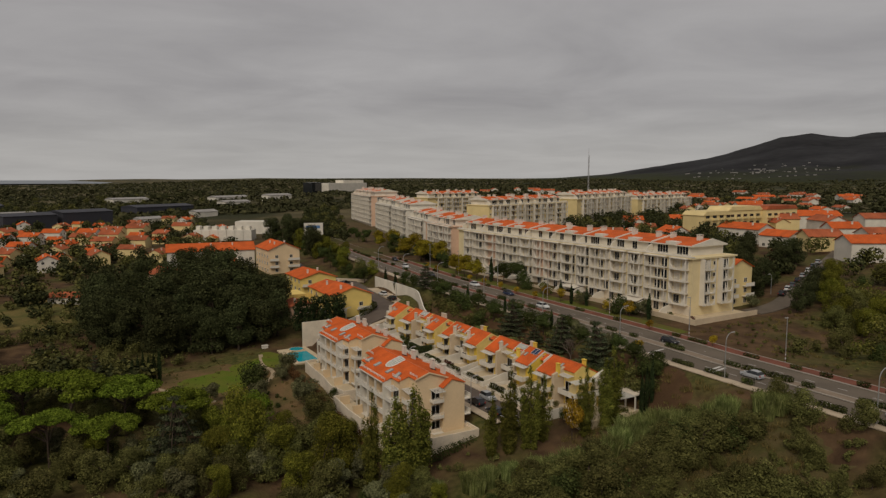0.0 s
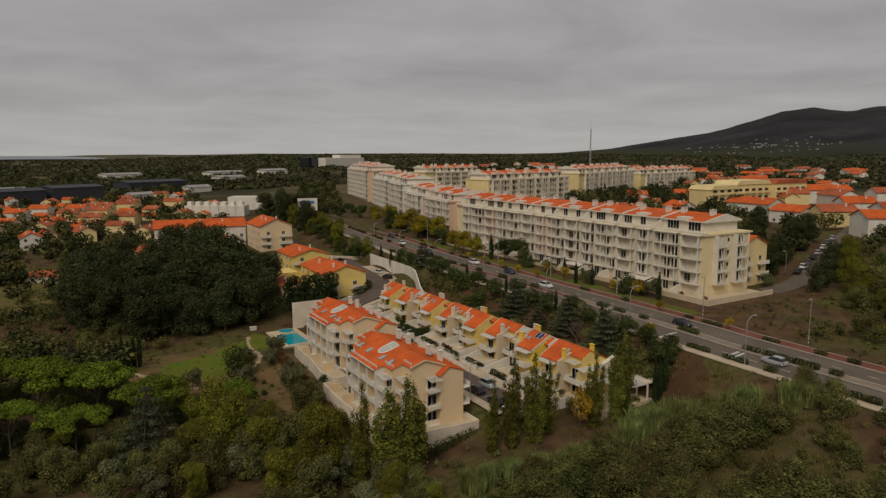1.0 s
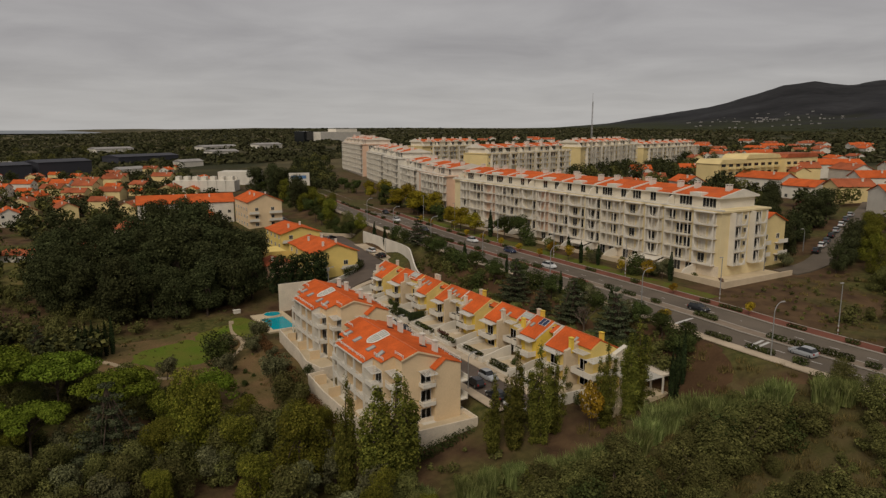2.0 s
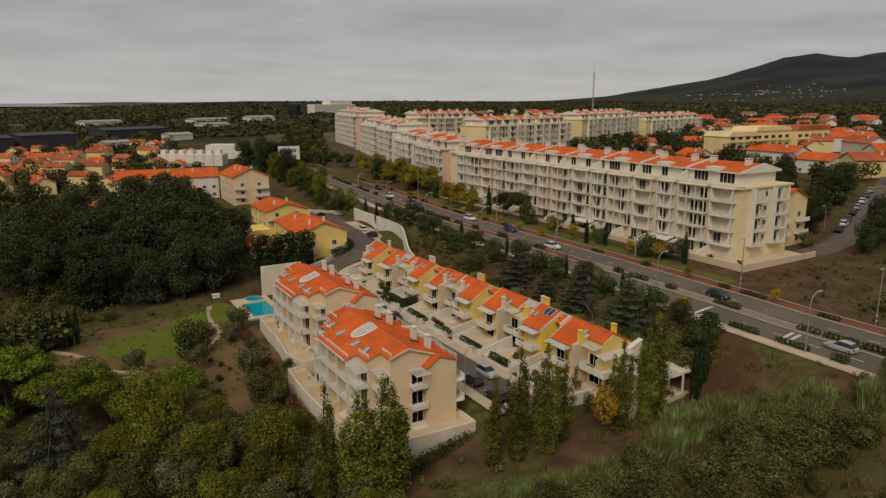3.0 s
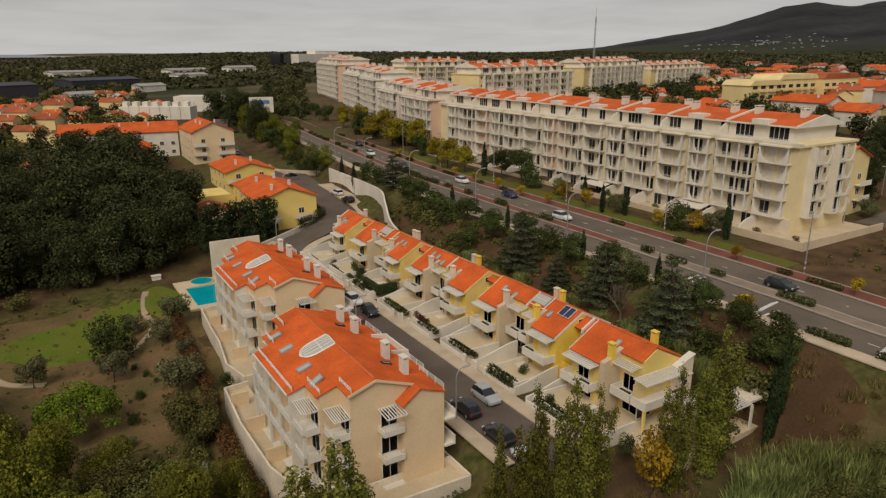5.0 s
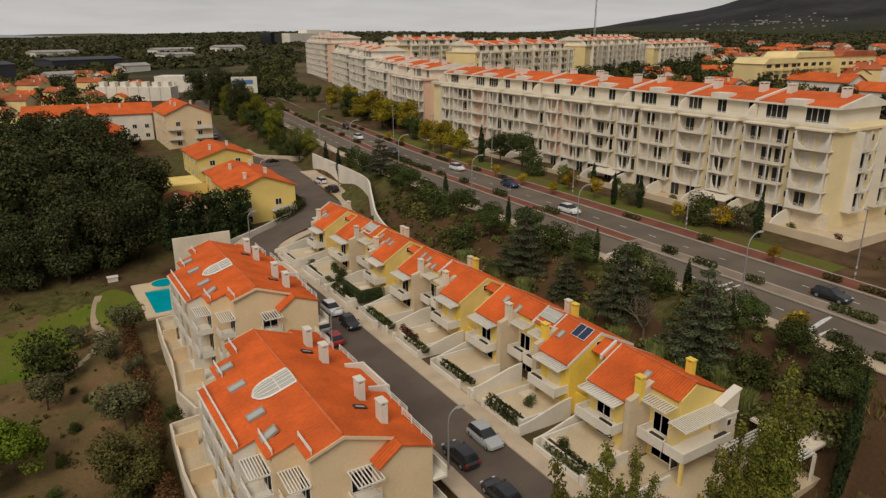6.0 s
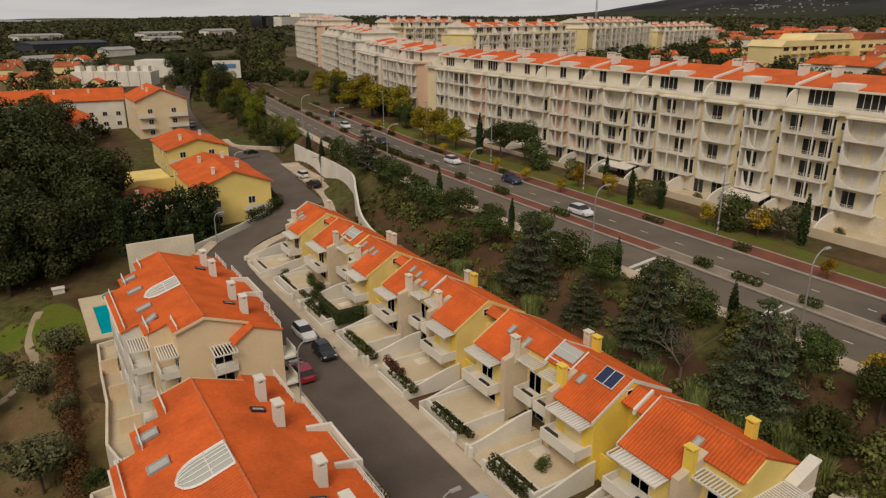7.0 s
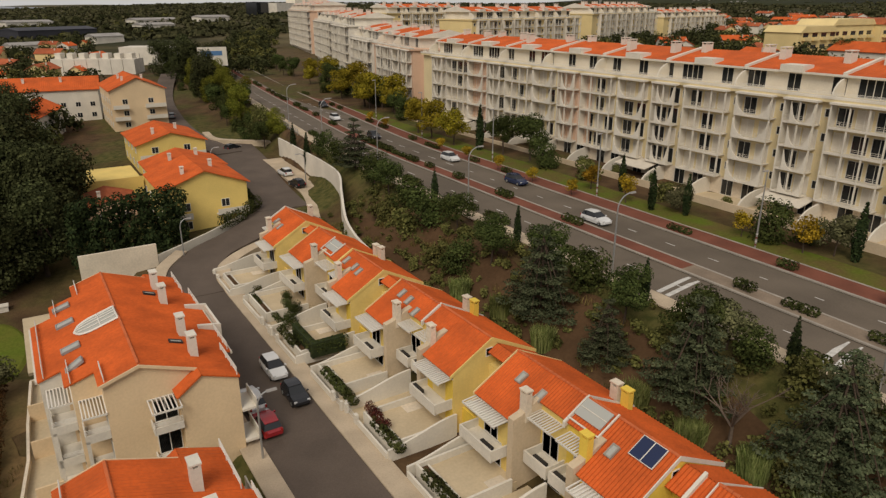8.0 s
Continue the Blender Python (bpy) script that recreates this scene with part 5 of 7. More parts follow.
# tall white retaining wall below the avenue, and the low wall behind the row
def curved_wall(name, ctrl, w, label, material=M_WALLTOP):
    """Points (x, y, foot, top)."""
    P = smooth_path([(a, b, c) for a, b, c, d in ctrl])
    T = smooth_path([(a, b, d) for a, b, c, d in ctrl])
    bm = bmesh.new()
    rows = []
    for i, (p, q) in enumerate(zip(P, T)):
        d = P[min(i + 1, len(P) - 1)] - P[max(i - 1, 0)]
        nrm = Vector((-d.y, d.x, 0)).normalized() * (w / 2)
        rows.append([bm.verts.new(v) for v in ((p - nrm), (Vector((p.x, p.y, q.z)) - nrm), (Vector((p.x, p.y, q.z)) + nrm), (p + nrm))])
    for a, b in zip(rows, rows[1:]):
        for i in range(3):
            bm.faces.new((a[i], a[i + 1], b[i + 1], b[i]))
    bm.faces.new(rows[0])
    bm.faces.new(rows[-1][::-1])
    return solid(name, bm, material, label, "wall", kind="structure")


curved_wall("wall_retaining", [(105.6, 231, 2, 7.6), (104.6, 215, 2, 7.9), (103.4, 200, 2, 8.2), (101.6, 190, 2, 8.4), (98.0, 181, 2, 7.6), (95.0, 172, 1, 5.4), (94.2, 160, 1, 4.2), (94.4, 130, 1, 3.6), (94.4, 98, 1, 3.4)], 0.35, "tall white curved retaining wall below the avenue", M_WHITE)
curved_wall("wall_street_bend", [(71.0, 184.2, -1, 1.9), (75.8, 186.9, 0, 2.2), (81, 189.4, 0, 2.9), (86.3, 193.0, 1, 3.7), (87.3, 200, 1, 3.9)], 0.25, "low white wall along the bend of the street", M_WHITE)
rail = thing("bridge_railing", pose(0, 0, 0), "grey metal railing along the avenue over the underpass", "railing")
for k in range(24):
    y = 226 + k * 1.6
    part("baluster", boxes((105.75 + bend(y), 105.85 + bend(y), y - 0.05, y + 0.05, 8.6, 9.9)), M_STEEL, rail)
for dz in (9.2, 9.9):
    bm = bmesh.new()
    for k in range(23):
        y = 226 + k * 1.6
        tube(bm, (105.8 + bend(y), y, dz), (105.8 + bend(y + 1.6), y + 1.6, dz), 0.05, 0.05, 4)
    part("rail", bm, M_STEEL, rail)

# ---------------------------------------------------------------- other houses
def gable_house(m, w, l, h, rise, wall, tile, label, chim=2, wins=True, category="house", group="", balcony=False):
    """A plain house: x across w, ridge along y over l, eaves at h."""
    root = thing("house", m, label, category, group)
    part("wall", prism(bmesh.new(), [(0, -4), (w, -4), (w, h - 0.1), (w / 2, h + rise - 0.2), (0, h - 0.1)], "y", 0, l), wall, root)
    bm = bmesh.new()
    o = 0.5
    dz = rise / (w / 2) * o
    tiled_slope(bm, (-o, -o, h - dz), (-o, l + o, h - dz), (w / 2, -o, h + rise), (w / 2, l + o, h + rise), 0.5, 0.06)
    tiled_slope(bm, (w + o, -o, h - dz), (w + o, l + o, h - dz), (w / 2, -o, h + rise), (w / 2, l + o, h + rise), 0.5, 0.06)
    roof = part("roof", bm, tile, root)
    for k in range(chim):
        share("chimney", CH_SHORT, roof, pose(w * (0.3 + 0.4 * (k % 2)), l * (0.25 + 0.5 * k / max(1, chim)), h + rise * 0.5))
    if wins:
        for s in range(max(1, int(h / 2.9))):
            for f in (0.25, 0.72):
                window_on(root, W_MID, "s", 0, w * f, s * 2.9 + 0.9, 0.02)
            if group:
                continue
            n = max(2, int(l / 3.5))
            for k in range(n):
                window_on(root, W_MID, "w", 0, l * (k + 0.5) / n, s * 2.9 + 0.9, 0.02)
                window_on(root, W_MID, "e", w, l * (k + 0.5) / n, s * 2.9 + 0.9, 0.02)
    if balcony:
        for s in range(1, max(2, int(h / 2.9))):
            part("balcony", boxes((w * 0.6, w * 0.98, -1.2, 0, s * 2.9 - 0.15, s * 2.9), (w * 0.6, w * 0.98, -1.2, -1.1, s * 2.9, s * 2.9 + 0.85)), M_WHITE, root)
            part("balcony", boxes((w * 0.02, w * 0.3, -1.2, 0, s * 2.9 - 0.15, s * 2.9), (w * 0.02, w * 0.3, -1.2, -1.1, s * 2.9, s * 2.9 + 0.85)), M_WHITE, root)
    return root


gable_house(pose(74.3, 193.6, 1.0), 12.8, 13.0, 7.6, 2.4, M_STRAW, M_TILE, "yellow rendered house with an orange roof at the street bend", 2, balcony=True)
gable_house(pose(75.5, 209.5, 2.0), 12.5, 9.5, 6.2, 1.8, M_STRAW, M_TILE, "yellow rendered house with an orange roof", 2, balcony=True)
gable_house(pose(77.0, 232.0, 3.0), 13.2, 17.0, 5.8, 2.0, M_STRAW, M_TILE, "straw yellow house with an orange roof", 2, balcony=True)
gable_house(pose(64.5, 206.0, 0.8), 8.0, 9.0, 3.4, 1.2, M_PEACH, M_TILE_OLD, "low outbuilding with a brown tile roof", 1)
solid("roof_terrace", boxes((66.0, 75.2, 217.0, 231.0, -2.0, 5.2)), M_STRAW, "flat-roofed straw yellow annexe with a terrace", "annexe")
solid("terrace_parapet", boxes((66.0, 75.2, 216.8, 217.0, -2.0, 6.0)), M_STRAW, "straw yellow parapet of the annexe terrace", "wall")
gable_house(pose(79.0, 279.0, 4.2), 13.2, 20.0, 10.4, 2.9, M_CREAM, M_TILE, "cream four-storey house with an orange gable roof", 3, balcony=True)
gable_house(pose(78.6, 300.0, 4.6, 0, 0, 82), 13.0, 36.0, 8.6, 2.8, M_WHITE, M_TILE, "long white house with an orange roof and chimneys", 4)
gable_house(pose(37.0, 262.0, 2.2, 0, 0, 20), 9.5, 15.0, 6.5, 2.4, M_PEACH, M_TILE_OLD, "peach house with a weathered orange roof", 1)
gable_house(pose(52.0, 272.0, 2.8, 0, 0, -20), 9.5, 22.0, 7.5, 2.4, M_WHITE, M_TILE, "white house with an orange roof among trees", 2)
gable_house(pose(24.0, 258.0, 1.2, 0, 0, 35), 7.0, 12.0, 3.4, 1.4, M_WHITE, M_TILE_OLD, "low white cottage with a brown tile roof", 0)
gable_house(pose(8.0, 262.0, 0.6, 0, 0, 60), 7.0, 11.0, 3.2, 1.2, M_WHITE, M_TILE_OLD, "low white cottage with a brown tile roof", 0)
gable_house(pose(-16.0, 205.0, -2.5, 0, 0, 70), 8.0, 15.0, 3.0, 0.7, M_GREY, M_GREY, "low grey shed in the scrub", 0, False, "shed")


def white_terrace(m, n, w, d, h, label):
    """A row of white flat-roofed houses with stepped roof terraces."""
    root = thing("white_terrace", m, label, "house row")
    for k in range(n):
        part("house_unit", boxes((0, d, k * w, (k + 1) * w - 0.2, -4, h), (d * 0.3, d * 0.7, k * w + 0.6, k * w + w * 0.6, h, h + 2.2)), M_WHITE, root)
        part("chimney", boxes((d * 0.2, d * 0.28, k * w + w * 0.7, k * w + w * 0.85, h, h + 1.8)), M_WHITE, root)
        for s in range(2):
            window_on(root, W_MID, "w", 0, k * w + w * 0.5, s * 2.9 + 0.9, 0.02)
    return root


white_terrace(pose(80.0, 432.0, 7.0, 0, 0, -121), 7, 5.0, 10, 6.2, "white row of flat-roofed houses with chimneys")
hall = thing("office_building", pose(112, 458, 8, 0, 0, -121), "white flat-roofed modern building with dark window bands", "building")
part("wall", boxes((0, 14, 0, 24, -4, 8)), M_WHITE, hall)
for s in range(2):
    part("window_band", boxes((-0.06, 0, 2, 22, 1.2 + s * 3.6, 3.0 + s * 3.6)), M_GLASS, hall)

# glass-fronted offices on the skyline
sk = thing("office_block", pose(322, 905, 12, 0, 0, -60), "pale office building with long window bands on the skyline", "office building")
part("wall", boxes((0, 26, 0, 88, -10, 24)), M_WHITE, sk)
part("tower", boxes((-2, 14, -20, -1, -10, 25)), M_GLASS, sk)
part("roof_plant", boxes((6, 20, 40, 88, 24, 28)), M_WHITE, sk)
for s in range(5):
    part("window_band", boxes((-0.15, 0, 1, 87, 2 + s * 4.4, 4.2 + s * 4.4)), M_GLASS, sk)

# the lower wing and the side street beyond the nearest block
gable_house(pose(162.5, 120.5, 8.6), 10.0, 13.0, 11.2, 2.2, M_PALE, M_TILE, "pale yellow lower wing with an orange roof and balconies", 1, balcony=True)
bent_strip("side_road", [(p.x, p.y, land(p.x, p.y)) for p in smooth_path([(163.0, 113.5, 0), (176, 114.2, 0), (188, 118.0, 0), (200, 122.5, 0), (225, 131.5, 0), (262, 146, 0), (310, 168, 0)])], 6.0, 0.25, M_ASPHALT, "asphalt side road with parked cars", "road")

# white hall with its side wing, and the long yellow flats behind it
gable_house(pose(262.0, 181.0, 15.6), 11.0, 20.0, 7.0, 2.3, M_WHITE, M_TILE, "long white hall with an orange gabled roof", 1)
gable_house(pose(257.0, 164.0, 15.4), 11.0, 13.0, 5.6, 2.2, M_WHITE, M_TILE, "white side wing with an orange gabled roof", 0)
flats = thing("yellow_flats", pose(268.0, 214.0, 16.0), "long pale yellow flats with flat roof and shaded balconies", "apartment building")
for a, b, d, top in ((0, 20, 0, 10.6), (20, 46, 1.5, 12.4), (46, 72, -1.0, 12.4)):
    part("wall", boxes((a, b, d, d + 12, -4, top)), M_PALE, flats)
    part("roof", prism(bmesh.new(), [(a - 0.4, top), (b + 0.4, top), (b - 2, top + 1.9), (a + 2, top + 1.9)], "y", d - 0.4, d + 12.4), M_TILE_OLD if a > 40 else M_PALE, flats)
    for s in range(3):
        for q in range(int((b - a) / 5)):
            x = a + 1.2 + q * 5
            part("balcony", boxes((x, x + 3.6, d - 1.1, d, s * 3.6 + 1.0, s * 3.6 + 2.0)), M_PALE, flats)
            part("window", boxes((x + 0.4, x + 3.2, d - 0.05, d, s * 3.6 + 1.0, s * 3.6 + 3.3)), M_GLASS, flats)

# town houses, right and left
rnd = random.Random(11)
TOWN = []
for k, (w, l, h, wall, tile) in enumerate(((9, 13, 5.8, M_WHITE, M_TILE), (10, 18, 6.0, M_WHITE, M_TILE_OLD), (8, 11, 3.4, M_PALE, M_TILE), (11, 24, 6.2, M_WHITE, M_TILE), (9, 14, 5.6, M_PALE, M_TILE_OLD))):
    TOWN.append((w, l, h, wall, tile))
word = {M_WHITE.name: "white", M_PALE.name: "pale yellow"}
made = {}


def town_house(kind, x, y, turn, s=1.0):
    m = pose(x, y, land(x, y) + 0.2, 0, 0, turn) @ Matrix.Diagonal((s, s, s, 1))
    if kind in made:
        return copy_thing(made[kind], m)
    w, l, h, wall, tile = TOWN[kind]
    made[kind] = gable_house(m, w, l, h, 2.4, wall, tile, f"{word[wall.name]} house with {'an orange' if tile is M_TILE else 'a weathered orange'} tile roof in the town", 2, kind in (0, 3), "house", "town houses")
    return made[kind]


for x, y, turn, kind in ((352, 226, 55, 3), (366, 204, 60, 3), (330, 250, -30, 3), (262, 118, 58, 3), (300, 158, 60, 0), (318, 184, -30, 1), (236, 205, -20, 0), (225, 222, 60, 1), (310, 130, 60, 1), (340, 160, -28, 0), (372, 178, 60, 1), (288, 132, 62, 1), (246, 96, 60, 1), (282, 98, -30, 3), (330, 205, 55, 4), (268, 148, 62, 4), (352, 140, 60, 3)):
    town_house(kind, x, y, turn)
spots = []
for k in range(2600):
    if rnd.random() < 0.66:
        r, a = rnd.uniform(300, 900), rnd.uniform(28, 66)
    else:
        r, a = rnd.uniform(270, 560), rnd.uniform(-14, 14)
    x, y = 10 + r * math.sin(radians(a)), 60 + r * math.cos(radians(a))
    if a > 20 and (x < 225 + 0.55 * max(0, y - 240) and y > 110) or (a < 20 and x > 70 + 0.10 * (y - 250)):
        continue
    if a > 20 and r < 560 and rnd.random() < 0.3:
        continue
    if any((x - p) ** 2 + (y - q) ** 2 < (15 + r * 0.012) ** 2 for p, q in spots):
        continue
    if a > 20 and 270 < x < 400 and 320 < y < 420:
        continue
    spots.append((x, y))
    if len(spots) > 150:
        break
for x, y in spots:
    town_house(rnd.choice((0, 1, 1, 3, 4, 4, 2)) if x > 120 else rnd.choice((2, 4, 2, 4, 0, 2)), x, y, rnd.choice((60, -30, 58, -26, 10)) + rnd.uniform(-6, 6), rnd.uniform(0.72, 0.95) if x > 120 else rnd.uniform(0.7, 0.95))

for x, y, turn, kind in ((25, 468, 60, 0), (40, 476, 58, 4), (54, 482, 60, 4), (6, 474, 62, 0), (66, 470, 20, 2), (82, 476, 60, 4), (20, 440, 55, 4), (36, 448, 58, 4), (50, 452, 60, 2), (-6, 452, 58, 0), (60, 430, 30, 4), (8, 420, 50, 2), (30, 412, 60, 4), (-10, 400, 55, 0), (46, 405, 58, 4), (22, 380, 60, 2), (-16, 372, 50, 4)):
    town_house(kind, x, y, turn, 0.85)

# dark and pale sheds far to the left
for x, y, w, l, h, m in ((-38, 600, 24, 38, 10, M_SHED), (0, 618, 24, 40, 11, M_SHED), (60, 700, 26, 60, 9, M_SHED), (60, 900, 18, 46, 7, M_WHITE), (170, 860, 16, 50, 6, M_WHITE), (-40, 700, 14, 30, 5, M_WHITE), (160, 760, 14, 34, 6, M_WHITE), (225, 820, 14, 36, 7, M_WHITE), (-90, 800, 20, 50, 7, M_SHED), (110, 640, 12, 22, 5, M_WHITE), (60, 600, 10, 20, 4, M_WHITE)):
    z = land(x, y)
    sh = thing("warehouse", pose(x, y, z, 0, 0, -64), f"{'dark metal' if m is M_SHED else 'white'} low warehouse among distant trees", "warehouse", "distant warehouses")
    part("wall", boxes((0, w, 0, l, -4, h)), m, sh)
    part("roof", prism(bmesh.new(), [(-0.5, h), (w + 0.5, h), (w / 2, h + 1.8)], "y", -0.5, l + 0.5), M_SHED if m is M_SHED else M_GREY, sh)

# billboard and mast
bb = thing("billboard", pose(122.0, 345, 9.0, 0, 0, -12), "pale billboard on a post with unreadable print", "billboard")
part("panel", boxes((-5, 5, -0.3, 0.3, 5.0, 11.5)), M_WHITE, bb)
part("print", boxes((-4.0, 3.4, -0.36, -0.3, 8.6, 10.2)), mat("billboard_blue", (0.10, 0.22, 0.42), 0.5), bb)
part("print", boxes((-4.0, 1.0, -0.36, -0.3, 6.4, 7.2)), M_GREY, bb)
part("post", boxes((-0.5, 0.5, -0.4, 0.4, -3, 5.0)), M_STEEL, bb)
mast = thing("radio_mast", pose(365.0, 400.0, 14), "thin lattice radio mast behind the blocks", "mast")
bm = bmesh.new()
for sx, sy in ((-1, -1), (1, -1), (0, 1)):
    tube(bm, (sx * 0.7, sy * 0.7, -2), (sx * 0.25, sy * 0.25, 46), 0.16, 0.12, 5)
for k in range(16):
    z = k * 2.9
    f = 0.7 - 0.45 * z / 46
    tube(bm, (-f, -f, z), (f, -f, z + 2.9), 0.07, 0.07, 4)
    tube(bm, (f, -f, z), (0, f, z + 2.9), 0.07, 0.07, 4)
part("lattice", bm, M_STEEL, mast)
bm = bmesh.new()
tube(bm, (0, 0, 46), (0, 0, 53), 0.14, 0.08, 6)
for z in (38, 42, 45):
    tube(bm, (0.6, 0, z), (0.6, 0, z + 2.2), 0.2, 0.2, 6)
part("antenna", bm, M_STEEL, mast)

# ---------------------------------------------------------------- sea and mountain
def annulus(name, r0, r1, a0, a1, z, material, label):
    bm = bmesh.new()
    n = 60
    rows = []
    for k in range(n + 1):
        a = radians(a0 + (a1 - a0) * k / n)
        rows.append([bm.verts.new((r * math.sin(a), r * math.cos(a), z)) for r in (r0, (r0 + r1) / 2, r1)])
    for a, b in zip(rows, rows[1:]):
        bm.faces.new((a[0], a[1], b[1], b[0]))
        bm.faces.new((a[1], a[2], b[2], b[1]))
    return solid(name, bm, material, label, "sea", kind="structure")


bent_strip("forecourt", smooth_path([(91.5, 181.0, 2.5), (95.2, 184.6, 2.8), (98.2, 190.5, 3.1), (100.6, 200, 3.3), (102.0, 214, 3.5), (103.0, 228, 3.7)]), 4.4, 0.16, M_PAVE, "pale paved parking strip along the white wall", "pavement")
annulus("water", 2500, 4850, -70, 27, 22.5, M_SEA, "grey sea on the horizon")


def mountain():
    """A long heath-covered ridge rising to the right; height by bearing, in degrees east of the y axis."""
    prof = [(34, 0), (40, 14), (44, 34), (47, 66), (50, 104), (53, 150), (56.5, 215), (58.6, 234), (60.4, 224), (62, 234), (64, 240), (70, 262), (80, 230), (95, 150), (110, 40), (116, 0)]
    bm = bmesh.new()
    rows = []
    for i in range(241):
        a = 34 + 82 * i / 240
        h = float(np.interp(a, [p[0] for p in prof], [p[1] for p in prof]))
        row = []
        for j in range(26):
            s = j / 25
            r = 1500 + 3000 * s
            x, y = r * math.sin(radians(a)), r * math.cos(radians(a))
            f = noise.fractal(Vector((x * 0.0022, y * 0.0022, 3)), 1.0, 2.0, 6)
            z = 26 + h * 0.97 * (0.04 + 0.96 * (max(0.0, s - 0.05) / 0.75) ** 1.5 if s < 0.8 else 1.0 - (s - 0.8) * 1.2) + f * (4 + h * 0.11) * min(1, s * 3)
            row.append(bm.verts.new((x, y, z if s > 0 else 5)))
        rows.append(row)
    for a, b in zip(rows, rows[1:]):
        for j in range(25):
            bm.faces.new((a[j], a[j + 1], b[j + 1], b[j]))
    ob = solid("backdrop_mountain", bm, M_MOUNT, "dark heath-covered mountain ridge on the skyline", "mountain", kind="structure")
    for p in ob.data.polygons:
        p.use_smooth = True
    rn = random.Random(5)
    bm = bmesh.new()
    me = ob.data
    for k in range(105):
        i = int(np.clip(rn.gauss(rn.choice((52, 58, 63, 63, 68, 74)), 2.5), 40, 90))
        j = int(np.clip(rn.gauss(7.6, 0.8), 3, 12)) if k % 8 else 4
        c = me.vertices[min(len(me.vertices) - 1, i * 26 + j)].co
        x, y = c.x + rn.uniform(-22, 22), c.y + rn.uniform(-22, 22)
        w = rn.uniform(1.2, 4.5)
        box(bm, x - w, x + w, y - w * 0.6, y + w * 0.6, c.z - 10, c.z + rn.uniform(0.5, 2.8))
    solid("hillside_village", bm, M_GREY, "scattered white houses on the far hillside", "village", kind="stuff")


mountain()

# ---------------------------------------------------------------- trees and plants
rng = np.random.default_rng(4)


def leaf_cloud(name, blobs, n, size, material, shell=(0.72, 1.06), droop=0.25, tall=1.0):
    """Leaf clumps as bent quads strewn over blobs (x, y, z, rx, ry, rz)."""
    B = np.array(blobs, float)
    area = (B[:, 3] * B[:, 4] * B[:, 5]) ** (2 / 3)
    pick = rng.choice(len(B), n, p=area / area.sum())
    d = rng.normal(size=(n, 3))
    d /= np.linalg.norm(d, axis=1)[:, None]
    c = B[pick, :3] + d * B[pick, 3:] * rng.uniform(*shell, size=(n, 1))
    nrm = d + rng.normal(scale=0.42, size=(n, 3)) + np.array((0, 0, droop))
    nrm /= np.linalg.norm(nrm, axis=1)[:, None]
    up = rng.normal(size=(n, 3)) + np.array((0, 0, 0.6))
    u = np.cross(nrm, up)
    u /= np.linalg.norm(u, axis=1)[:, None] + 1e-9
    v = np.cross(nrm, u)
    s = size * rng.uniform(0.55, 1.35, size=(n, 1))
    u, v = u * s * 0.5, v * s * 0.5 * tall
    bow = nrm * s * 0.22
    P = np.stack((c - u - v * 0.3, c + u * 0.3 - v + bow * 0.5, c + u + v * 0.4, c - u * 0.2 + v + bow), axis=1).reshape(-1, 3)
    faces = [(i, i + 1, i + 2, i + 3) for i in range(0, 4 * n, 4)]
    me = bpy.data.meshes.new(name)
    me.from_pydata(P.tolist(), [], faces)
    me.materials.append(material)
    return me


def trunk_mesh(h, r, limbs=(), lean=0.0, base=-1.0):
    """A tapered trunk with limbs to the given points."""
    bm = bmesh.new()
    pts = [Vector((lean * (k / 4) ** 2 * h, 0.15 * math.sin(k * 1.7) * r * 3, base + (h - base) * k / 4)) for k in range(5)]
    for k in range(4):
        tube(bm, pts[k], pts[k + 1], r * (1 - 0.18 * k), r * (1 - 0.18 * (k + 1)), 7)
    for p in limbs:
        q = Vector(p)
        st = pts[2].lerp(pts[4], 0.3 + 0.6 * ((q.x * 7.3 + q.y * 3.1) % 1.0))
        mid = st.lerp(q, 0.55) + Vector((0, 0, 0.25))
        tube(bm, st, mid, r * 0.45, r * 0.3, 5)
        tube(bm, mid, q, r * 0.3, r * 0.08, 5)
    return as_mesh(bm, "trunk", M_BARK)


def tree(name, trunk, crown, label, category, group):
    root = thing(name, pose(0, 0, -60), label, category, group)
    share("trunk", trunk, root, Matrix.Identity(4))
    share("crown", crown, root, Matrix.Identity(4))
    return root


def blobs_round(n, r, z0, z1, b, rn, flat=0.8):
    out = []
    for k in range(n):
        a, q = rn.uniform(0, 6.283), math.sqrt(rn.random())
        s = b * rn.uniform(0.65, 1.25)
        t = rn.random()
        out.append((math.cos(a) * r * q * (1 - 0.35 * t), math.sin(a) * r * q * (1 - 0.35 * t), z0 + (z1 - z0) * t, s, s, s * flat))
    return out


KINDS = {}


def kind(key, *trees):
    KINDS[key] = list(trees)


rn = random.Random(21)


def make_broad(key, label, cat, grp, h, r, leaves, size, material, variants=3, base=0.35, blob=0.36, flat=0.8, nb=13):
    out = []
    for k in range(variants):
        bl = blobs_round(nb, r * 0.72, h * (base + 0.14), h * 0.86, r * blob, rn, flat)
        out.append(tree(cat.replace(" ", "_"), trunk_mesh(h * 0.7, 0.026 * h, [(b[0] * 0.8, b[1] * 0.8, b[2]) for b in bl[:6]], rn.uniform(-0.06, 0.06)), leaf_cloud("crown", bl, leaves, size, material), label, cat, grp))
    kind(key, *out)


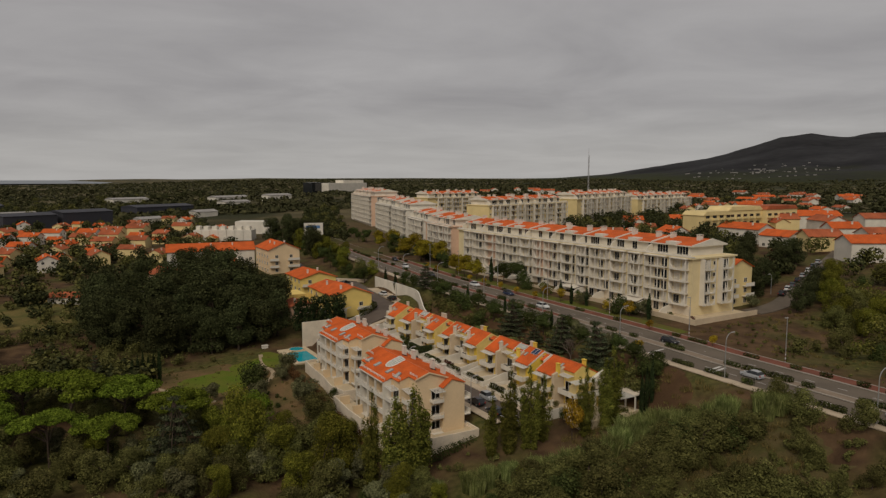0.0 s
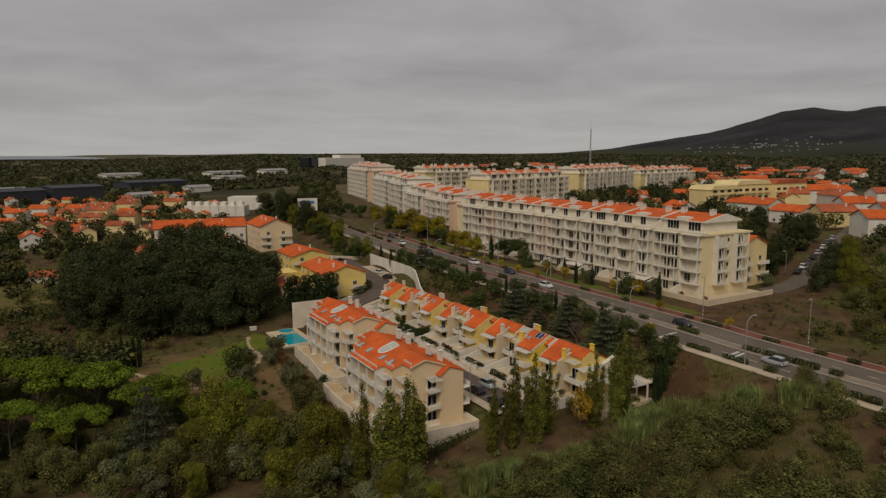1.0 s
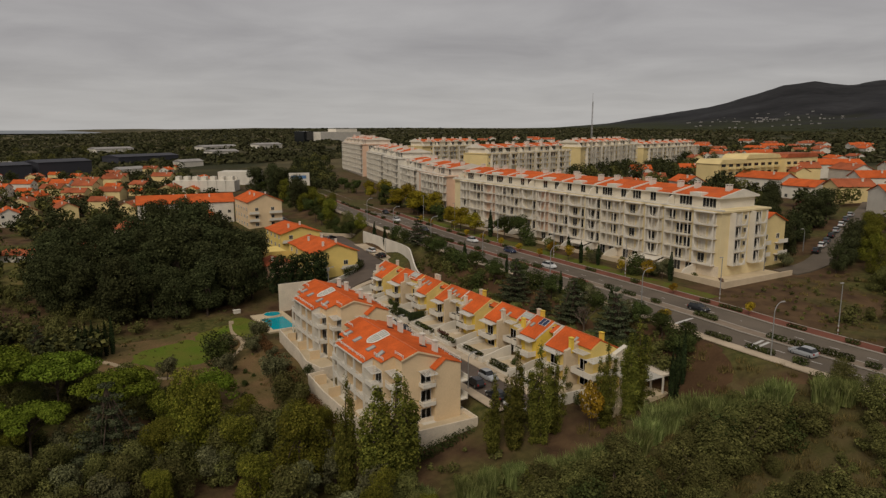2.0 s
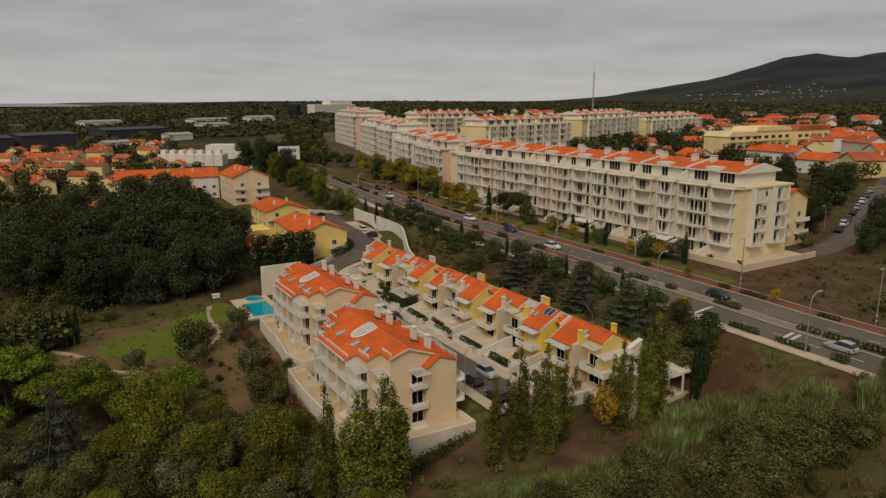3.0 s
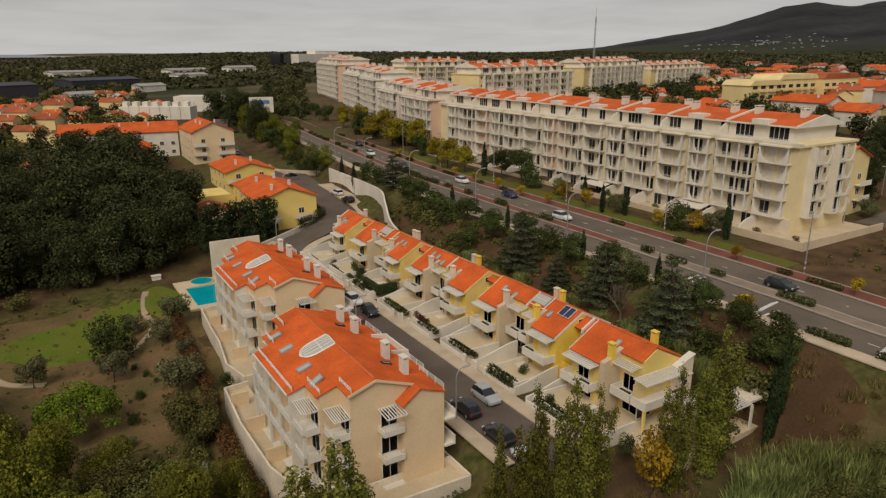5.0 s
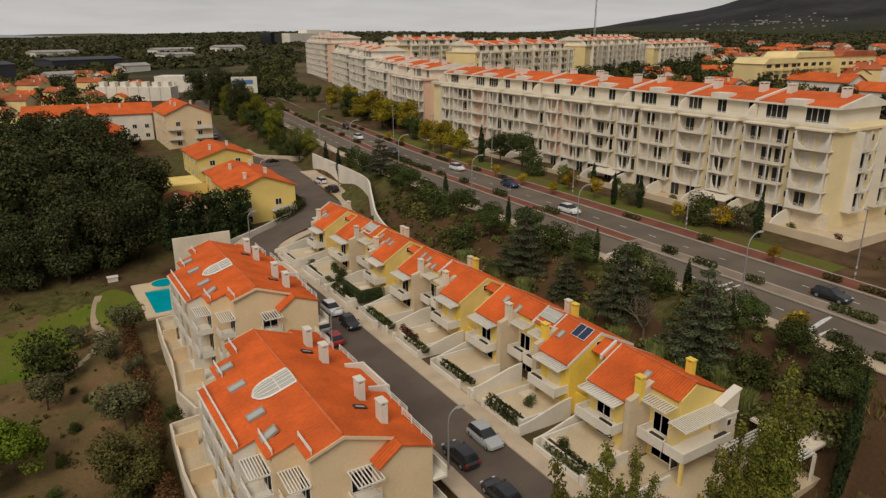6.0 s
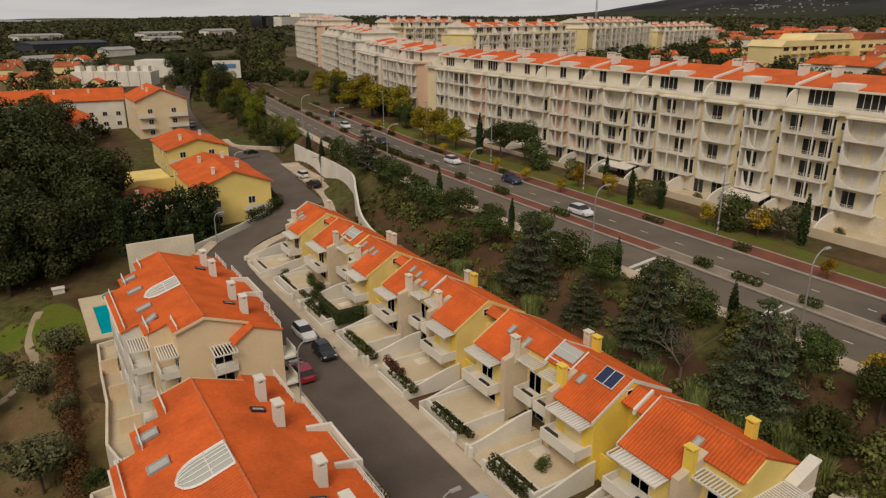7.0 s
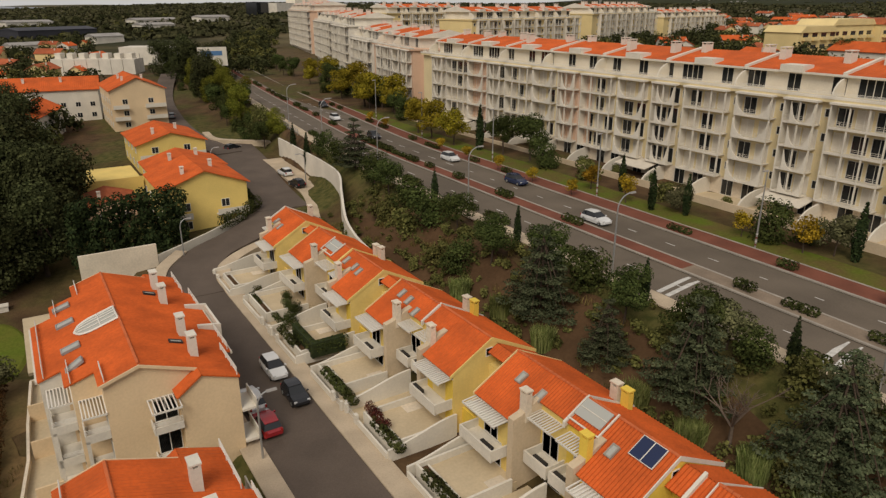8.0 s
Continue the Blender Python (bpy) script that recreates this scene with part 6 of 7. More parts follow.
make_broad("grove", "tall dark evergreen tree in the dense grove", "tree", "dark grove", 17.5, 6.4, 6200, 0.46, L_DARK, 4, -0.05, 0.40, 0.85, 24)
make_broad("olive", "grey-green olive tree with a loose crown", "olive tree", "olive trees", 5.0, 2.7, 3200, 0.22, L_OLIVE, 3, 0.15, 0.42)
make_broad("scrub", "broad scrubby tree with dull green leaves", "tree", "scrub trees", 6.5, 3.6, 6000, 0.21, L_SCRUB, 4, 0.02, 0.40, 0.85, 15)
make_broad("bush", "low dull green bush", "bush", "bushes", 2.6, 2.0, 1000, 0.27, L_SCRUB, 3, -0.1, 0.45)
make_broad("darkbush", "rounded dark green bush", "bush", "dark bushes", 3.2, 2.1, 2400, 0.19, L_PINE, 3, -0.05, 0.48, 0.9)
make_broad("plum", "shrub with dark red leaves", "bush", "bushes", 3.0, 1.9, 500, 0.32, L_RED, 1, 0.0, 0.45)
make_broad("autumn", "small tree with yellow autumn leaves", "tree", "autumn trees", 5.0, 2.0, 1100, 0.26, L_AUTUMN, 2, 0.3, 0.45)
make_broad("street_tree", "street tree with yellowing green leaves", "tree", "street trees", 8.0, 4.0, 3000, 0.34, leaf_mat("yellowing_leaves", (0.14, 0.12, 0.012), (0.30, 0.23, 0.022)), 2, 0.25, 0.42)
make_broad("willow", "pale yellow-green leafy tree", "tree", "light trees", 8.0, 3.4, 13000, 0.165, leaf_mat("willow_leaves", (0.068, 0.080, 0.010), (0.205, 0.195, 0.028)), 3, 0.05, 0.38, 1.1, 18)
make_broad("pine_round", "rounded dark green pine", "pine tree", "pine trees", 7.0, 3.0, 5200, 0.21, L_PINE, 3, 0.3, 0.42, 0.75)

out = []
for k in range(3):
    bl = []
    for j in range(26):
        a, q = rn.uniform(0, 6.283), math.sqrt(rn.random())
        bl.append((math.cos(a) * 4.6 * q, math.sin(a) * 4.6 * q, 6.6 + 1.3 * (1 - q * q) + rn.uniform(-0.2, 0.3), 1.35, 1.35, 0.62))
    out.append(tree("stone_pine", trunk_mesh(6.4, 0.24, [(b[0], b[1], b[2] - 0.4) for b in bl[:9]]), leaf_cloud("crown", bl, 11000, 0.24, L_BRIGHT, droop=0.6), "stone pine with a flat bright green umbrella crown", "pine tree", "stone pines"))
kind("stone_pine", *out)

out = []
for k in range(1):
    bl = []
    for j in range(46):
        a, q = rn.uniform(0, 6.283), math.sqrt(rn.random())
        bl.append((math.cos(a) * 4.0 * q, math.sin(a) * 4.0 * q, 1.6 + 4.3 * math.sqrt(max(0.02, 1 - q * q)) * rn.uniform(0.55, 1.0), 1.2, 1.2, 0.8))
    out.append(tree("stone_pine", trunk_mesh(4.4, 0.24, [(b[0], b[1], b[2] - 0.4) for b in bl[:7]]), leaf_cloud("crown", bl, 11000, 0.22, L_BRIGHT, droop=0.5), "young stone pine with a dense rounded bright green crown", "pine tree", "stone pines"))
kind("dome_pine", *out)

out = []
for k in range(4):
    bl = []
    for c in range(9):
        q, a = (0.2, 0) if c == 0 else (rn.uniform(0.7, 1.9), rn.uniform(0, 6.283))
        hh = 13.2 if c == 0 else rn.uniform(8.5, 13.0) - q * 0.9
        cx, cy = math.cos(a) * q, math.sin(a) * q
        for j in range(8):
            t = j / 7
            s = rn.uniform(0.6, 1.0) * math.sin(math.pi * (0.25 + 0.60 * t)) + 0.12
            f = 0.55 + 0.5 * t
            bl.append((cx * f + rn.uniform(-.3, .3), cy * f + rn.uniform(-.3, .3), hh * (0.07 + 0.88 * t), s, s, hh * 0.07 * rn.uniform(0.8, 1.3)))
    out.append(tree("poplar", trunk_mesh(10.5, 0.2, [(b[0], b[1], b[2]) for b in bl[2:70:5]]), leaf_cloud("crown", bl, 17000, 0.17, L_POPLAR, shell=(0.15, 1.25), tall=1.5), "poplar with thin feathery yellowish green foliage", "poplar", "poplars before the houses"))
kind("poplar", *out)

out = []
for k in range(2):
    bl = [(0, 0, 0.5 + 8.5 * j / 12, 0.85 * math.sin(math.pi * (0.22 + 0.74 * j / 12)) + 0.08, 0.85 * math.sin(math.pi * (0.22 + 0.74 * j / 12)) + 0.08, 0.7) for j in range(13)]
    out.append(tree("cypress", trunk_mesh(7, 0.16), leaf_cloud("crown", bl, 1500, 0.26, L_CYPRESS, shell=(0.75, 1.08), tall=1.8), "slim dark green columnar cypress", "cypress", "cypresses"))
kind("cypress", *out)

out = []
for k in range(3):
    bl = []
    for j in range(8):
        z = 1.0 + j * 1.22
        r = 4.3 * (1 - j / 8.6)
        m = max(4, 10 - j)
        for q in range(m):
            a = 6.283 * q / m + j * 0.7 + rn.uniform(-.3, .3)
            f = rn.uniform(0.75, 1.15)
            for w in (0.45, 0.85):
                bl.append((math.cos(a) * r * w * f, math.sin(a) * r * w * f, z + 0.25 * w + rn.uniform(-.15, .15), r * 0.20 + 0.22, r * 0.20 + 0.22, 0.20))
    out.append(tree("cedar", trunk_mesh(10, 0.15, [(b[0], b[1], b[2]) for b in bl[1:60:4]]), leaf_cloud("crown", bl, 11000, 0.17, leaf_mat("cedar_needles", (0.034, 0.046, 0.022), (0.105, 0.118, 0.062)), droop=0.9, tall=1.6), "dark cedar with spreading tiers of branches", "cedar", "cedars"))
kind("cedar", *out)


def reed_mesh(n, h, r, material, plume=0.0):
    bm = []
    faces = []
    for k in range(n):
        a, q = rng.uniform(0, 6.283), r * math.sqrt(rng.random())
        x, y = q * math.cos(a), q * math.sin(a)
        hh = h * rng.uniform(0.55, 1.1)
        dx, dy = rng.normal(scale=0.17 * hh, size=2) * 0.8
        ta = rng.uniform(0, 6.283)
        w = 0.06
        wx, wy = w * math.cos(ta), w * math.sin(ta)
        i = len(bm)
        bm += [(x - wx, y - wy, -0.3), (x + wx, y + wy, -0.3), (x + dx * 0.4 + wx, y + dy * 0.4 + wy, hh * 0.65), (x + dx * 0.4 - wx, y + dy * 0.4 - wy, hh * 0.65), (x + dx, y + dy, hh * 0.93)]
        faces += [(i, i + 1, i + 2, i + 3), (i + 3, i + 2, i + 4)]
    me = bpy.data.meshes.new("blades")
    me.from_pydata(bm, [], faces)
    me.materials.append(material)
    return me


out = []
for k in range(3):
    root = thing("reed_clump", pose(0, 0, -60), "clump of tall pale green giant reeds", "reeds", "reeds")
    share("foliage", reed_mesh(1200, 3.8, 1.8, L_REED), root, Matrix.Identity(4))
    out.append(root)
kind("reeds", *out)
TUFTS = []


def bare_tree():
    bm = bmesh.new()
    r2 = random.Random(8)

    def grow(p, d, length, r, depth):
        q = p + d * length
        tube(bm, p, q, r, r * 0.65, 5 if depth < 2 else 3)
        if depth == 4:
            return
        for _ in range(3 if depth else 5):
            e = (d + Vector((r2.gauss(0, .5), r2.gauss(0, .5), r2.uniform(0, .35)))).normalized()
            grow(p.lerp(q, r2.uniform(0.6, 1.0)), e, length * r2.uniform(0.6, 0.85), r * 0.55, depth + 1)
    grow(Vector((0, 0, -0.5)), Vector((0, 0, 1)), 2.0, 0.13, 0)
    root = thing("bare_tree", pose(0, 0, -60), "leafless grey-brown tree with fine twigs", "tree", "bare trees")
    share("branchwork", as_mesh(bm, "branchwork", mat("grey_twigs", (0.16, 0.12, 0.09), 0.9)), root, Matrix.Identity(4))
    return root


kind("bare", bare_tree())
USED = set()


def plant(key, x, y, s=1.0, sz=None, turn=None, z=None, n=None):
    """Sets a plant of that kind on the land; the first use of a form takes the form itself."""
    if key == "tuft":
        TUFTS.append((x, y, land(x, y), s))
        return None
    forms = KINDS[key]
    src = forms[(n if n is not None else rn.randrange(len(forms)))]
    m = pose(x, y, land(x, y) if z is None else z, 0, 0, rn.uniform(0, 360) if turn is None else turn) @ Matrix.Diagonal((s, s, sz or s, 1))
    if src.name not in USED:
        USED.add(src.name)
        src.matrix_basis = m
        return src
    keep = src.matrix_basis.copy()
    src.matrix_basis = Matrix.Identity(4)
    ob = copy_thing(src, m)
    src.matrix_basis = keep
    return ob


# foreground row of poplars, cypresses and reeds
for x, y, s, sz in ((64.0, 92.6, .72, .90), (66.8, 91.4, .82, 1.12), (70.6, 90.4, .88, 1.12), (73.8, 91.2, .7, .92), (81.6, 88.6, .74, .98), (86.0, 88.6, .85, 1.0), (89.2, 89.6, .88, 1.06)):
    plant("poplar", x, y, s, sz)
plant("autumn", 78.2, 88.4, 1.0, 1.6)
for x, y, s, sz in ((46.4, 95.0, 1.3, 1.14), (49.4, 94.4, 1.35, 1.22), (52.0, 96.4, 1.1, 1.05), (43.6, 97.6, .8, 1.2)):
    plant("poplar", x, y, s, sz)
for x, y, s, sz in ((38.6, 102.2, 1.35, 1.6), (41.6, 108.5, 1.0, 1.2), (36.0, 122.0, 1.0, .85), (28.0, 116.5, 1.45, 1.85), (25.5, 127.0, 1.1, 1.1), (32.6, 100.0, 1.0, 1.0), (46.0, 112.0, .7, .8), (33, 111, 1.1, 1.1)):
    plant("willow", x, y, s, sz)
for x, y, s in ((94.0, 87.2, .98), (95.9, 87.8, 1.08), (98.0, 88.4, 1.0)):
    plant("cypress", x, y, s * 0.5, s * 0.95)
for x, y, s in ((93.0, 78.0, 1.2), (95.0, 76.0, 1.1), (91.0, 80.5, 1.2), (97.8, 74.5, 1.0), (99.5, 73.0, 1.0), (88.5, 82.0, 1.1), (86.0, 82.5, 1.1), (83.0, 81.5, 1.0), (80.0, 80.6, .9), (76.5, 79.6, 1.0), (73.6, 79.8, 1.0), (71.0, 80.6, 1.0), (68.4, 81.2, .9), (65.8, 82.6, .9), (62.0, 84.6, .8), (58.6, 85.6, .8), (55.5, 86.2, .8), (102.0, 67.6, 1.0), (103.0, 65.6, .9), (90.5, 76.5, 1.0), (50.0, 88.0, .8), (46.5, 89.0, .8)):
    plant("reeds", x, y, s)
    plant("reeds", x + rn.uniform(-1.5, 1.5), y + rn.uniform(-1.5, 1.5), s * rn.uniform(0.6, 0.9))
for x, y in ((98.5, 92.5), (97.5, 95.5), (99.5, 90.0)):
    plant("bush", x, y, 1.1)
plant("darkbush", 101.5, 93.0, 1.2)

for x, y, s in ((66, 77, 1.1), (70, 75, 1.2), (63, 80, 1.0), (74, 77.5, 1.0), (60, 76, 1.1), (84, 70, 1.2), (88, 68.5, 1.35), (92, 70, 1.2), (80, 73, 1.0), (96, 67, 1.1), (77, 70, 1.0), (90, 73, 1.0), (68, 70, 1.2)):
    plant("scrub", x, y, s, s * 0.85)
for x, y, s in ((86, 72, 1.7), (72, 72, 1.6), (94, 68.5, 1.6), (64, 74, 1.6)):
    plant("darkbush", x, y, s)
for x, y, s in ((172, 106.5, .42), (178, 108, .45), (184.5, 110.5, .48), (191, 113.5, .5), (198, 116.5, .5)):
    plant("grove", x, y, s)

# garden below the cream houses
plant("darkbush", 40.0, 158.0, 1.8, 2.0)
for x, y, s in ((36.2, 122.6, 1.3), (31.5, 118, 1.2), (41.5, 121, 1.1)):
    plant("darkbush", x, y, s)
plant("dome_pine", 34.2, 138.0, 1.02, 1.1)
for x, y, s in ((46.6, 139.6, 1.35), (50.4, 163.5, 1.1), (39.4, 150.5, 1.0), (29.6, 154.8, .95), (47.2, 158.0, .9), (44.2, 166.5, .8), (49.6, 150.6, .6), (45.0, 130.5, .8)):
    plant("olive", x, y, s)
for x, y, s in ((43.5, 150, .3), (41.8, 143.6, .42), (40.0, 137, .45), (39.0, 131.5, .4), (44.4, 147, .26), (42.4, 153.4, .28)):
    plant("darkbush", x, y, s)
for x, y, s in ((18.6, 130, 1.25), (11.0, 141, 1.3), (2.0, 143, 1.45), (-6, 151, 1.3), (-14, 160, 1.1), (7.0, 128, 1.0), (-2, 131, 1.1), (-12, 140, 1.1)):
    plant("stone_pine", x, y, s, s * 1.05)
for x, y, s in ((17.0, 120.5, 1.32), (8.0, 178, .7)):
    plant("cedar", x, y, s)
for k in range(6):
    plant("cypress", 15.5 + k * 1.25, 172.6 + 0.5 * k, .6, .75 + 0.06 * (k % 3))

# the dark grove
k = 0
while k < 52:
    x, y = rn.uniform(9, 63), rn.uniform(195, 246)
    if x + (y - 193) * 0.1 > 66 or (x > 40 and y < 197) or (x < 22 and y < 205):
        continue
    plant("grove", x, y, rn.uniform(0.75, 1.12) * (1.12 if 38 < x < 58 and y > 205 else 0.92))
    k += 1
for x, y, s in ((45, 192, .8), (52, 193.5, .9), (38, 194, .75), (33, 197, .7), (57.5, 196, .85), (25, 203, .7), (30, 200, .7)):
    plant("grove", x, y, s)
# tall cypress hedge behind the pool wall
hedge_root = thing("cypress_hedge", pose(69.0, 190.4, 0.3) @ Matrix.Diagonal((1, 1, 1.16, 1)), "tall dense dark green cypress hedge behind the wall", "hedge")
share("trunk", trunk_mesh(6.0, 0.2), hedge_root, Matrix.Identity(4))
hb = []
for k in range(13):
    for j in range(5):
        hb.append((-7.4 + k * 1.2 + rn.uniform(-.2, .2), rn.uniform(-1.2, 1.2), 0.8 + j * 1.55, 1.0, 1.5, 1.15 if j < 4 else 0.9 + 0.5 * (k % 3) * 0.5))
share("crown", leaf_cloud("crown", hb, 12000, 0.30, L_CYPRESS, tall=1.5), hedge_root, Matrix.Identity(4))

FAR = []
bank = []
for k in range(64):
    q = k / 63
    y = 108 + 57 * q
    x = 48.0 + (0.8 if y > 132 else 0.0) + 2.6 * max(0.0, q - 0.35)
    top = -2.2 - 0.5 * math.sin(k * 0.7)
    bank.append((x + rn.uniform(-.3, .3), y, (top + land(x, y)) / 2, 1.1, 0.8, max(0.5, (top - land(x, y)) / 2 + 0.3)))
tagged(new("rust_hedge", leaf_cloud("rust_hedge", bank, 15000, 0.2, leaf_mat("rust_leaves", (0.050, 0.022, 0.012), (0.125, 0.058, 0.026)))), "low rust-brown planting along the foot of the terraces", "hedge", kind="stuff")
# scrub in front and to the left
k = 0
while k < 270:
    x, y = rn.uniform(-75, 64), rn.uniform(66, 190)
    a = math.degrees(math.atan2(x, y))
    d = math.hypot(x, y)
    if a < -8 or d < 78:
        continue
    if x > 46 and y > 90 or (26 < x < 50 and 128 < y < 190) or (x > 19 and 150 < y < 182):
        continue
    if math.hypot(x - 22, y - 97) < 7 or (x > 56 and y > 84):
        continue
    key = rn.choice(("scrub", "scrub", "scrub", "olive", "olive", "bush", "scrub", "willow", "darkbush"))
    k += 1
    if y > 160 or x < -30:
        FAR.append((x, y, rn.uniform(3.0, 6.0)))
        continue
    plant(key, x, y, rn.uniform(0.65, 1.15) * (0.75 if y < 90 else 1.0))
for k in range(150):
    x, y = rn.uniform(58, 106), rn.uniform(46, 78)
    plant(rn.choice(("tuft", "tuft", "tuft", "bush", "scrub")), x, y, rn.uniform(0.4, 0.9))
for k in range(260):
    x, y = rn.uniform(76, 105.4), rn.uniform(56, 96)
    if x < 94 and y > 90:
        continue
    plant("tuft", x, y, rn.uniform(0.6, 1.5))
for k in range(130):
    x, y = rn.uniform(18, 52), rn.uniform(104, 186)
    plant("tuft", x, y, rn.uniform(0.4, 0.9))

# the bank between the houses and the avenue
for key, x, y, s in (("cedar", 99.6, 105.5, 1.0), ("bare", 98.2, 112.0, 1.5), ("pine_round", 103.2, 103.0, .75), ("cedar", 99.8, 117.0, .9), ("pine_round", 102.6, 119.5, .95), ("cedar", 98.6, 125.5, .62), ("pine_round", 102.4, 126.8, .85), ("cedar", 99.2, 135.2, .95), ("pine_round", 102.4, 138.0, 1.0), ("darkbush", 103.6, 133.2, 1.3), ("pine_round", 101.4, 146.5, .9), ("darkbush", 99.2, 150.2, 1.2), ("bush", 98.4, 154.0, 1.1), ("pine_round", 102.8, 156.0, .85), ("darkbush", 102.0, 162.4, 1.5), ("bush", 99.8, 164.6, 1.3), ("darkbush", 103.6, 168.6, 1.4), ("pine_round", 103.2, 175.4, .9), ("bush", 100.4, 172.0, 1.2), ("darkbush", 104.2, 182.0, 1.4), ("cedar", 105.6, 192.0, .85), ("darkbush", 105.4, 200.0, 1.3), ("darkbush", 106.0, 207.0, 1.2), ("autumn", 104.6, 98.6, .75), ("bush", 104.4, 110.4, 1.1), ("darkbush", 104.0, 114.6, 1.0), ("olive", 104.8, 117.6, .9)):
    plant(key, x, y, s)
for key, x, y, s in (("pine_round", 102.6, 97.0, .8), ("darkbush", 99.6, 99.0, 1.3), ("darkbush", 103.6, 92.4, 1.1), ("pine_round", 101.2, 90.6, .7), ("bush", 100.4, 95.0, 1.0), ("darkbush", 97.6, 103.4, 1.0), ("olive", 103.8, 107.0, .9), ("bush", 98.4, 107.2, .9)):
    plant(key, x, y, s)
for x, y in ((97.4, 98.6), (98.2, 101.2), (97.2, 104.8)):
    plant("reeds", x, y, .7)
for x, y in ((97.2, 139.2), (96.8, 131.8), (97.0, 120.2), (97.6, 109.5), (96.6, 146.0), (97.0, 114.5)):
    plant("reeds", x, y, .62)
for x, y, s in ((105.4, 112.4, .5), (105.2, 127.2, .5), (105.0, 121.5, .42), (105.4, 147.0, .5), (105.6, 166.0, .55), (105.3, 106.2, .3), (104.6, 212.0, .7), (105.6, 222.0, .7)):
    plant("cypress", x, y, s)
for k in range(70):
    plant("tuft", rn.uniform(95.2, 105), rn.uniform(98, 182), rn.uniform(0.5, 1.2))

# verge trees north of the avenue
for key, x, y, s in (("cypress", 129.6, 148.0, .62), ("cypress", 131.6, 143.8, .6), ("cypress", 133.6, 122.4, .72), ("darkbush", 132.4, 132.0, 1.45), ("olive", 133.4, 124.6, 1.0), ("autumn", 131.4, 127.2, .9), ("autumn", 130.4, 134.4, .7), ("olive", 132.2, 145.2, .85), ("autumn", 129.2, 152.4, .8), ("cypress", 133.2, 157.0, .6), ("pine_round", 134.2, 180.0, 1.25), ("darkbush", 133.0, 175.0, 1.4), ("pine_round", 133.4, 187.0, 1.1), ("cypress", 132.0, 192.5, .9), ("street_tree", 130.4, 199.0, .95), ("street_tree", 130.0, 207.0, 1.0), ("street_tree", 131.0, 214.0, .95), ("autumn", 130.2, 160.4, .8), ("bush", 134.0, 165.0, 1.3), ("bush", 135.0, 150.4, 1.0), ("darkbush", 135.4, 128.4, .9)):
    plant(key, x, y, s)
for k in range(36):
    y = rn.uniform(222, 380)
    plant(rn.choice(("pine_round", "darkbush", "street_tree", "bush", "darkbush")), 131 + bend(y) + rn.uniform(0, 8), y, rn.uniform(0.8, 1.3))
for k in range(30):
    y = rn.uniform(236, 400)
    plant(rn.choice(("pine_round", "darkbush", "willow", "scrub")), 104 + bend(y) - rn.uniform(-1.0, 3.5), y, rn.uniform(0.8, 1.2))
for k in range(26):
    plant(rn.choice(("pine_round", "darkbush", "grove")), 128 + rn.uniform(-22, 0), rn.uniform(300, 420), rn.uniform(0.7, 1.0))

# trees between the old street and the avenue, and behind the grove
for x, y, sc in ((106, 262, 1.1), (109, 270, 1.2), (106, 279, 1.0), (111, 284, 1.2), (108, 292, 1.1), (113, 298, 1.2), (110, 305, 1.0), (115, 316, 1.2), (112, 326, 1.1), (117, 334, 1.2), (104, 252, .9), (105, 270, .8), (114, 344, 1.1), (118, 356, 1.2)):
    plant(rn.choice(("pine_round", "darkbush", "willow", "pine_round")), x, y, sc)
for x, y in ((50, 256), (57, 262), (44, 262), (52, 270), (60, 274), (36, 256), (46, 278), (28, 264), (56, 284)):
    plant("grove", x, y, rn.uniform(0.8, 1.0))
# trees of the town side
for k in range(22):
    x = 176 + k * 2.6
    plant(rn.choice(("grove", "pine_round", "grove", "darkbush")), x, 116 + (x - 184) * 0.38 + rn.uniform(8.5, 15), rn.uniform(0.42, 0.6))
for k in range(110):
    x, y = rn.uniform(168, 275), rn.uniform(118, 215)
    if math.hypot(x - 178, y - 116) < 12 or abs(y - (116 + (x - 184) * 0.38)) < 8 or (x < 176 and y < 136) or (245 < x and 155 < y < 195):
        continue
    if x > 205:
        FAR.append((x, y, rn.uniform(4, 8)))
        continue
    plant(rn.choice(("grove", "pine_round", "darkbush", "grove")), x, y, rn.uniform(0.45, 0.75))
for k in range(100):
    x, y = rn.uniform(138, 260), rn.uniform(50, 112)
    if (y > 98 and x < 190) or (math.hypot(x - 152, y - 96) < 12):
        continue
    plant(rn.choice(("scrub", "willow", "scrub", "darkbush", "bush")), x, y, rn.uniform(0.8, 1.4))
for x, y, sc in ((180, 134, .5), (186, 138, .55), (192, 137, .5), (199, 142, .55), (206, 147, .6), (213, 152, .6), (190, 145, .6), (201, 152, .6), (178, 141, .5), (221, 158, .6), (230, 163, .6), (212, 162, .6), (240, 170, .6), (184, 150, .55)):
    plant("grove", x, y, sc)
for x, y, sc in ((186, 106, 1.0), (193, 110, 1.1), (202, 114, 1.1), (179, 100, 1.0), (171, 94, 1.0), (210, 119, 1.0), (166, 86, .9), (176, 88, 1.1)):
    plant("willow", x, y, sc)
for k in range(16):
    plant(rn.choice(("bush", "darkbush", "plum", "bush")), 139.6 + rn.uniform(0, 2), 114 + k * 7.4, rn.uniform(0.35, 0.6), z=8.5)
plant("olive", 168.5, 117.4, .8), plant("plum", 222, 146, 1.9), plant("pine_round", 268, 200, 1.4)
for k in range(170):
    x, y = rn.uniform(-70, 30), rn.uniform(190, 330)
    if not (8 < x and y < 250):
        FAR.append((x, y, rn.uniform(2, 6)))
